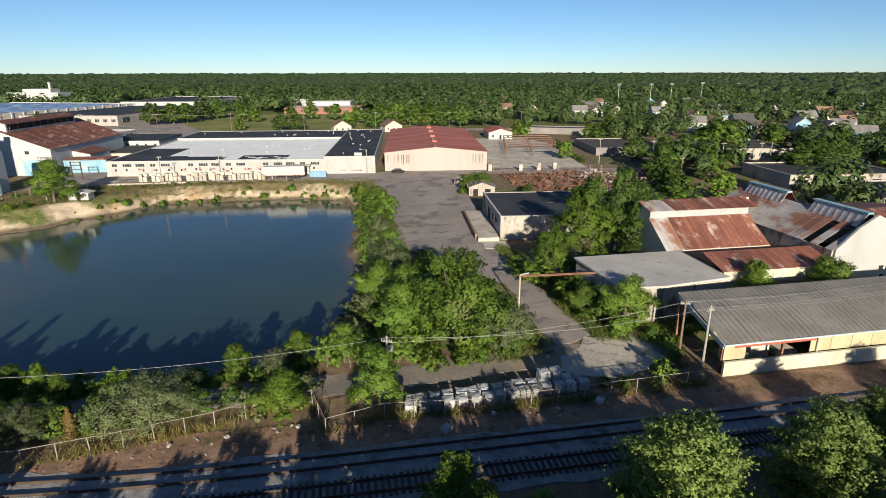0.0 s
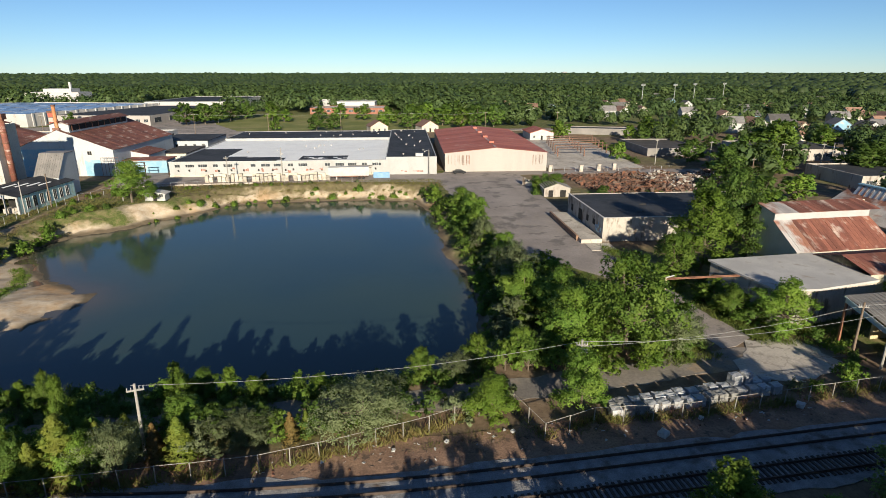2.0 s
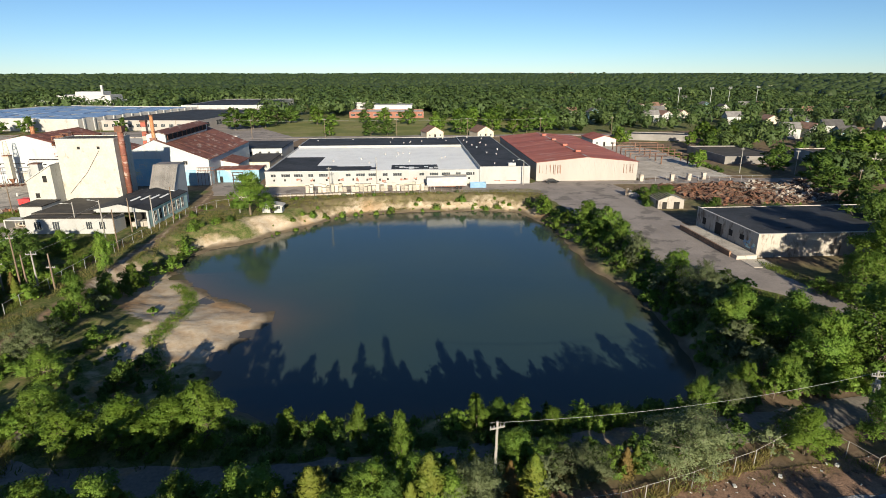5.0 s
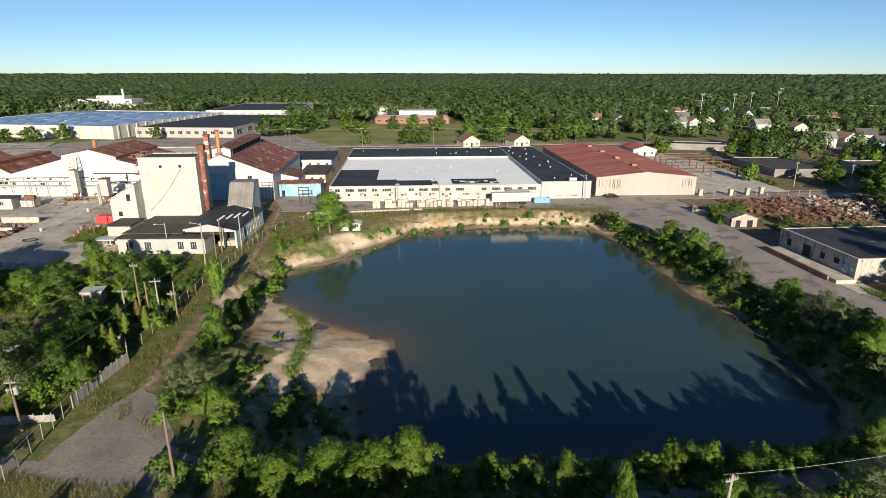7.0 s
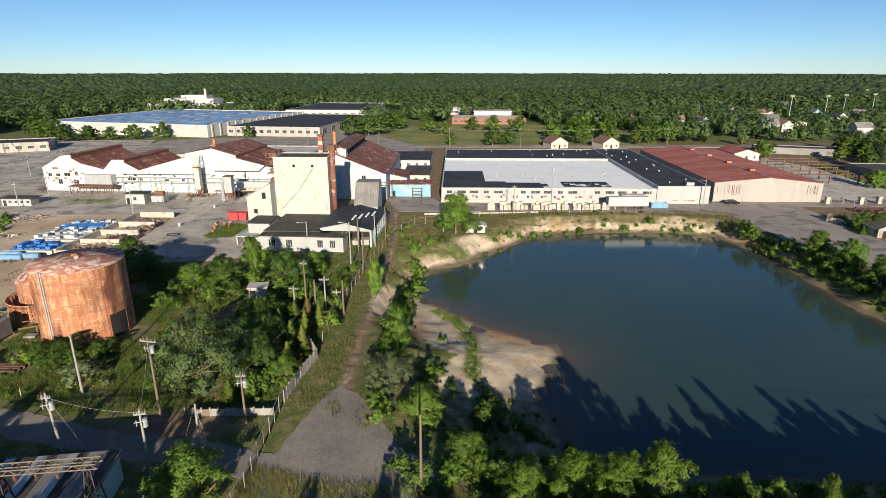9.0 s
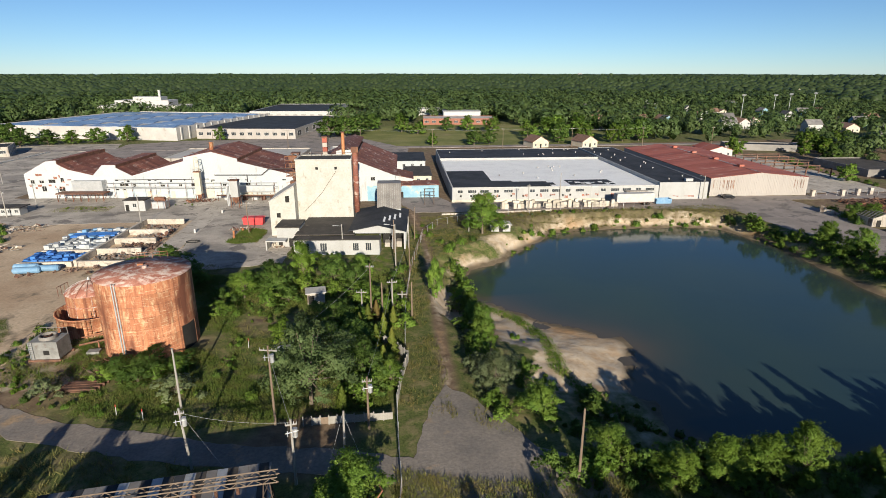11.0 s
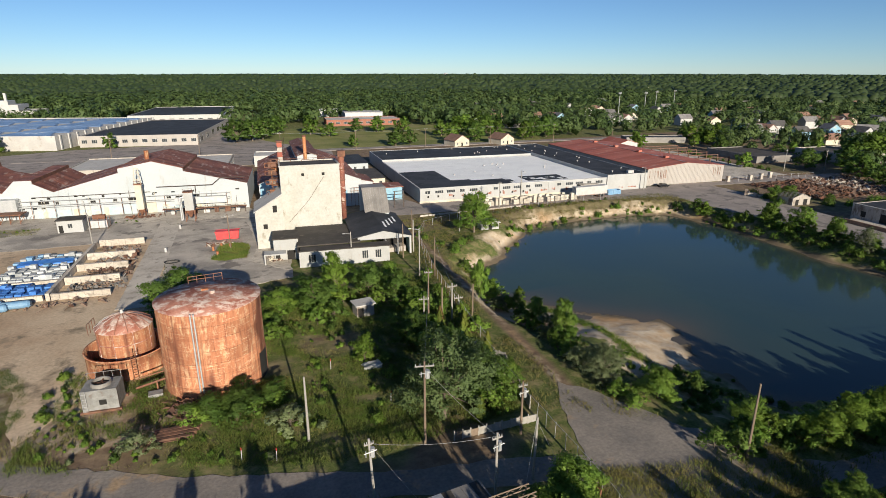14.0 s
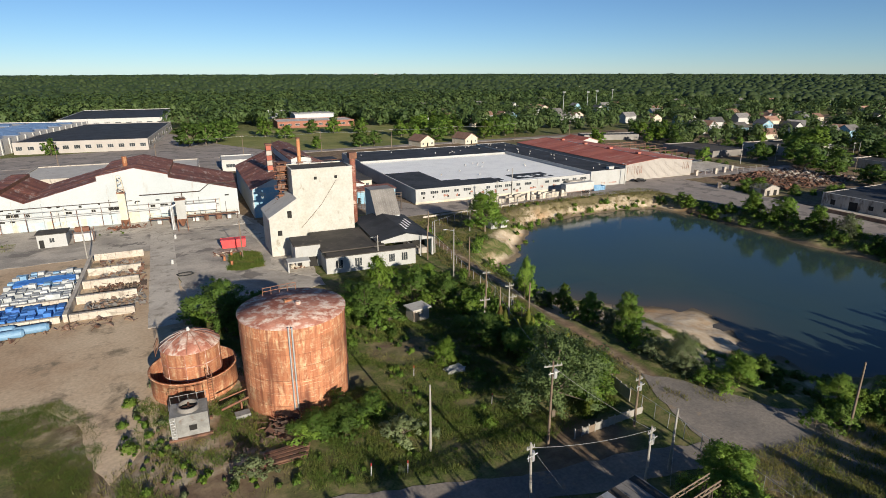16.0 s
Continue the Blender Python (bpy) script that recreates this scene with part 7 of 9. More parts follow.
    for x, z in ((29.0, 4.0), (30.2, 4.0), (30.0, 6.4), (31.2, 6.4), (29.4, 2.6), (30.6, 2.4)):
        part("opening", boxes((x, 2.94, z, x + 0.7, 3.05, z + 0.7)), DARK, b, "small square opening")
    part("east_range", boxes((33, 4, 0, 52, 30, 7.4)), CREAM_WALL, b)
    slope("roof_sheet", 33.2, 52, (3.6, 7.5), (16, 10.0), RUST_ROOF)
    slope("roof_sheet", 33.2, 52, (30, 7.5), (16, 10.0), RUST_ROOF)
    part("pipe_run", rods([((-26, 7.3, 5.0), (-13, 6.6, 5.0), 0.09), ((-13, 6.6, 4.4), (26, -0.4, 3.3), 0.09), ((26, -0.4, 3.3), (52, -0.6, 3.4), 0.09), ((-26, 7.7, 5.0), (-13, 7.0, 5.0), 0.09)]), DARK_RUST, b, "long rusty pipes on posts")
    for x, y, z in ((-26, 7.5, 5.2), (-13, 6.8, 5.2), (0, 4.3, 4.4), (12, 2.1, 4.1), (26, -0.4, 3.4), (38, -0.5, 3.5)):
        part("pipe_post", rods([((x, y, 0), (x, y, z), 0.12)]), TAN_PANEL, b)
    part("pipe_arm", rods([((-26, 7.5, 5.2), (-24.6, 7.8, 5.3), 0.09)]), TRIM, b)
    # flat grey roofed store
    part("store_wall", prism(bmesh.new(), [(-15.2, 13.0), (3, 13.2), (3.2, 2.0), (-8.5, -0.2), (-14.1, 0.2)], 0, 5.05, "z"), GREY_BLOCK, b, "low grey store walls")
    part("store_roof", prism(bmesh.new(), [(-15.5, 13.3), (3, 13.5), (2.4, 1.0), (-8.4, -0.5), (-14.4, -0.1)], 5.06, 5.35, "z"), SLAB_ROOF, b, "flat pale grey gravel roof")


rusty_factory()


def office():
    b = thing("block_building", "derelict grey block building with a black flat roof and graffiti", "building", 30.8, 106.2, 0, -5.5)
    W, D, H = 42.0, 24.0, 4.9
    part("wall", boxes((0, 0, 0, W, 0.3, H), (0, 0.3, 0, 0.3, D, H), (W - 0.3, 0.3, 0, W, D, H), (0.3, D - 0.3, 0, W - 0.3, D, H)), GREY_BLOCK, b)
    part("roof", boxes((0.3, 0.3, H - 0.5, W - 0.3, D - 0.3, H - 0.15)), BLACK_ROOF, b, "black felt roof")
    part("coping", boxes((-0.1, -0.1, H, W, 0.3, H + 0.12), (-0.1, 0.3, H, 0.3, D, H + 0.12)), SLAB_ROOF, b)
    for y, w, h, z in ((14.5, 2.4, 2.6, 0.9), (20.5, 1.4, 1.6, 1.6), (9.5, 1.3, 1.3, 2.0), (5.4, 1.5, 1.1, 2.3)):
        part("opening", boxes((-0.04, y - w / 2, z, 0.04, y + w / 2, z + h)), DARK, b, "dark broken opening")
    for i in range(12):
        y, z = 0.5 + random.uniform(0, 3.8), 1.1 + random.uniform(0, 1.7)
        part("graffiti_stroke", boxes((-0.03 - 0.002 * i, y, z, 0.01, y + random.uniform(0.3, 1.1), z + random.uniform(0.25, 0.8))), PALE_BLUE if i % 3 else TEAL_WALL, b, "blue graffiti stroke")
    part("dock", boxes((-4.6, -1.0, 0, -0.35, D - 2, 0.85)), CONCRETE, b, "raised concrete loading dock")
    part("dock_wall", boxes((-5.0, 1.0, 0, -4.6, D - 2, 1.15)), CINDER, b, "weedy edge wall")
    part("apron", boxes((-4, -6, 0.05, 1, -1.2, 0.14)), CONCRETE, b)
    for x, y in ((9, 5), (12.5, 12)):
        part("roof_litter", boxes((x, y, H - 0.15, x + 1.5, y + 0.25, H - 0.02)), BROWN_FELT, b)


office()


def garage():
    b = thing("ruined_garage", "small ruined white garage with a stripped slatted roof", "garage", 33.9, 148.9, 0, -8)
    part("wall", prism(bmesh.new(), [(0, 0), (7.2, 0), (7.2, 2.4), (3.6, 3.7), (0, 2.4)], 0, 0.2), GREY_BLOCK, b)
    for x in (0, 7.0):
        part("side_wall", boxes((x, 0.2, 0, x + 0.2, 6, 2.4)), GREY_BLOCK, b)
    for x, w in ((1.2, 1.3), (4.4, 1.6)):
        part("opening", boxes((x, -0.03, 0, x + w, 0.03, 1.9)), DARK, b, "dark open doorway")
    for side in (-1, 1):
        for i in range(7):
            k = i / 6
            x, z = 3.6 + side * (0.1 + 3.7 * k), 3.75 - 1.35 * k
            part("slat", boxes((x - 0.16, -0.3, z, x + 0.16, 6.3, z + 0.06)), GREY_POLE, b)


garage()


def gabled_shed(name, label, cat, x, y, rz, w, d, e, r, wall, roof, group=""):
    """A plain gabled building: walls, two roof slopes, door and windows."""
    b = thing(name, label, cat, x, y, 0, rz, group)
    bm = prism(bmesh.new(), [(-w / 2, 0), (w / 2, 0), (w / 2, e), (0, r), (-w / 2, e)], -d / 2, d / 2)
    part("wall", bm, wall, b)
    for s in (-1, 1):
        part("roof", prism(bmesh.new(), [(s * (w / 2 + 0.4), e - 0.15), (0, r + 0.06), (0, r + 0.25), (s * (w / 2 + 0.4), e + 0.05)], -d / 2 - 0.4, d / 2 + 0.4), roof, b)
    part("door", boxes((-0.5, -d / 2 - 0.05, 0, 0.5, -d / 2 + 0.02, 2.1)), DARK, b)
    for x0 in (-w * 0.32, w * 0.32):
        window(b, x0, 1.0, 1.1, 1.2, -d / 2)
        if e > 4:
            window(b, x0, 3.6, 1.1, 1.2, -d / 2)
    return b


gabled_shed("pump_hut", "small white hut half hidden by a tree on the pond bank", "hut", -69.8, 164.2, SITE, 5.2, 3.0, 1.9, 2.3, WHITE_WALL, SLAB_ROOF)
gabled_shed("yard_garage", "white gabled garage with a rusty red roof", "garage", 80.5, 288, SITE, 12, 18, 3.4, 5.2, TRIM, RED_ROOF)


def flat_shed(name, label, cat, x, y, rz, w, d, h, wall, roof, wins=0, over=0.3):
    b = thing(name, label, cat, x, y, 0, rz)
    part("wall", boxes((0, 0, 0, w, d, h)), wall, b)
    part("roof", boxes((-over, -over, h, w + over, d + over, h + 0.2)), roof, b)
    for i in range(wins):
        window(b, w * (i + 0.5) / wins, h * 0.4, min(1.2, w / wins * 0.6), h * 0.35, 0.0)
    part("door", boxes((w * 0.06, -0.05, 0, w * 0.06 + 1.0, 0.02, min(2.1, h * 0.8))), DARK, b)
    return b


flat_shed("shack", "little grey-white shack in the weeds", "shack", -119.4, 120.2, 4, 3.2, 2.6, 2.2, GREY_BLOCK, SLAB_ROOF)
flat_shed("blue_shed", "low light-blue shed with a rusty roof", "shed", -93.0, 210.6, SITE, 14.0, 8.0, 4.3, BLUE_WALL, RUST_ROOF, 0, 0.4)
flat_shed("gatehouse", "small white block booth with a dark roof", "booth", -178.6, 205.5, SITE, 6.2, 4.6, 3.4, WHITE_WALL, BROWN_FELT, 1)
flat_shed("substation_hut", "pale teal hut with a flat metal roof beside the tracks", "hut", -141.0, 61.0, 3, 20.6, 8.6, 3.3, TEAL_WALL, GREY_METAL, 7)
flat_shed("dark_roofed_workshop", "long white workshop with a dark flat roof", "workshop", -98, 262, SITE, 22, 26, 5.0, MILL_WALL, BLACK_ROOF, 6)
flat_shed("brown_store", "low brown-roofed store between the halls", "store", -88, 232, SITE, 10, 22, 3.6, CREAM_WALL, BROWN_FELT, 3)
flat_shed("weigh_office", "low white yard office with a wide dark flat roof", "office", -217.4, 206.6, SITE, 9.6, 3.6, 2.4, WHITE_WALL, BROWN_FELT, 5, 0.8)

# ---- beyond the works: warehouses, streets and houses ----
def far_block(name, label, cat, x, y, rz, w, d, h, wall, roof, bays=0, parapet=0.4):
    """A big flat-roofed building far off: wall, roof, parapet, and doors or windows along the front and east side."""
    b = thing(name, label, cat, x, y, 0, rz)
    for r in ((0, 0, 0, w, 0.4, h), (0, d - 0.4, 0, w, d, h), (0, 0.4, 0, 0.4, d - 0.4, h), (w - 0.4, 0.4, 0, w, d - 0.4, h)):
        part("wall", boxes(r), wall, b)
    part("roof", boxes((0.4, 0.4, h - 0.6, w - 0.4, d - 0.4, h - parapet)), roof, b)
    for i in range(bays):
        window(b, w * (i + 0.5) / bays, h * 0.35, w / bays * 0.55, h * 0.3, 0.0, panes=3)
    n = max(0, bays // 2)
    for i in range(n):
        window(b, d * (i + 0.5) / n, h * 0.25, d / n * 0.45, h * 0.5, w + 0.01, "right", 2)
    return b


sol = far_block("solar_warehouse", "huge pale warehouse with blue solar panels on its roof", "warehouse", -338, 444, -19, 134, 132, 8.0, SLAB_ROOF, SLAB_ROOF, 0, 0.5)
for i in range(20):
    for j in range(4):
        part("solar_panel", boxes((4 + j * 32, 5 + i * 6.2, 7.5, 33 + j * 32 - 3 * ((i * 7 + j) % 3), 9.4 + i * 6.2, 7.8)), SOLAR, sol, "blue solar panel")
far_block("black_roofed_warehouse", "long cream warehouse with a black flat roof", "warehouse", -202, 411, -12, 64, 116, 6.4, CREAM_METAL, BLACK_ROOF, 12)
far_block("second_black_warehouse", "white warehouse with a black roof beyond the car park", "warehouse", -188, 550, -8, 72, 118, 8.0, TRIM, BLACK_ROOF, 10)
for i in range(15):
    part("pilaster", boxes((133.9, 4 + i * 9, 0, 134.5, 5.2 + i * 9, 8.2)), TRIM, sol)
far_block("apartment_block", "low dark-roofed block with white garage doors", "building", -340, 322, 18, 66, 22, 5.0, GREY_BLOCK, BLACK_ROOF, 12)
hosp = far_block("town_hall_block", "large white stepped civic building", "building", -352, 660, -8, 84, 34, 8, TRIM, SLAB_ROOF, 12)
part("upper_block", boxes((16, 6, 8, 70, 30, 13)), TRIM, hosp)
part("top_block", boxes((34, 8, 13, 62, 24, 16.5)), TRIM, hosp)
part("front_wing", boxes((2, -16, 0, 50, 0, 5)), CREAM_WALL, hosp)
part("tower", boxes((58, 12, 16.5, 60, 14, 23)), TRIM, hosp)
sch = far_block("school", "red brick school with a pale blue roof", "school", -44, 484, -8, 60, 30, 5, BRICK, SLAB_ROOF, 10)
part("blue_wing", boxes((18, 30, 0, 50, 60, 8)), MILL_WALL, sch, "pale blue rear wing")
part("wing_roof", boxes((17.5, 29.5, 8, 50.5, 60.5, 8.5)), TRIM, sch)
far_block("shop_row", "low white shops among trees", "shop", -60, 590, -8, 70, 25, 6, TRIM, SLAB_ROOF, 8)
far_block("low_works", "low flat-roofed white works building", "building", 138, 196, -8, 34, 30, 4.4, GREY_BLOCK, BROWN_FELT, 7)
far_block("low_works_store", "low cream store with a dark flat roof", "building", 128, 142, -6, 36, 24, 4.0, GREY_BLOCK, BLACK_ROOF, 6)
far_block("dark_flat_works", "low dark-roofed works with white doors", "building", 126, 112, -4, 36, 22, 3.6, GREY_BLOCK, BLACK_ROOF, 9)
# walls of the next two are coloured dark grey to stand for shade
far_block("long_shed_row", "long low shed with grey walls darkened for shade and a dark roof", "shed", 102, 216, -8, 24, 34, 3.2, GREY_METAL, BROWN_FELT, 0)
far_block("dark_long_house", "long dark-roofed house behind the yard", "house", 100, 304, -24, 36, 12, 3.4, GREY_METAL, BLACK_ROOF, 0)
far_block("grey_back_shed", "low grey shed with a flat roof behind the mill", "shed", -190, 285, -8, 60, 34, 5.2, GREY_BLOCK, SLAB_ROOF, 6)
far_block("white_side_store", "small white store beside the car park", "store", -118, 300, -8, 14, 16, 5.0, TRIM, SLAB_ROOF, 2)
far_block("civic_block", "far white block above the woods", "building", 420, 700, -20, 26, 18, 9, CREAM_WALL, SLAB_ROOF, 8)
far_block("distant_mill", "far pale building above the woods", "building", 700, 980, -30, 34, 20, 11, CREAM_WALL, SLAB_ROOF, 8)
far_block("distant_store", "far white stores above the woods", "building", -300, 880, -8, 110, 25, 9, TRIM, SLAB_ROOF, 8)
sheet("car_park", 0, 0, 0.12, [(-235, 325), (-80, 300), (-74, 338), (-100, 400), (-128, 520), (-138, 520), (-140, 402), (-205, 398), (-235, 385)], "grey asphalt car park and access road", "car park", ASPHALT)
sheet("west_yard", 0, 0, 0.05, [(-420, 250), (-222, 214), (-222, 300), (-240, 390), (-420, 400)], "grey-brown asphalt lorry yard", "yard", YARD_SLAB)
sheet("lawn", 0, 0, 0.04, [(-104, 351), (62, 338), (80, 380), (62, 440), (22, 476), (-62, 482), (-110, 452)], "sunlit mown lawn beside the street", "lawn", LAWN)

wt = thing("water_tower", "far white water tower above the trees", "water tower", 1172, 2990, 0)
part("bowl", rods([((0, 0, 22), (0, 0, 27), 6, 15), ((0, 0, 27), (0, 0, 32), 15, 7)], 20), TRIM, wt)
part("stem", rods([((0, 0, 0), (0, 0, 22), 4)], 12), TRIM, wt)


def house_kind(key, label, wall, roof, w, d, e, r):
    return gabled_shed("house", label, "house", 0, 0, 0, w, d, e, r, wall, roof, "houses")


def far_houses():
    g = random.Random(21)
    kinds = [house_kind("a", "white two-storey house with a grey gabled roof", TRIM, ROOF_GREY, 8, 11, 5.4, 8.6), house_kind("b", "cream bungalow with a brown gabled roof", CREAM_WALL, ROOF_BROWN, 10, 12, 3.2, 6.2),
             house_kind("c", "pale blue house with a dark gabled roof", BLUE_WALL, ROOF_GREY, 8.5, 10, 5.2, 8.2), house_kind("d", "white house with a brown gabled roof", TRIM, ROOF_BROWN, 9, 12, 4.8, 7.8)]
    places = [(0.5, 336, 8, 1), (29, 333, 10, 1), (231, 288, 20, 1), (246, 256, -10, 0), (244, 232, 60, 2), (215, 300, 0, 3), (262, 262, 30, 0), (258, 226, 80, 2), (280, 240, 10, 1), (198, 296, 70, 0), (320, 387, -10, 0), (349, 368, 80, 3), (209, 252, 75, 1), (176, 407, 80, 0), (190, 412, 0, 3), (445, 721, -8, 3), (427, 848, 82, 0), (528, 684, -10, 0), (491, 835, 80, 3)]
    for i in range(150):
        a, d = radians(g.uniform(8, 66)), g.uniform(260, 1000)
        x, y = 20 + d * math.sin(a), 40 + d * math.cos(a)
        if (x < 200 and y < 420) or (x < 60 and y < 560) or min(math.hypot(x - p[0], y - p[1]) for p in places) < 17:
            continue
        places.append((x, y, g.choice((0, 90)) - 12 + g.uniform(-6, 6), g.randrange(4)))
    done = set()
    for x, y, rz, k in places:
        if k in done:
            copy_thing(kinds[k], pose(x, y, 0, 0, 0, rz))
        else:
            kinds[k].matrix_world = pose(x, y, 0, 0, 0, rz)
            done.add(k)
    return [(p[0], p[1]) for p in places]


HOUSES = far_houses()


def floodlight_mast(x, y):
    """A tall sports-ground mast with a cross-bar of lamps."""
    m = thing("floodlight_mast", "tall grey floodlight mast above the trees", "floodlight", x, y, 0)
    part("pole", rods([((0, 0, 0), (0, 0, 21.5), 0.32, 0.2)], 10), STEEL, m)
    part("crossbar", rods([((-1.9, 0, 21.2), (1.9, 0, 21.2), 0.12), ((-1.9, 0, 22.1), (1.9, 0, 22.1), 0.12)], 8), STEEL, m)
    for lx in (-1.5, -0.5, 0.5, 1.5):
        part("lamp", rods([((lx, -0.35, 21.2), (lx, 0.1, 21.3), 0.42, 0.2)], 10), STEEL, m)
        part("lamp", rods([((lx, -0.35, 22.1), (lx, 0.1, 22.2), 0.42, 0.2)], 10), STEEL, m)


for mast_x, mast_y in ((245, 483), (273, 478), (304, 496), (347, 514)):
    floodlight_mast(mast_x, mast_y)


def woodland():
    """Far tree crowns, each a lumpy shell of leaf clumps, thinning round houses and open ground."""
    g = np.random.default_rng(5)
    n = 60000
    a, d = np.radians(g.uniform(-52, 82, n)), np.sqrt(g.uniform(170 ** 2, 900 ** 2, n))
    X, Y = -60 + d * np.sin(a), 60 + d * np.cos(a)
    ok = (Y > 352) | ((X > 110) & (Y > 90)) | (X < -300)
    for x0, y0, x1, y1 in ((-365, 360, -118, 560), (-240, 300, -70, 402), (-128, 350, -60, 520), (-112, 338, 74, 446), (-60, 440, 24, 478), (-200, 530, -76, 665), (-50, 470, 30, 530), (-430, 235, -215, 402), (134, 180, 180, 232), (124, 132, 172, 172), (120, 104, 168, 140), (-385, 590, -240, 700), (92, 176, 128, 262), (90, 262, 150, 318), (-310, 870, -190, 910), (-70, 560, 15, 620)):
        ok &= ~((X > x0) & (X < x1) & (Y > y0) & (Y < y1))
    ok &= ~((np.abs(Y - (345 - 0.105 * (X + 78))) < 10) & (X > -600) & (X < 300))
    for hx, hy in HOUSES:
        away = np.hypot(X - hx, Y - hy)
        ok &= away > 7.5
        ok &= ~((np.abs(X - hx + (hy - Y) * (hx / max(hy, 1)) * -1.0) < 9) & (hy - Y > 0) & (hy - Y < max(19, 0.09 * hy)))
    built = ((X > 100) & (Y < 480))
    ok &= ~(built & (g.uniform(0, 1, n) > 0.4))
    ok &= (fuzz(X, Y, 38.0, 2.0) > -0.55) | (Y > 520)
    X, Y = X[ok][:7000], Y[ok][:7000]
    n = len(X)
    R = g.uniform(4.6, 9.2, n) * np.where((X > 100) & (Y < 620), 0.72, 1.0)
    H = R * g.uniform(1.35, 1.85, n) + 2.0
    near = np.hypot(X + 60, Y - 20) < 420
    parts_v, parts_q, parts_n, base = [], [], [], 0
    for sel, k, s in ((near, 320, 0.42), (~near, 130, 0.58)):
        x, y, r, h = X[sel], Y[sel], R[sel], H[sel]
        m = len(x)
        dirs = g.normal(size=(m, k, 3))
        dirs /= np.linalg.norm(dirs, axis=2, keepdims=True)
        dirs[..., 2] = np.where(dirs[..., 2] < -0.6, -dirs[..., 2], dirs[..., 2])
        lump = 0.78 + 0.26 * np.sin(dirs[..., 0] * 4 + x[:, None]) * np.sin(dirs[..., 1] * 4 + y[:, None]) + g.uniform(-0.12, 0.14, (m, k))
        P = np.stack([x[:, None] + dirs[..., 0] * r[:, None] * lump, y[:, None] + dirs[..., 1] * r[:, None] * lump, h[:, None] * 0.55 + dirs[..., 2] * h[:, None] * 0.45 * lump], -1).reshape(-1, 3)
        N = (dirs + np.array([0, 0, 0.3])).reshape(-1, 3) + 0.22 * g.normal(size=(m * k, 3))
        V, _ = leaf_blades(P, N, 1.0, 0.12, g)
        S = np.repeat((np.repeat(r, k) / 4.6 * s * g.uniform(0.9, 1.6, m * k))[:, None], 3, 0)
        C = np.repeat(P, 3, 0)
        V = C + (V - C) * S
        parts_v.append(V)
        parts_q.append(np.arange(len(V)).reshape(-1, 3) + base)
        parts_n.append(np.repeat(dirs.reshape(-1, 3) + np.array([0, 0, 0.15]) + 0.15 * g.normal(size=(m * k, 3)), 3, 0))
        base += len(V)
        # a few big inner leaves, so that no light shows through a crown
        D = g.normal(size=(m, 10, 3))
        D /= np.linalg.norm(D, axis=2, keepdims=True)
        P = np.stack([x[:, None] + D[..., 0] * r[:, None] * 0.35, y[:, None] + D[..., 1] * r[:, None] * 0.35, h[:, None] * 0.45 + D[..., 2] * h[:, None] * 0.28], -1).reshape(-1, 3)
        V, _ = leaf_blades(P, D.reshape(-1, 3), 2.6, 0.2, g)
        parts_v.append(V)
        parts_q.append(np.arange(len(V)).reshape(-1, 3) + base)
        parts_n.append(np.repeat(D.reshape(-1, 3), 3, 0))
        base += len(V)
    ob = new("woodland", fast_mesh("woodland", np.concatenate(parts_v), np.concatenate(parts_q), FOREST))
    N = np.concatenate(parts_n)
    N /= np.linalg.norm(N, axis=1, keepdims=True)
    ob.data.shade_smooth()
    ob.data.normals_split_custom_set_from_vertices(N)
    tagged(ob, "dense green suburban woodland reaching towards the horizon", "woodland", kind="stuff")


woodland()


def canopy():
    """The tops of the far woods as one lumpy sheet out to the horizon."""
    g = np.random.default_rng(9)
    angs = np.radians(np.linspace(-60, 90, 560))
    rad = np.concatenate([np.geomspace(820, 2000, 50), np.geomspace(2030, 4880, 60)])
    Rr, Aa = np.meshgrid(rad, angs, indexing="ij")
    X, Y = -60 + Rr * np.sin(Aa), 60 + Rr * np.cos(Aa)
    Z = 8.5 + 2.2 * fuzz(X, Y, 7.0, 1.0) + 1.6 * fuzz(X, Y, 19.0, 2.0) + 1.6 * fuzz(X, Y, 90.0, 4.0) + g.uniform(-0.8, 0.8, X.shape)
    Z += np.clip((Rr - 1500) / 3400, 0, 1) * (12 + 3 * fuzz(X, Y, 300.0, 6.0))
    Z[0, :] = 0
    idx = np.arange(X.size).reshape(X.shape)
    q = np.stack([idx[:-1, :-1], idx[:-1, 1:], idx[1:, 1:], idx[1:, :-1]], -1).reshape(-1, 4)
    ob = new("far_woods", fast_mesh("far_woods", np.stack([X, Y, Z], -1).reshape(-1, 3), q, CANOPY))
    tagged(ob, "unbroken dark green woods out to the horizon", "woodland", kind="stuff")


FAR_LEAF = foliage("distant_wood_leaves", (0.026, 0.046, 0.016), (0.040, 0.063, 0.022), (0.062, 0.086, 0.031), through=0.1, clumps=0.02)
CANOPY = surface("far_canopy", (0.024, 0.042, 0.015), (0.048, 0.070, 0.024), 0.06, 0.35, 0.65, (0.07, 0.095, 0.034), 0.02, 0.58, 0.70, 0.9, grain=0.45, bscale=0.16, spec=0.1)
canopy()


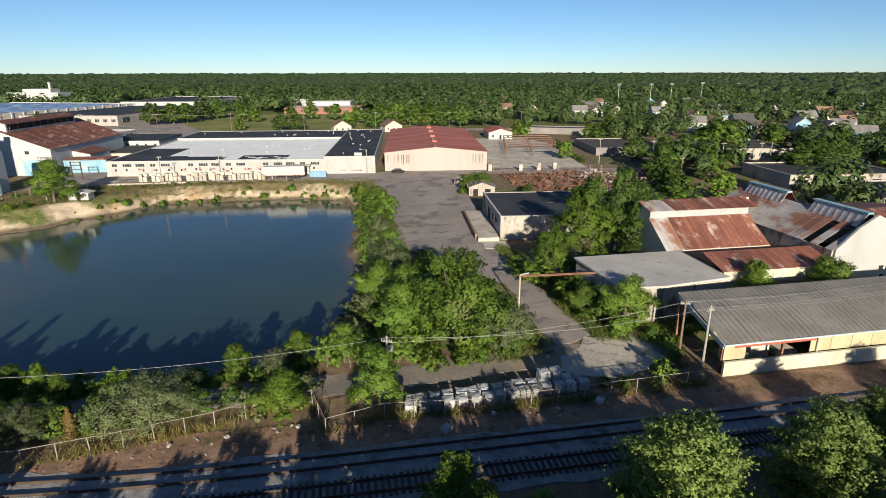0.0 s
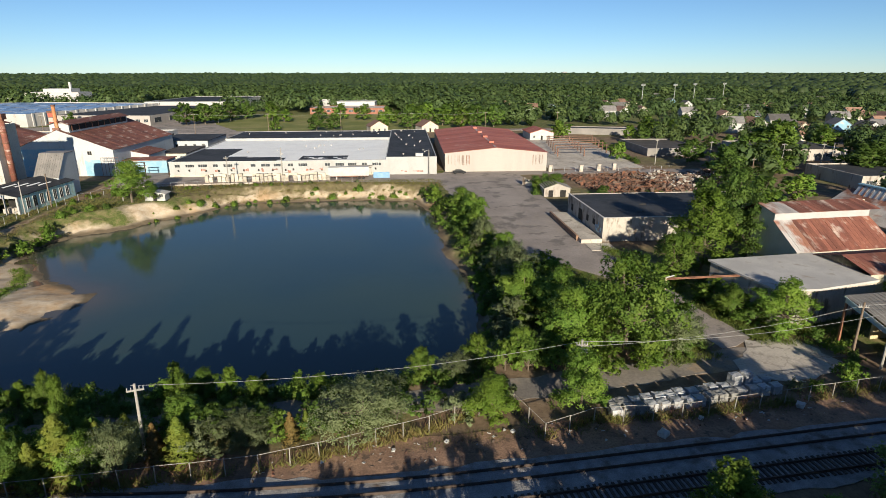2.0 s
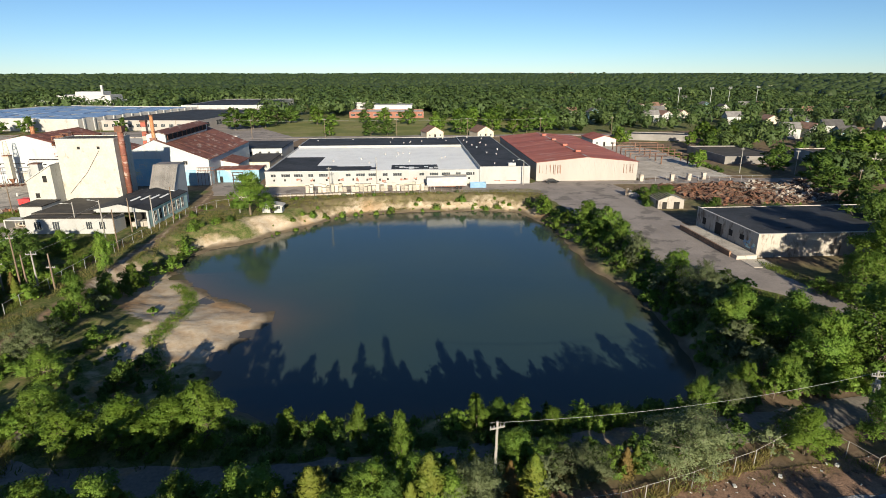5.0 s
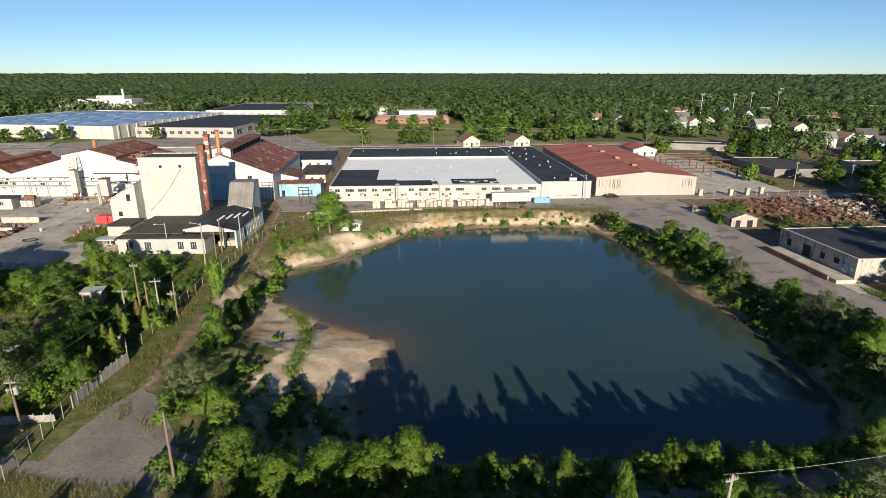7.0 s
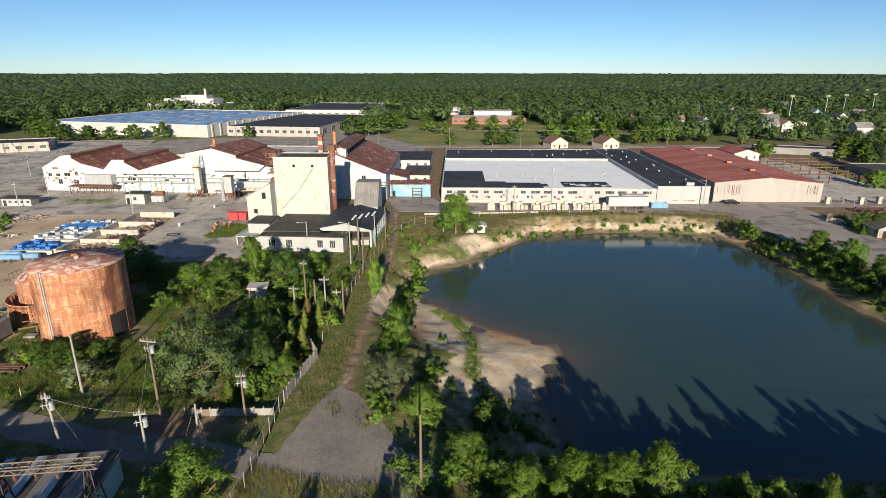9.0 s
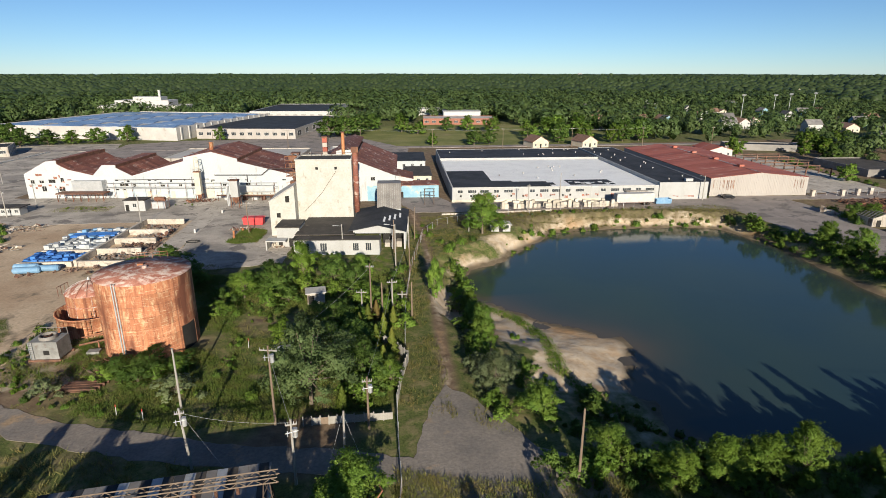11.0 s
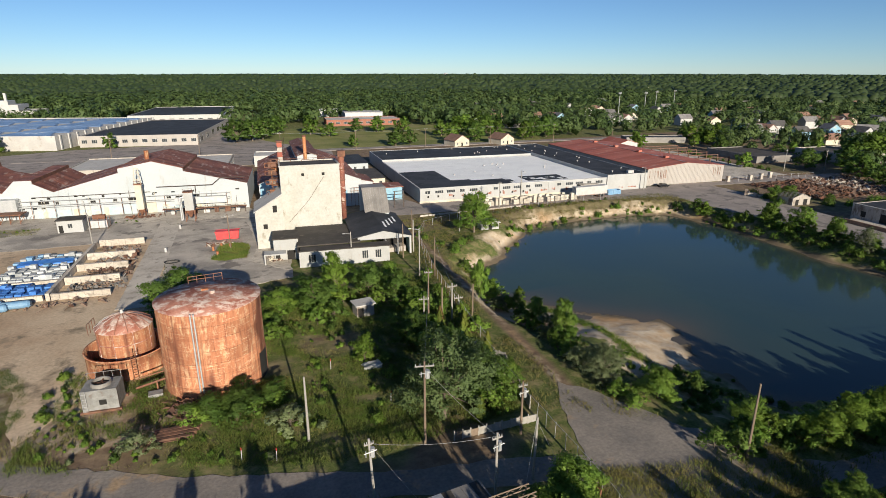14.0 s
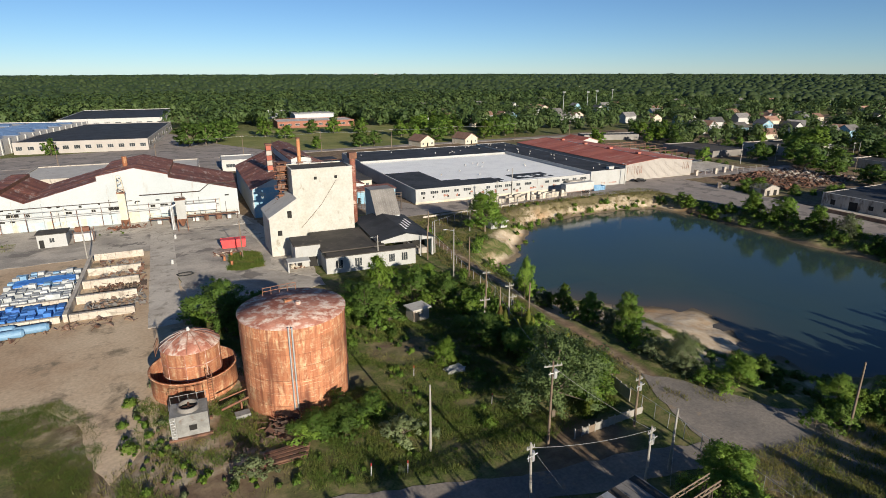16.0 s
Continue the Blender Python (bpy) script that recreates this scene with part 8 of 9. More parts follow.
def far_crowns():
    """Rounded tree crowns breaking through the far woods, each a small lumpy dome."""
    g = np.random.default_rng(23)
    n, seg = 16000, 6
    a, d = np.radians(g.uniform(-56, 86, n)), 780 + 2700 * g.uniform(0, 1, n) ** 1.15
    X, Y, R = -60 + d * np.sin(a), 60 + d * np.cos(a), g.uniform(4.5, 8.5, n) * (1 + (d - 780) / 3200)
    Z = 5.2 + 1.6 * fuzz(X, Y, 19.0, 2.0) + 1.6 * fuzz(X, Y, 90.0, 4.0) + np.clip((d - 1500) / 3400, 0, 1) * 12
    rings = [(1.0, 0.0), (0.95, 0.5), (0.62, 0.92)]
    ang = np.arange(seg) * 2 * np.pi / seg
    V = []
    for r, z in rings:
        wob = g.uniform(0.78, 1.18, (n, seg))
        V.append(np.stack([X[:, None] + R[:, None] * r * wob * np.cos(ang), Y[:, None] + R[:, None] * r * wob * np.sin(ang), Z[:, None] + R[:, None] * z * g.uniform(0.85, 1.12, (n, seg))], -1))
    V.append(np.stack([X, Y, Z + 1.12 * R], -1)[:, None])
    V = np.concatenate(V, 1)
    quads = [(k * seg + i, k * seg + (i + 1) % seg, (k + 1) * seg + (i + 1) % seg, (k + 1) * seg + i) for k in range(2) for i in range(seg)]
    tris = [t for q in quads for t in ((q[0], q[1], q[2]), (q[0], q[2], q[3]))] + [(2 * seg + i, 2 * seg + (i + 1) % seg, 3 * seg) for i in range(seg)]
    F = (np.array(tris)[None] + (np.arange(n) * (3 * seg + 1))[:, None, None]).reshape(-1, 3)
    ob = new("far_crowns", fast_mesh("far_crowns", V.reshape(-1, 3), F, FAR_LEAF))
    ob.data.shade_smooth()
    tagged(ob, "rounded green crowns of far woods, too many to count", "woodland", kind="stuff")


far_crowns()
# individual trees on the lawn, by the car park and among the low works
for row in (("far_broad", 5, 352, 10, 5.5), ("far_dark", 20, 350, 12, 7), ("far_light", 52, 345, 12, 5.5), ("far_dark", 62, 350, 14, 8), ("far_dark", 74, 352, 14, 8), 
            ("far_broad", -185, 396, 9, 4), ("far_dark", -292, 384, 10, 8), ("far_dark", -280, 390, 9, 7), ("far_broad", -268, 392, 8, 6), ("far_dark", -256, 396, 9, 7), ("far_broad", -240, 400, 10, 6), ("far_dark", -304, 398, 12, 9), ("far_dark", -318, 412, 12, 9), ("far_dark", -334, 428, 13, 9), ("far_broad", 134, 186, 16, 10), ("far_dark", 150, 162, 11, 11), ("far_dark", 162, 165, 11, 10), ("far_dark", 104, 170, 10, 7)):
    plant(*row)
for row in (("far_dark", 112, 176, 10, 7), ("far_broad", 118, 165, 9, 6), ("far_dark", 96, 158, 8, 6), ("far_dark", 88, 140, 8, 6), ("far_broad", 100, 134, 7, 5), ("far_dark", 84, 128, 8, 6), ("far_dark", 124, 188, 11, 7), ("far_broad", 92, 286, 9, 6), ("far_light", 88, 282, 7, 4), ("far_dark", 108, 196, 9, 6), ("far_broad", 76, 116, 7, 5), ("far_dark", 66, 116, 9, 6), ("far_broad", 86, 210, 7, 4), ("far_broad", 172, 150, 9, 7), ("far_dark", 190, 190, 11, 8), ("far_broad", 182, 215, 11, 8)):
    plant(*row)
g = random.Random(44)
for i in range(16):
    x, y = g.uniform(-112, 78), g.uniform(405, 455)
    if math.sin(x * 0.06 + 1.0) * math.sin(y * 0.07) + g.uniform(-0.3, 0.3) < -0.1:
        continue
    plant(g.choice(("far_dark", "far_dark", "far_broad")), x, y, g.uniform(8, 13), g.uniform(4.5, 7.5))
for x, y, h, r in ((-118, 398, 14, 9), (-108, 406, 13, 9), (-112, 420, 12, 8), (-96, 430, 13, 8), (-88, 446, 12, 8), (-101, 412, 13, 8), (-34, 346, 10, 6.5), (-24, 349, 9, 5)):
    plant("far_dark", x, y, h, r)
g = random.Random(45)
for i in range(26):
    x, y = g.uniform(58, 150), g.uniform(196, 330)
    if (88 < x < 140 and 200 < y < 330) or x < 92 and y < 290:
        x = x + 60
    plant(g.choice(("far_dark", "far_broad", "far_light")), x, y, g.uniform(5, 10), g.uniform(3, 5.5))
for x, y, h, r in ((30, 372, 12, 7), (44, 366, 11, 7), (12, 385, 11, 7), (28, 392, 12, 8), (-4, 418, 11, 7), (-20, 428, 11, 7), (50, 392, 12, 8), (40, 410, 12, 8), (-58, 352, 7, 4)):
    plant("far_broad", x, y, h, r)

# ---- poles, cables and fences ----
def pole(x, y, h, wood, arm=0.0, gear=False, lamp=False, lean=0.0, label=""):
    b = thing("utility_pole", label or "weathered wooden utility pole", "utility pole", x, y, 0, random.uniform(-20, 20), "utility poles")
    part("shaft", rods([((0, 0, -0.3), (lean, 0, h), 0.17, 0.11)], 8), wood, b)
    if arm:
        part("crossarm", boxes((lean - arm, -0.06, h - 0.7, lean + arm, 0.06, h - 0.55)), GREY_POLE, b)
        for s in (-0.9, -0.45, 0.45, 0.9):
            part("insulator", rods([((lean + s * arm, 0, h - 0.55), (lean + s * arm, 0, h - 0.3), 0.045, 0.03)]), STEEL, b)
    if gear:
        part("transformer", rods([((lean + 0.35, 0.1, h - 2.2), (lean + 0.35, 0.1, h - 1.2), 0.26)], 10), STEEL, b, "grey transformer can")
        part("switchgear", rods([((lean - 0.6, -0.2, h - 1.5), (lean + 0.7, -0.25, h - 1.3), 0.05), ((lean - 0.4, -0.2, h - 1.9), (lean - 0.4, -0.2, h - 1.2), 0.05), ((lean + 0.1, -0.3, h - 1.9), (lean + 0.1, -0.3, h - 1.0), 0.05)]), STEEL, b)
    if lamp:
        part("lamp_arm", rods([((lean, 0, h - 0.4), (lean - 1.8, -0.3, h), 0.05)]), STEEL, b)
        part("lamp_head", boxes((lean - 2.3, -0.42, h - 0.08, lean - 1.7, -0.18, h + 0.08)), STEEL, b)
    return b


for row in ((-38.8, 50.3, 7.6, GREY_POLE, 0.7, False, False, 0.15), (3.6, 54.0, 6.2, GREY_POLE, 0.6, True), (40.1, 52.4, 7.6, GREY_POLE, 0.6), (38.7, 55.0, 7.4, POLE, 0.6), (-129.8, 75.8, 7.8, GREY_POLE, 0.5, True, False, -0.4), (-118.4, 71.4, 8.0, GREY_POLE, 0.6, True),
            (-134.0, 88.6, 8.6, GREY_POLE), (-121.6, 82.6, 10.9, POLE, 1.1, True), (-110.3, 79.8, 7.2, POLE, 0.6, True), (-113.3, 72.4, 7.7, GREY_POLE, 0, False, False, 0.2), (-89.3, 65.6, 9.6, POLE)):
    pole(*row)
for row in ((-109.6, 112.9, 5.4, GREY_POLE, 0.9), (-107.9, 115.0, 9.3, POLE, 0.7), (-106.0, 113.4, 6.2, POLE), (-104.2, 113.2, 6.8, GREY_POLE, 0.9), (-102.3, 114.6, 3.8, GREY_POLE, 0.8), (-100.9, 111.7, 6.6, POLE), (-98.5, 134.5, 8.8, POLE), (-101.3, 136.2, 10.6, GREY_POLE, 0, False, True),
            (-96.5, 152.5, 8.0, GREY_POLE), (-94.0, 160.0, 8.5, POLE), (-78.5, 164.5, 6.0, GREY_POLE), (-112.5, 149.8, 7.5, GREY_POLE, 0, False, True), (-100.4, 149.0, 8.2, POLE), (-137.0, 172.0, 9.0, POLE, 1.4), (-168.0, 186.0, 9.0, GREY_POLE), (-40, 196.0, 9.5, GREY_POLE)):
    pole(*row)
for row in ((-55, 184.5, 8.5, GREY_POLE, 0.7), (8.0, 188.4, 8.5, GREY_POLE, 0, False, True), (94, 196, 9.5, GREY_POLE, 0.8), (112, 190, 9, GREY_POLE, 0.8), (130, 176, 9.5, GREY_POLE, 0.9), (140, 170, 10, GREY_POLE, 0.9), (143, 169, 10, GREY_POLE), (98, 150, 9, POLE, 0.8), (-60, 338, 11, POLE, 1.1), (-20, 334, 11, POLE, 1.1), (20, 330, 11, POLE, 1.1), (62, 326, 11, POLE, 1.1), (104, 322, 11, POLE, 1.1), (-100, 342, 11, POLE, 1.1), (-140, 346, 11, POLE, 1.1), (-180, 350, 11, POLE, 1.1)):
    pole(*row)

wire("power_cable", (-39.2, 50.8, 7.2), (3.6, 54.0, 6.0), 1.0)
wire("power_cable", (3.6, 54.0, 6.0), (40.1, 52.4, 7.2), 1.1)
wire("power_cable", (3.6, 54.0, 5.4), (38.7, 55.0, 7.0), 0.9)
wire("power_cable", (40.1, 52.4, 7.2), (92, 54, 9.4), 1.0)
wire("power_cable", (40.1, 52.4, 6.9), (92, 56, 8.4), 1.2)
wire("power_cable", (38.7, 55.0, 7.0), (92, 58, 8.8), 1.3)
wire("power_cable", (-118.4, 71.4, 7.6), (-130.1, 75.8, 7.2), 0.5)
wire("power_cable", (-121.6, 82.6, 10.2), (-118.4, 71.4, 7.6), 0.4)
wire("power_cable", (-121.6, 82.6, 10.2), (-107.9, 115.0, 8.7), 0.9)
wire("power_cable", (-110.3, 79.8, 6.9), (-104.2, 113.2, 6.3), 0.9)
wire("power_cable", (-107.9, 115, 8.8), (-101.3, 136.2, 9.8), 0.5)
wire("power_cable", (-104.2, 113.2, 6.4), (-98.5, 134.5, 8.4), 0.6)
wire("guy_wire", (-113.2, 72.4, 7.4), (-115.6, 70.4, 0.1), 0.05, "taut thin stay wire of a pale pole")
wire("guy_wire", (-113.2, 72.4, 7.4), (-110.4, 69.6, 0.1), 0.05, "taut thin stay wire of a pale pole")
wire("guy_wire", (-130.1, 75.8, 7.2), (-125.6, 74.2, 0.1), 0.1, "taut thin stay wire of a pale pole")
for i in range(6):
    wire("street_cable", (-180 + i * 40, 350 - i * 4, 10.6), (-140 + i * 40, 346 - i * 4, 10.6), 0.9, "far overhead cable along the street", 0.03)


def chain_fence(label, points, h, spacing=3.0, top=STEEL):
    """A chain-link fence: posts, a top rail, and wires woven between them."""
    b = thing("chain_link_fence", label, "fence", kind="structure")
    for (ax, ay), (bx, by) in zip(points, points[1:]):
        n = max(1, round(math.hypot(bx - ax, by - ay) / spacing))
        for i in range(n):
            x0, y0, x1, y1 = ax + (bx - ax) * i / n, ay + (by - ay) * i / n, ax + (bx - ax) * (i + 1) / n, ay + (by - ay) * (i + 1) / n
            z = float(ground_height(np.array([x0]), np.array([y0]))[0])
            hh = h + random.uniform(-0.06, 0.06)
            part("post", rods([((x0, y0, z - 0.2), (x0 + random.uniform(-0.08, 0.08), y0, z + hh), 0.05)]), top, b)
            part("top_rail", rods([((x0, y0, z + hh - 0.05), (x1, y1, z + h - 0.05), 0.03)], 4), top, b)
            L = math.hypot(x1 - x0, y1 - y0)
            bm = bmesh.new()
            k = 9
            for j in range(k):
                for s in (0, 1):
                    p, q = j / k, min(1.0, (j + 3) / k)
                    za, zb = (z + 0.05, z + h - 0.08) if s == 0 else (z + h - 0.08, z + 0.05)
                    rod(bm, (x0 + (x1 - x0) * p, y0 + (y1 - y0) * p, za), (x0 + (x1 - x0) * q, y0 + (y1 - y0) * q, zb), 0.0035, None, 3)
            part("mesh", bm, DARK_RUST, b)


chain_fence("low pale chain-link fence above the tracks", [(-66, 47.5), (-48, 46.6), (-28.6, 46.6), (-21, 47.9), (-13.4, 49.6), (-8, 51.6), (-4.3, 51.8), (-2.9, 46.6), (2.7, 48.2), (11.6, 47.3), (29.4, 48.0), (38.4, 48.4)], 1.9, 2.9, GREY_POLE)
chain_fence("tall chain-link fence beside the dirt track", [(-108.5, 62), (-107.6, 68), (-107.0, 77.5), (-106.5, 84)], 2.2, 2.6)
chain_fence("tall chain-link fence along the lane", [(-103.4, 101), (-101.5, 116), (-98.0, 136), (-94.6, 150), (-91.6, 162), (-86, 172), (-70, 178.5), (-45, 182.5), (-14, 181)], 2.0, 3.4)
chain_fence("old chain-link fence along the yard edge", [(51, 187), (70, 185), (92, 181.5)], 1.8, 3.6)


def board_fence(label, points, h):
    b = thing("board_fence", label, "fence", kind="structure")
    for (ax, ay), (bx, by) in zip(points, points[1:]):
        L = math.hypot(bx - ax, by - ay)
        n = max(1, round(L / 1.1))
        rz = math.degrees(math.atan2(by - ay, bx - ax))
        for i in range(n):
            k = i / n
            o = part("panel", boxes((0.04, -0.04, 0.1, L / n - 0.04, 0.04, h + random.uniform(-0.1, 0.1))), POLE if random.random() < 0.15 else GREY_POLE, b)
            o.matrix_local = pose(ax + (bx - ax) * k, ay + (by - ay) * k, 0, random.uniform(-3, 3), 0, rz)
            o = part("post", boxes((-0.07, -0.07, 0, 0.07, 0.07, h + 0.2)), GREY_POLE, b)
            o.matrix_local = pose(ax + (bx - ax) * k, ay + (by - ay) * k, 0, 0, 0, rz)


board_fence("pale grey panel fence leaning beside the lane", [(-106.4, 84), (-105.2, 90), (-103.6, 95.5), (-105.6, 100.6), (-108.4, 102.2)], 1.7)
board_fence("pale panel fence across the enclosure", [(-118.2, 81.8), (-112, 81.4), (-107.2, 81.2)], 1.15)


# ---- stacked bales, scrap and stores ----
def lumpy_box(w, d, h, seed, amount=0.06):
    g = random.Random(seed)
    bm = boxes((-w / 2, -d / 2, 0, w / 2, d / 2, h))
    bmesh.ops.subdivide_edges(bm, edges=bm.edges[:], cuts=2, use_grid_fill=True)
    for v in bm.verts:
        if v.co.z > 0.01:
            v.co += Vector((g.uniform(-1, 1), g.uniform(-1, 1), g.uniform(-1, 1))) * amount
    return bm


bales = []
for k in range(4):
    bales.append(lumpy_box(1.1, 1.0, 1.0, k, 0.06))
bale_meshes = []
for k, bm in enumerate(bales):
    me = bpy.data.meshes.new("bale")
    bm.to_mesh(me)
    bm.free()
    me.materials.append(WRAP if k < 3 else DULL_GREY)
    bale_meshes.append(me)
g = random.Random(8)
for i in range(15):
    for j in range(2):
        x, y = 5.5 + i * 1.34 + g.uniform(-0.15, 0.15), 48.9 + 0.10 * i + j * 1.35 + g.uniform(-0.15, 0.15)
        for lvl in range(1 + (g.random() < (0.22 if i > 8 else 0.03))):
            ob = new("bale", bale_meshes[g.randrange(4)])
            ob.matrix_world = pose(x + lvl * g.uniform(-0.1, 0.1), y, lvl * 1.01, 0, 0, g.uniform(-9, 9))
            tagged(ob, "grey plastic-wrapped bale stacked by the railway fence", "bale", "wrapped bales")
for x, y, s in ((8.4, 45.2, 1.0), (24.8, 47.1, 0.8), (13.5, 47.0, 0.5), (-12, 47.8, 0.4), (-17, 47.4, 0.35), (-5.5, 48.2, 0.4)):
    ob = part("litter_bag", lumpy_box(s, s * 0.8, s * 0.5, int(x * 10), 0.12 * s), TRIM)
    ob.matrix_world = pose(x, y, 0.12, 0, 0, g.uniform(0, 90))
    tagged(ob, "torn white plastic bag on the cinders", "litter", "track litter")


def pallet_stacks():
    g = random.Random(14)
    meshes = []
    for k in range(4):
        bm = bmesh.new()
        h = (1.8, 2.25, 1.5, 2.4)[k]
        n = int(h / 0.15)
        left = [p for i in range(n) for p in ((-0.55, i * 0.15), (-0.55, i * 0.15 + 0.1), (-0.47, i * 0.15 + 0.1), (-0.47, i * 0.15 + 0.15))]
        prism(bm, left + [(-x, z) for x, z in left[::-1]], -0.5, 0.5)
        me = bpy.data.meshes.new("slatted_crate")
        bm.to_mesh(me)
        bm.free()
        me.materials.append(CRATE)
        meshes.append(me)
    for i in range(30):
        for j in range(2):
            if g.random() < 0.1:
                continue
            u = i * 1.28
            ob = new("slatted_crate", meshes[g.randrange(4)])
            ob.matrix_world = pose(-62 + u + g.uniform(-0.1, 0.1), 188.3 - u * 0.075 + j * 1.25 + g.uniform(-0.15, 0.15), 0.05, 0, 0, SITE + g.uniform(-8, 8))
            tagged(ob, "tall grey-brown slatted timber crate beside the warehouse", "crate", "slatted crates")


pallet_stacks()


def trailer():
    b = thing("semi_trailer", "white box semi-trailer parked on the warehouse apron", "trailer", -24.8, 185.2, 0.05, -3)
    bm = boxes((0, 0, 1.15, 12.8, 2.5, 3.95))
    bmesh.ops.bevel(bm, geom=bm.edges[:], offset=0.06, segments=2)
    part("box", bm, TRIM, b, "plain white box body")
    part("chassis", boxes((0.5, 0.4, 0.85, 12.4, 2.1, 1.15)), DARK_RUST, b)
    for x in (9.6, 10.9):
        for y in (0.1, 1.9):
            part("wheel", rods([((x, y, 0.5), (x, y + 0.5, 0.5), 0.5)], 16), TYRE, b)
    part("landing_leg", boxes((2.4, 0.4, 0, 2.6, 0.6, 0.9), (2.4, 1.9, 0, 2.6, 2.1, 0.9)), STEEL, b)


trailer()
sk = thing("skip", "dark blue steel skip beside the trailer", "skip", -10.6, 185.6, 0.05, -5)
part("body", boxes((0, 0, 0.15, 5.2, 0.12, 1.7), (0, 2.2, 0.15, 5.2, 2.32, 1.7), (0, 0.12, 0.15, 0.12, 2.2, 1.7), (5.08, 0.12, 0.15, 5.2, 2.2, 1.7), (0.12, 0.12, 0.15, 5.08, 2.2, 0.3)), PALE_BLUE, sk)
for i in range(6):
    part("rib", boxes((0.3 + i * 0.9, -0.08, 0.2, 0.42 + i * 0.9, 0, 1.65)), PALE_BLUE, sk)


def car(x, y, rz, paint, label):
    b = thing("car", label, "car", x, y, 0.05, rz)
    body = [(-2.2, 0.35), (2.2, 0.35), (2.25, 0.75), (1.3, 0.95), (0.7, 1.42), (-0.9, 1.45), (-1.7, 1.0), (-2.25, 0.9)]
    bm = prism(bmesh.new(), body, -0.88, 0.88)
    bmesh.ops.bevel(bm, geom=bm.edges[:], offset=0.08, segments=2)
    part("body", bm, paint, b)
    part("windscreen", prism(bmesh.new(), [(1.22, 0.98), (0.7, 1.38), (0.72, 1.40), (1.28, 0.98)], -0.7, 0.7), GLASS, b)
    part("side_glass", boxes((-1.2, -0.9, 1.0, 0.8, -0.86, 1.32)), GLASS, b)
    for cx in (-1.35, 1.35):
        for s in (-0.9, 0.72):
            w = part("wheel", rods([((cx, s, 0.33), (cx, s + 0.18, 0.33), 0.33)], 14), TYRE, b)
    for s in (-0.65, 0.45):
        part("headlight", boxes((2.18, s, 0.62, 2.28, s + 0.25, 0.75)), TRIM, b)


car(18.5, 189.6, -6, CAR_PAINT, "dark saloon car parked before the red-roofed warehouse")


def bins():
    b = thing("bunker_walls", "row of low concrete block storage bays in the yard", "storage bays", -186.0, 0, 0, 0)
    rows = (132.2, 140.6, 149.2, 157.4, 168.6)
    b.matrix_world = Matrix.Rotation(radians(-6.2), 4, "Z")
    for i, v in enumerate(rows):
        for k in range(7):
            o = part("block", boxes((0, -0.35, 0, 1.42, 0.35, 1.55 if i else 1.25)), CONCRETE, b)
            o.matrix_local = pose(-186 + k * 1.45, v - 0.02 * k, 0.08, 0, 0, random.uniform(-1, 1))
    for k in range(25):
        o = part("block", boxes((-0.35, 0, 0, 0.35, 1.42, 1.45)), CONCRETE, b)
        o.matrix_local = pose(-186.6, 132 + k * 1.46, 0.08, 0, 0, random.uniform(-1, 1))
    for k in range(8):
        o = part("block", boxes((0, -0.35, 0, 1.42, 0.35, 1.1)), CONCRETE, b)
        o.matrix_local = pose(-199 + k * 1.45, 132.4, 0.08, 0, 0, random.uniform(-1, 1))
        o = part("block", boxes((0, -0.35, 0, 1.42, 0.35, 1.1)), CONCRETE, b)
        o.matrix_local = pose(-199 + k * 1.45, 141.4, 0.08, 0, 0, random.uniform(-1, 1))


bins()
SITE_M = Matrix.Rotation(radians(-6.2), 4, "Z")


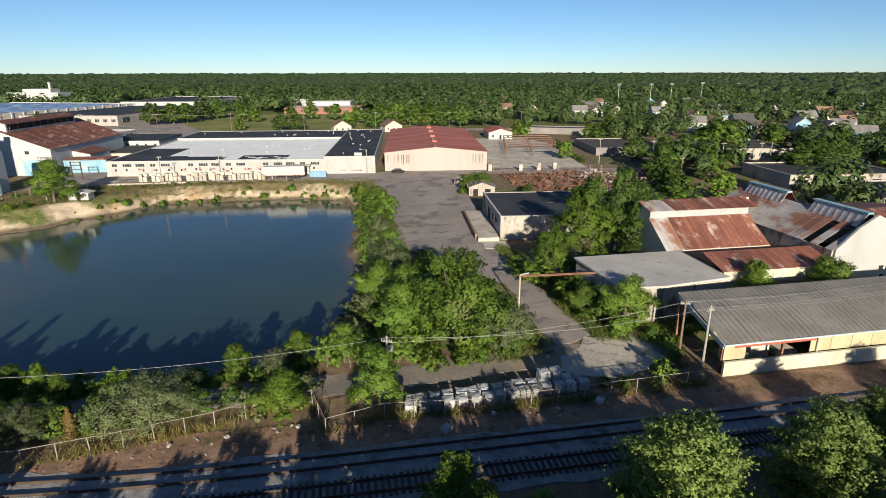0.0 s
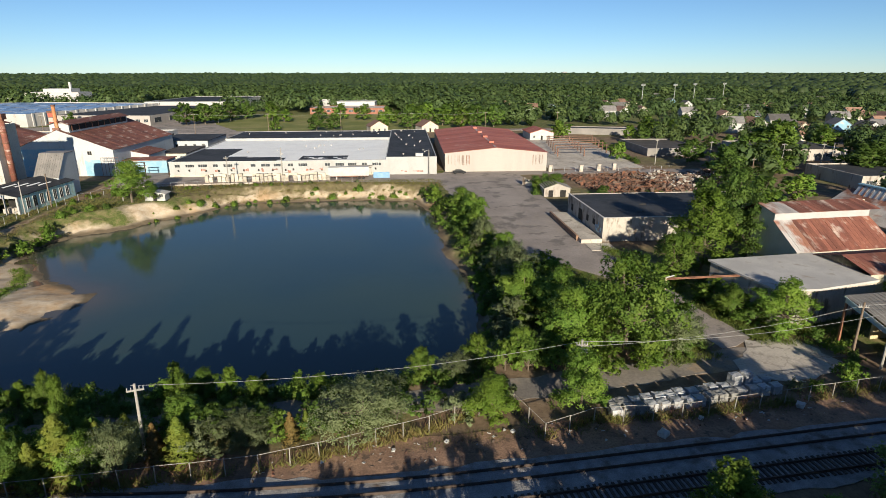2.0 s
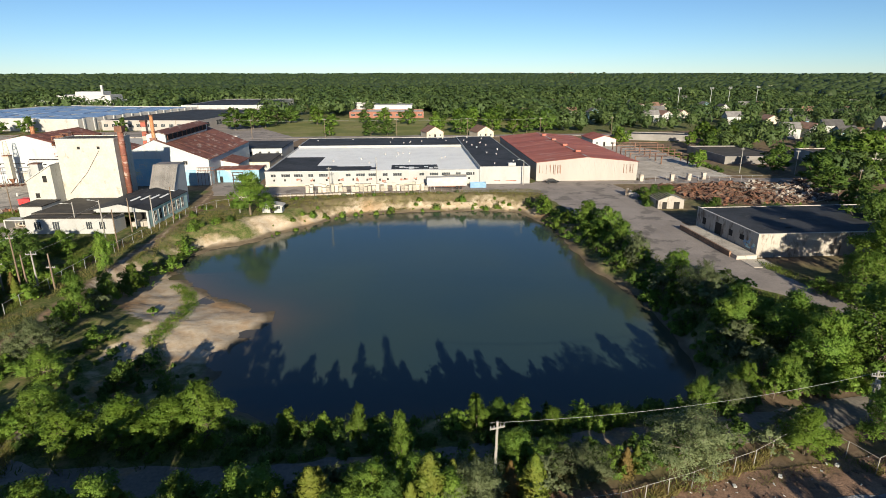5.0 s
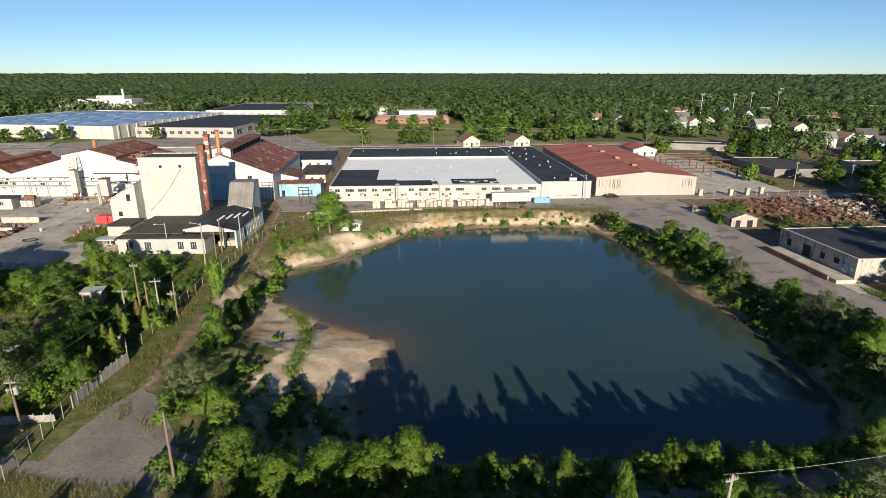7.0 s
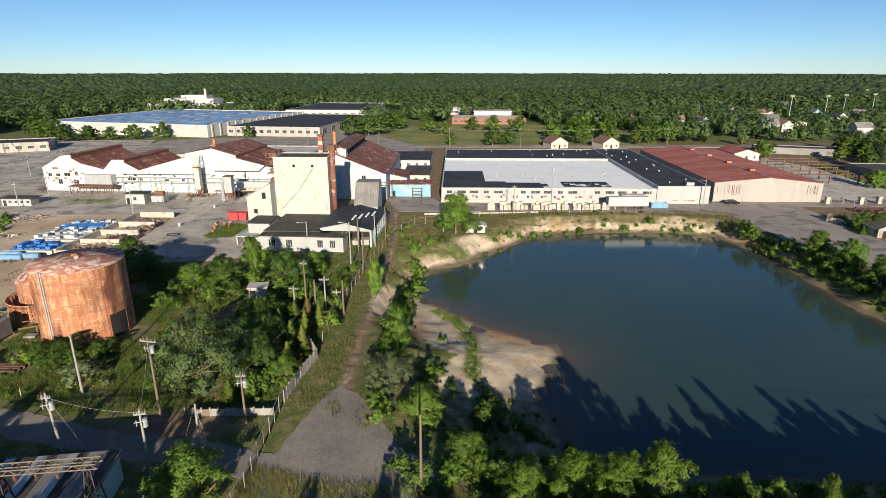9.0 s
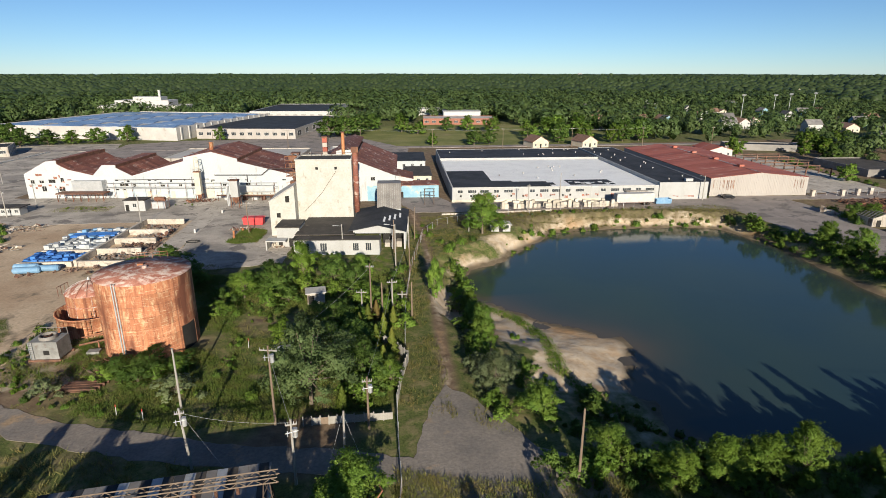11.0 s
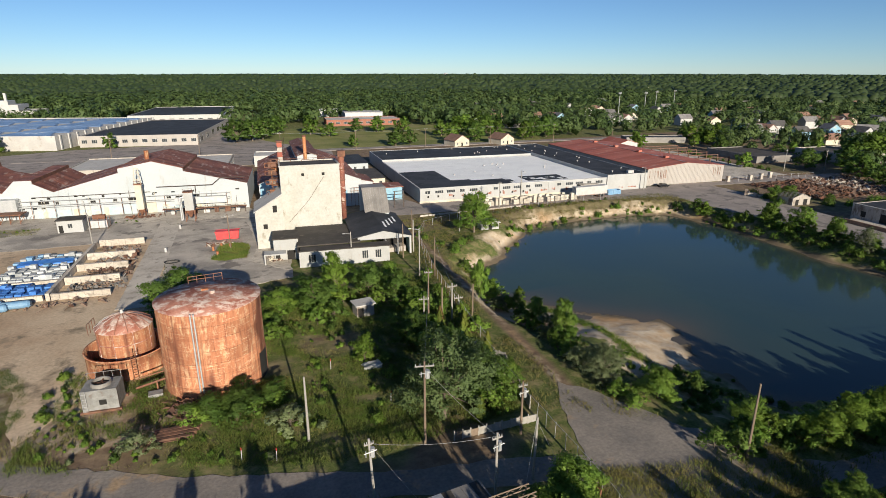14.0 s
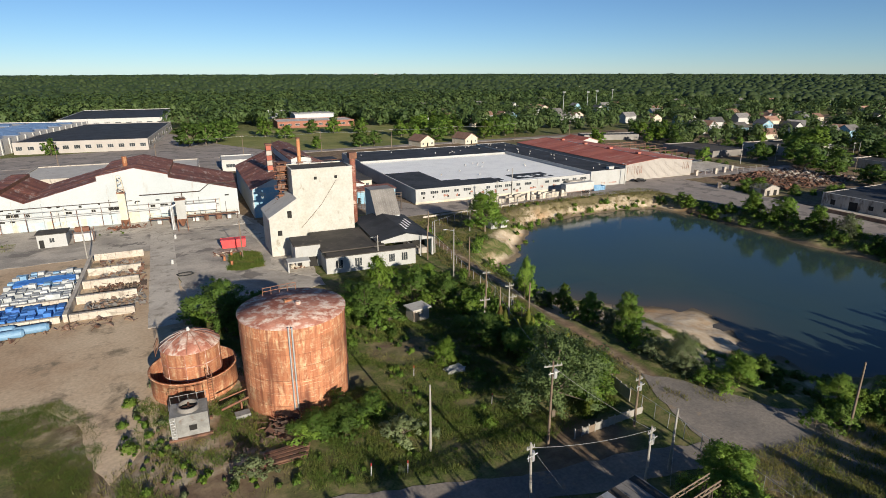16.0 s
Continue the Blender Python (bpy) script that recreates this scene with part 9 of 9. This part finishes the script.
def yard_goods():
    g = random.Random(31)
    meshes = []
    for mat, w, d, h in ((PALE_BLUE, 1.1, 1.1, 1.1), (PALLET, 1.2, 1.0, 1.15), (BLUE_PLASTIC, 1.15, 1.1, 1.0), (PALLET, 1.1, 1.1, 0.9)):
        bm = boxes((-w / 2, -d / 2, 0.12, w / 2, d / 2, h), (-w / 2, -d / 2, 0, -w / 2 + 0.1, d / 2, 0.12), (w / 2 - 0.1, -d / 2, 0, w / 2, d / 2, 0.12))
        bmesh.ops.bevel(bm, geom=bm.edges[:], offset=0.03, segments=1)
        me = bpy.data.meshes.new("tote_crate")
        bm.to_mesh(me)
        bm.free()
        me.materials.append(mat)
        meshes.append(me)
    for i in range(9):
        for j in range(21):
            v = 134.0 + j * 1.3
            u = -198.6 + i * 1.32
            if 139.4 < v < 143 or (v > 158 and g.random() < 0.12):
                continue
            k = 2 if v < 140 else (1 if v < 150 else g.choice((0, 0, 2, 1, 3)) if v > 160 else g.choice((0, 1, 1, 3, 3)))
            ob = new("tote_crate", meshes[k])
            ob.matrix_world = SITE_M @ pose(u + g.uniform(-0.12, 0.12), v + g.uniform(-0.1, 0.1), 0.08, 0, 0, g.uniform(-6, 6)) @ Matrix.Diagonal((1, 1, g.choice((0.75, 1.0, 1.0, 1.25, 1.6)), 1))
            tagged(ob, ("pale blue crate in the yard store", "pale grey-white crate in the yard store", "bright blue covered crate", "pale stacked crate in the yard store")[k], "crate", "stored crates")
    t = part("tarpaulin", lumpy_box(10.5, 2.6, 0.5, 77, 0.16), BLUE_PLASTIC)
    t.matrix_world = SITE_M @ pose(-193, 153.5, 1.15, 0, 0, 6)
    tagged(t, "rumpled bright blue tarpaulin over crates", "tarpaulin")
    for k, (u, v, l) in enumerate(((-196, 130.4, 4.6), (-191, 129.2, 4.4), (-194.5, 128.0, 4.8))):
        ob = part("pressure_vessel", rods([((-l / 2, 0, 0.85), (l / 2, 0, 0.85), 0.72), ((-l / 2 - 0.35, 0, 0.85), (-l / 2, 0, 0.85), 0.45, 0.72), ((l / 2, 0, 0.85), (l / 2 + 0.35, 0, 0.85), 0.72, 0.45)], 18), PALE_BLUE)
        ob.matrix_world = SITE_M @ pose(u, v, 0.0, 0, 0, 2 * k)
        tagged(ob, "pale blue steel pressure vessel lying in the yard", "vessel", "pressure vessels")


yard_goods()


def heap(name, label, region, n, mats, rods_share, size, zmax, seed):
    """A scrap or rubble heap: bars and broken lumps strewn over a plan rectangle, one object for each material."""
    g = random.Random(seed)
    x0, y0, x1, y1 = region
    sets = [bmesh.new() for _ in mats]
    for i in range(n):
        x, y = g.uniform(x0, x1), g.uniform(y0, y1)
        z = zmax * g.random() * max(0.1, 0.5 + 0.5 * math.sin(x * 0.33 + seed) * math.sin(y * 0.41 + seed * 2))
        bm = sets[g.randrange(len(mats))]
        if g.random() < rods_share:
            a, l, e = g.uniform(0, 6.28), size * g.uniform(1.5, 6), g.uniform(-0.4, 0.4)
            p = Vector((x, y, z + 0.1))
            q = p + Vector((math.cos(a), math.sin(a), e)) * l
            q.z = max(q.z, 0.05)
            rod(bm, p, q, size * g.uniform(0.05, 0.13), None, 4)
        else:
            s = size * g.uniform(0.4, 1.5)
            m = pose(x, y, z, g.uniform(-50, 50), g.uniform(-50, 50), g.uniform(0, 360))
            vs = [bm.verts.new(m @ Vector((a * s * g.uniform(0.6, 1.2), b * s * g.uniform(0.4, 1), c * s * 0.4))) for a, b, c in ((-1, -1, 0), (1, -1, 0), (1, 1, 0), (-1, 1, 0), (-1, -1, 1), (1, -1, 1), (1, 1, 1), (-1, 1, 1))]
            for f in ((3, 2, 1, 0), (4, 5, 6, 7), (0, 1, 5, 4), (1, 2, 6, 5), (2, 3, 7, 6), (3, 0, 4, 7)):
                bm.faces.new([vs[k] for k in f])
    for bm, mat in zip(sets, mats):
        tagged(part(name, bm, mat), label, "scrap", kind="stuff")


heap("scrap_heap", "wide heap of rusty beams and twisted bars", (51, 149, 78, 178), 1500, (SCRAP, DARK_RUST, RUBBLE_A, SCRAP), 0.72, 0.6, 1.6, 3)
heap("rubble_heap", "spread of demolition rubble, slabs and pale debris", (72, 148, 102, 176), 1200, (RUBBLE_A, GREY_BLOCK, SCRAP, RUBBLE_A), 0.4, 0.6, 1.4, 6)
heap("scrap_heap", "scrap and broken stock in concrete bays", (-168, 153, -158.5, 160), 160, (GREY_METAL, RUBBLE_A, GREY_METAL), 0.3, 0.38, 1.2, 7)
heap("scrap_heap", "scrap metal heaped in concrete bays", (-167, 161, -157.8, 168), 160, (SCRAP, RUBBLE_A, RAIL_STEEL), 0.3, 0.38, 1.2, 8)
heap("scrap_heap", "mixed scrap between concrete bays", (-166, 169.5, -157.4, 184), 220, (SCRAP, GREY_METAL, RUBBLE_A), 0.3, 0.38, 1.2, 9)
heap("yard_scrap", "odds and ends strewn before the bays", (-181, 146, -160, 149.5), 70, (SCRAP, RUBBLE_A), 0.6, 0.4, 0.7, 10)
heap("yard_scrap", "rusty scrap and fittings before the mill wall", (-164, 214.5, -154, 218), 60, (SCRAP, DARK_RUST), 0.5, 0.4, 0.8, 15)
heap("yard_scrap", "rusty machine parts by the red skip", (-143, 176, -136, 179), 60, (SCRAP, CRATE, DARK_RUST), 0.6, 0.4, 0.9, 16)
heap("yard_scrap", "timber and scrap against the annex", (-129.5, 158, -126.5, 162), 45, (SCRAP, CRATE), 0.6, 0.4, 0.9, 17)
heap("yard_scrap", "rusty plates and pipes before the tank", (-150.5, 100, -146, 104), 35, (SCRAP, RUBBLE_A), 0.4, 0.45, 0.4, 18)
weeds("vines", "dry tan vines and weeds grown into the railway fence", ribbon([(-48, 46.9), (-28.6, 46.9), (-21, 48.2), (-13.4, 49.9), (-8, 51.9), (-4.3, 52.1), (-2.9, 46.9), (2.7, 48.5), (11.6, 47.6), (29.4, 48.3), (38.4, 48.7)], 0.7), 3600, 0.25, 0.9, WEED, 91)
for sx, sy in ((-141.6, 88.2), (-138.0, 86.6), (-122.4, 92.8), (-127.8, 104.4)):
    mk = thing("marker_stake", "white survey stake with a red tip in the weeds", "stake", sx, sy, 0, 0, "survey stakes")
    part("shaft", rods([((0, 0, 0), (0.05, 0, 1.3), 0.06, 0.05)], 6), TRIM, mk)
    part("tip", rods([((0.05, 0, 1.3), (0.06, 0, 1.65), 0.055, 0.04)], 6), RED_PAINT, mk, "red painted tip")
heap("track_litter", "scattered stones and trash beside the tracks", (-30, 45.5, 30, 49), 260, (RUBBLE_A, TRIM, DARK_RUST), 0.2, 0.14, 0.1, 12)


def steel_frames():
    """Bare rusty portal frames of a dismantled hall."""
    for k in range(6):
        y = 222 + k * 8.5
        b = thing("portal_arch", "bare rusty steel portal of a dismantled shed", "steel portal", 66 + k * 2.2, y, 0, -6, "portal frames")
        for x in (0, 11, 22):
            part("column", boxes((x - 0.2, -0.2, 0, x + 0.2, 0.2, 3.2)), SCRAP, b)
        part("beam", boxes((-0.3, -0.15, 3.2, 22.3, 0.15, 3.55)), SCRAP, b)


steel_frames()
rw = thing("ruined_wall", "broken stub of a grey block wall beside the road", "ruin", 33.2, 166.2, 0, -52)
part("wall", prism(bmesh.new(), [(0, 0), (7.2, 0), (7.2, 0.7), (5.6, 1.0), (4.9, 0.6), (3.0, 1.5), (1.8, 1.3), (0.9, 2.2), (0, 2.4)], 0, 0.3), GREY_BLOCK, rw)
part("return_wall", prism(bmesh.new(), [(0.3, 0), (4.6, 0), (4.6, 0.5), (3.4, 1.4), (2.4, 1.2), (1.4, 2.1), (0.3, 2.4)], 0, 0.3, "x"), GREY_BLOCK, rw)
sg = thing("steel_gantry", "dark steel portal frame standing before the blue shed", "gantry", -85.6, 198.2, 0, SITE)
for gx in (0, 3.0):
    part("post", boxes((gx - 0.14, -0.14, 0, gx + 0.14, 0.14, 5.4)), RAIL_STEEL, sg)
for gz in (2.9, 4.2, 5.2):
    part("beam", boxes((-0.3, -0.1, gz, 3.3, 0.1, gz + 0.22)), RAIL_STEEL, sg)
rb = thing("red_skip", "bright red steel skip in the works yard", "skip", -139.8, 181.3, 0.08, -9)
part("body", prism(bmesh.new(), [(-0.25, 2.2), (0, 0.2), (5.3, 0.2), (5.55, 2.2)], 0, 2.3), RED_PAINT, rb)
part("rim", boxes((-0.35, -0.08, 2.1, 5.65, 0.0, 2.28), (-0.35, 2.3, 2.1, 5.65, 2.38, 2.28)), RED_PAINT, rb)
part("load", boxes((-0.1, 0.15, 2.2, 5.3, 2.15, 2.26)), RED_PAINT, rb)
for rx in (0.9, 2.2, 3.5, 4.6):
    part("rib", boxes((rx, -0.07, 0.3, rx + 0.1, 0.0, 2.1)), RED_PAINT, rb)
for i, (x, y) in enumerate(((-139, 174.8), (-137, 173.8), (-141, 172.5), (-140.2, 168.0), (-151.6, 176), (-148.5, 198))):
    ob = part("traffic_barrel", rods([((0, 0, 0.08), (0, 0, 1.0), 0.32, 0.28), ((0, 0, 1.0), (0, 0, 1.1), 0.34)], 12), TRIM if i > 3 else RUST)
    ob.matrix_world = pose(x, y, 0)
    tagged(ob, "weathered drum standing in the works yard", "drum", "yard drums")


def process_tower(name, label, x, y, h, w, wall, extra, leg=1.6):
    b = thing(name, label, "process tower", x, y, 0, SITE)
    part("body", boxes((-w / 2, -w / 2, leg, w / 2, w / 2, h)), wall, b)
    part("cap", boxes((-w / 2 - 0.15, -w / 2 - 0.15, h, w / 2 + 0.15, w / 2 + 0.15, h + 0.25)), DARK_RUST, b)
    part("hopper", rods([((0, 0, leg * 0.35), (0, 0, leg), 0.3, w * 0.6)], 8), DARK_RUST, b)
    for sx in (-1, 1):
        for sy in (-1, 1):
            part("leg", boxes((sx * w / 2 - 0.1, sy * w / 2 - 0.1, 0, sx * w / 2 + 0.1, sy * w / 2 + 0.1, leg + 0.1)), DARK_RUST, b)
    for i in range(extra):
        part("duct", rods([((-w * 0.9 - 0.3 * i, -0.3 * i, 0.4), (-w * 0.9 - 0.3 * i, -0.3 * i, h * 0.8), 0.28), ((-w * 0.9 - 0.3 * i, -0.3 * i, h * 0.8), (0, 0, h * 0.9), 0.28)], 10), STEEL, b)
    part("rail", rods([((-w / 2, -w / 2, h + 1.1), (w / 2, -w / 2, h + 1.1), 0.04), ((-w / 2, -w / 2, h), (-w / 2, -w / 2, h + 1.1), 0.04), ((w / 2, -w / 2, h), (w / 2, -w / 2, h + 1.1), 0.04)]), DARK_RUST, b)
    return b


process_tower("bag_filter", "white and rusty bag filter with ducts", -145.5, 206.0, 8.6, 2.4, WHITE_WALL, 2, 3.4)
c = process_tower("elevator_tower", "tall cream bucket elevator against the mill wall", -158.9, 217.2, 9.8, 1.8, CREAM_WALL, 0, 2.4)
part("head_frame", rods([((-0.9, 0, 9.8), (-0.5, 0, 14.6), 0.13), ((0.9, 0, 9.8), (0.5, 0, 14.6), 0.13), ((-0.6, 0, 12.6), (0.65, 0, 13.2), 0.1), ((0.6, 0, 13.2), (-0.55, 0, 14.2), 0.1), ((0.8, 0, 10.6), (-0.7, 0, 11.6), 0.1), ((-0.7, 0, 11), (0.7, 0, 11.6), 0.08), ((-0.8, 0, 10), (0.75, 0, 10.6), 0.08), ((-0.5, 0, 14.6), (0.5, 0, 14.6), 0.13)]), CREAM_WALL, c)
u = thing("grey_plant_tank", "grey steel plant box beside the booth", "tank", -171.0, 206.4, 0, SITE)
part("casing", boxes((0, 0, 0.4, 4.2, 3.0, 2.4)), STEEL, u)
part("cylinder", rods([((0.3, 2.4, 3.0), (3.4, 2.4, 3.0), 0.7)], 14), DARK_RUST, u)
for x in (0, 2, 4.2):
    for y in (0, 3.0):
        part("frame_post", rods([((x, y, 0), (x, y, 3.4), 0.07)]), DARK_RUST, u)
for i in range(4):
    ob = part("steel_beam", boxes((-2.6, -0.22, 0, 2.6, 0.22, 0.08), (-2.6, -0.04, 0.08, 2.6, 0.04, 0.4), (-2.6, -0.22, 0.4, 2.6, 0.22, 0.48)), SCRAP)
    ob.matrix_world = pose(-149 + 0.3 * i, 95.2 + 0.62 * i, 0.05, 0, 0, -7 + 2 * i)
    tagged(ob, "rusty steel beam lying in the weeds", "beam", "rusty beams")
pr = thing("pipe_rack", "low rusty pipes between the tanks", "pipes", -149.3, 107.6, 0, 0)
part("pipe", rods([((-4, 0, 1.2), (1.2, 1.6, 1.4), 0.16), ((-4, 1.2, 1.9), (0.5, 2.2, 2.1), 0.1), ((-1.5, 0.6, 0), (-1.5, 0.6, 1.3), 0.12), ((0.6, 1.4, 0), (0.6, 1.4, 2.4), 0.12)]), DARK_RUST, pr)
part("pump_plinth", boxes((-2.6, -1.4, 0, -0.8, -0.2, 0.5)), DULL_GREY, pr)
tr = thing("torn_sheet", "crumpled pale metal sheet in the weeds", "scrap", -122.0, 102.6, 0, 0)
part("sheet", lumpy_box(2.6, 1.6, 0.5, 5, 0.2), TRIM, tr)
gt = thing("fallen_frame", "bent rusty angle frame by the hut", "frame", -112.5, 63.5, 0, 30)
part("bar", rods([((0, 0, 0.3), (3.6, 0.6, 2.6), 0.08), ((0.6, 1.6, 0.3), (4.0, 2.0, 2.4), 0.08), ((3.6, 0.6, 2.6), (4.0, 2.0, 2.4), 0.08), ((1.8, 0.3, 1.5), (2.2, 1.8, 1.4), 0.06)]), DARK_RUST, gt)
for i, (x, y) in enumerate(((50, 187.6), (60.5, 186), (67.2, 186.4), (73.2, 187))):
    ob = part("pillar", boxes((-0.6, -0.6, 0, 0.6, 0.6, 2.2), (-0.7, -0.7, 2.2, 0.7, 0.7, 2.4)), CONCRETE)
    ob.matrix_world = pose(x, y, 0, 0, 0, SITE)
    tagged(ob, "square pale concrete pillar left standing", "pillar", "concrete pillars")
for i in range(26):
    ob = part("kerb_block", boxes((-0.6, -0.18, 0, 0.6, 0.18, 0.45)), CONCRETE) if i == 0 else new("kerb_block", bpy.data.objects["kerb_block"].data)
    ob.matrix_world = pose(-82 + i * 1.35, 183.6 - i * 0.02, 0.05, 0, 0, random.uniform(-3, 3))
    tagged(ob, "short pale concrete kerb block along the bank top", "kerb", "kerb blocks")


def substation():
    """Lattice towers and trussed tan beams carrying strings of insulators before the hut."""
    b = thing("substation_gantry", "steel lattice gantry with tan trussed beams and dark insulators", "gantry", -142.0, 63.2, 0, 2)
    for x in (0.6, 7.4, 14.2, 22.0):
        t = part("tower", rods([((x + sx * 0.9, sy * 0.9, 0), (x + sx * 0.25, sy * 0.25, 6.9), 0.07) for sx in (-1, 1) for sy in (-1, 1)], 4), RAIL_STEEL, b, "dark lattice tower")
        for i in range(5):
            w0, w1 = 0.9 - 0.65 * i / 5, 0.9 - 0.65 * (i + 1) / 5
            z0, z1 = 6.9 * i / 5, 6.9 * (i + 1) / 5
            part("lattice", rods([((x - w0, -w0, z0), (x + w1, -w1, z1), 0.035), ((x + w0, -w0, z0), (x - w1, -w1, z1), 0.035), ((x + w0, w0, z0), (x + w1, -w1, z1), 0.035), ((x - w0, -w0, z0), (x - w1, w1, z1), 0.035)], 4), RAIL_STEEL, t)
    for y in (-0.55, 0.55):
        bm = part("beam", rods([((-1.5, y, 6.95), (23, y, 6.95), 0.07), ((-1.5, y, 7.45), (23, y, 7.45), 0.07)], 4), POLE, b, "tan trussed beam")
        for i in range(18):
            x = -1.4 + i * 1.36
            part("web", rods([((x, y, 6.95), (x + 0.68, y, 7.45), 0.04), ((x + 0.68, y, 7.45), (x + 1.36, y, 6.95), 0.04)], 4), POLE, bm)
    for x in (2, 3.8, 5.6, 9, 10.8, 12.6, 16, 17.8, 19.6):
        s = part("insulator", rods([((x, -0.55, 6.3), (x, -0.55, 6.95), 0.05)] + [((x, -0.55, 6.3 + 0.13 * i), (x, -0.55, 6.36 + 0.13 * i), 0.15) for i in range(5)], 8), SCRAP, b, "dark ribbed insulator")


substation()


def hut_roof_seams():
    """Sheets on the hut's roof, dark and pale by turns."""
    b = thing("roof_sheeting", "patched dark and pale metal sheets on the hut roof", "roofing", -141.0, 61.0, 3.5, 3)
    first = None
    for i in range(21):
        part("sheet", boxes((-0.25 + i * 1.0, -0.28, 0.006, 0.7 + i * 1.0, 8.85, 0.03 + 0.01 * (i % 2))), (BROWN_FELT, GREY_METAL, STEEL, GREY_METAL, BLACK_ROOF)[(i * 3 + i // 4) % 5], b)


hut_roof_seams()

heap("yard_scrap", "rows of old concrete posts and pipes lying in the yard", (-204, 163, -191, 171), 90, (CONCRETE, SCRAP, GREY_POLE), 0.8, 0.6, 0.6, 21)
heap("yard_scrap", "pipes and blocks lined up in the yard", (-205, 184, -194, 192), 70, (CONCRETE, SCRAP, GREY_POLE), 0.7, 0.5, 0.6, 22)
kb = boxes((-1.1, -0.3, 0, 1.1, 0.3, 0.7))
first_block = None
for i in range(27):
    x, y = -273 + i * 0.33, 286 + i * 2.6
    ob = part("barrier_block", kb, TRIM) if first_block is None else new("barrier_block", first_block.data)
    first_block = first_block or ob
    ob.matrix_world = pose(x, y, 0.05, 0, 0, 84 + random.uniform(-4, 4))
    tagged(ob, "white concrete barrier block across the lorry yard", "barrier", "barrier blocks")
for row in ((-240.6, 261.9, 8.5, GREY_POLE), (-207.7, 215.4, 8.0, GREY_POLE, 0.9), (-210.6, 203.7, 8.0, GREY_POLE, 0.8)):
    pole(*row)

coil = [(1.5 * math.cos(a * 0.55) * (1 + 0.08 * (a % 3)), 1.1 * math.sin(a * 0.55), 0.15) for a in range(12)]
ob = part("hose_coil", rods([(p, q, 0.13) for p, q in zip(coil, coil[1:])], 8), TYRE)
ob.matrix_world = pose(-150.1, 166.8, 0.1)
tagged(ob, "loop of thick black hose lying in the yard", "hose")
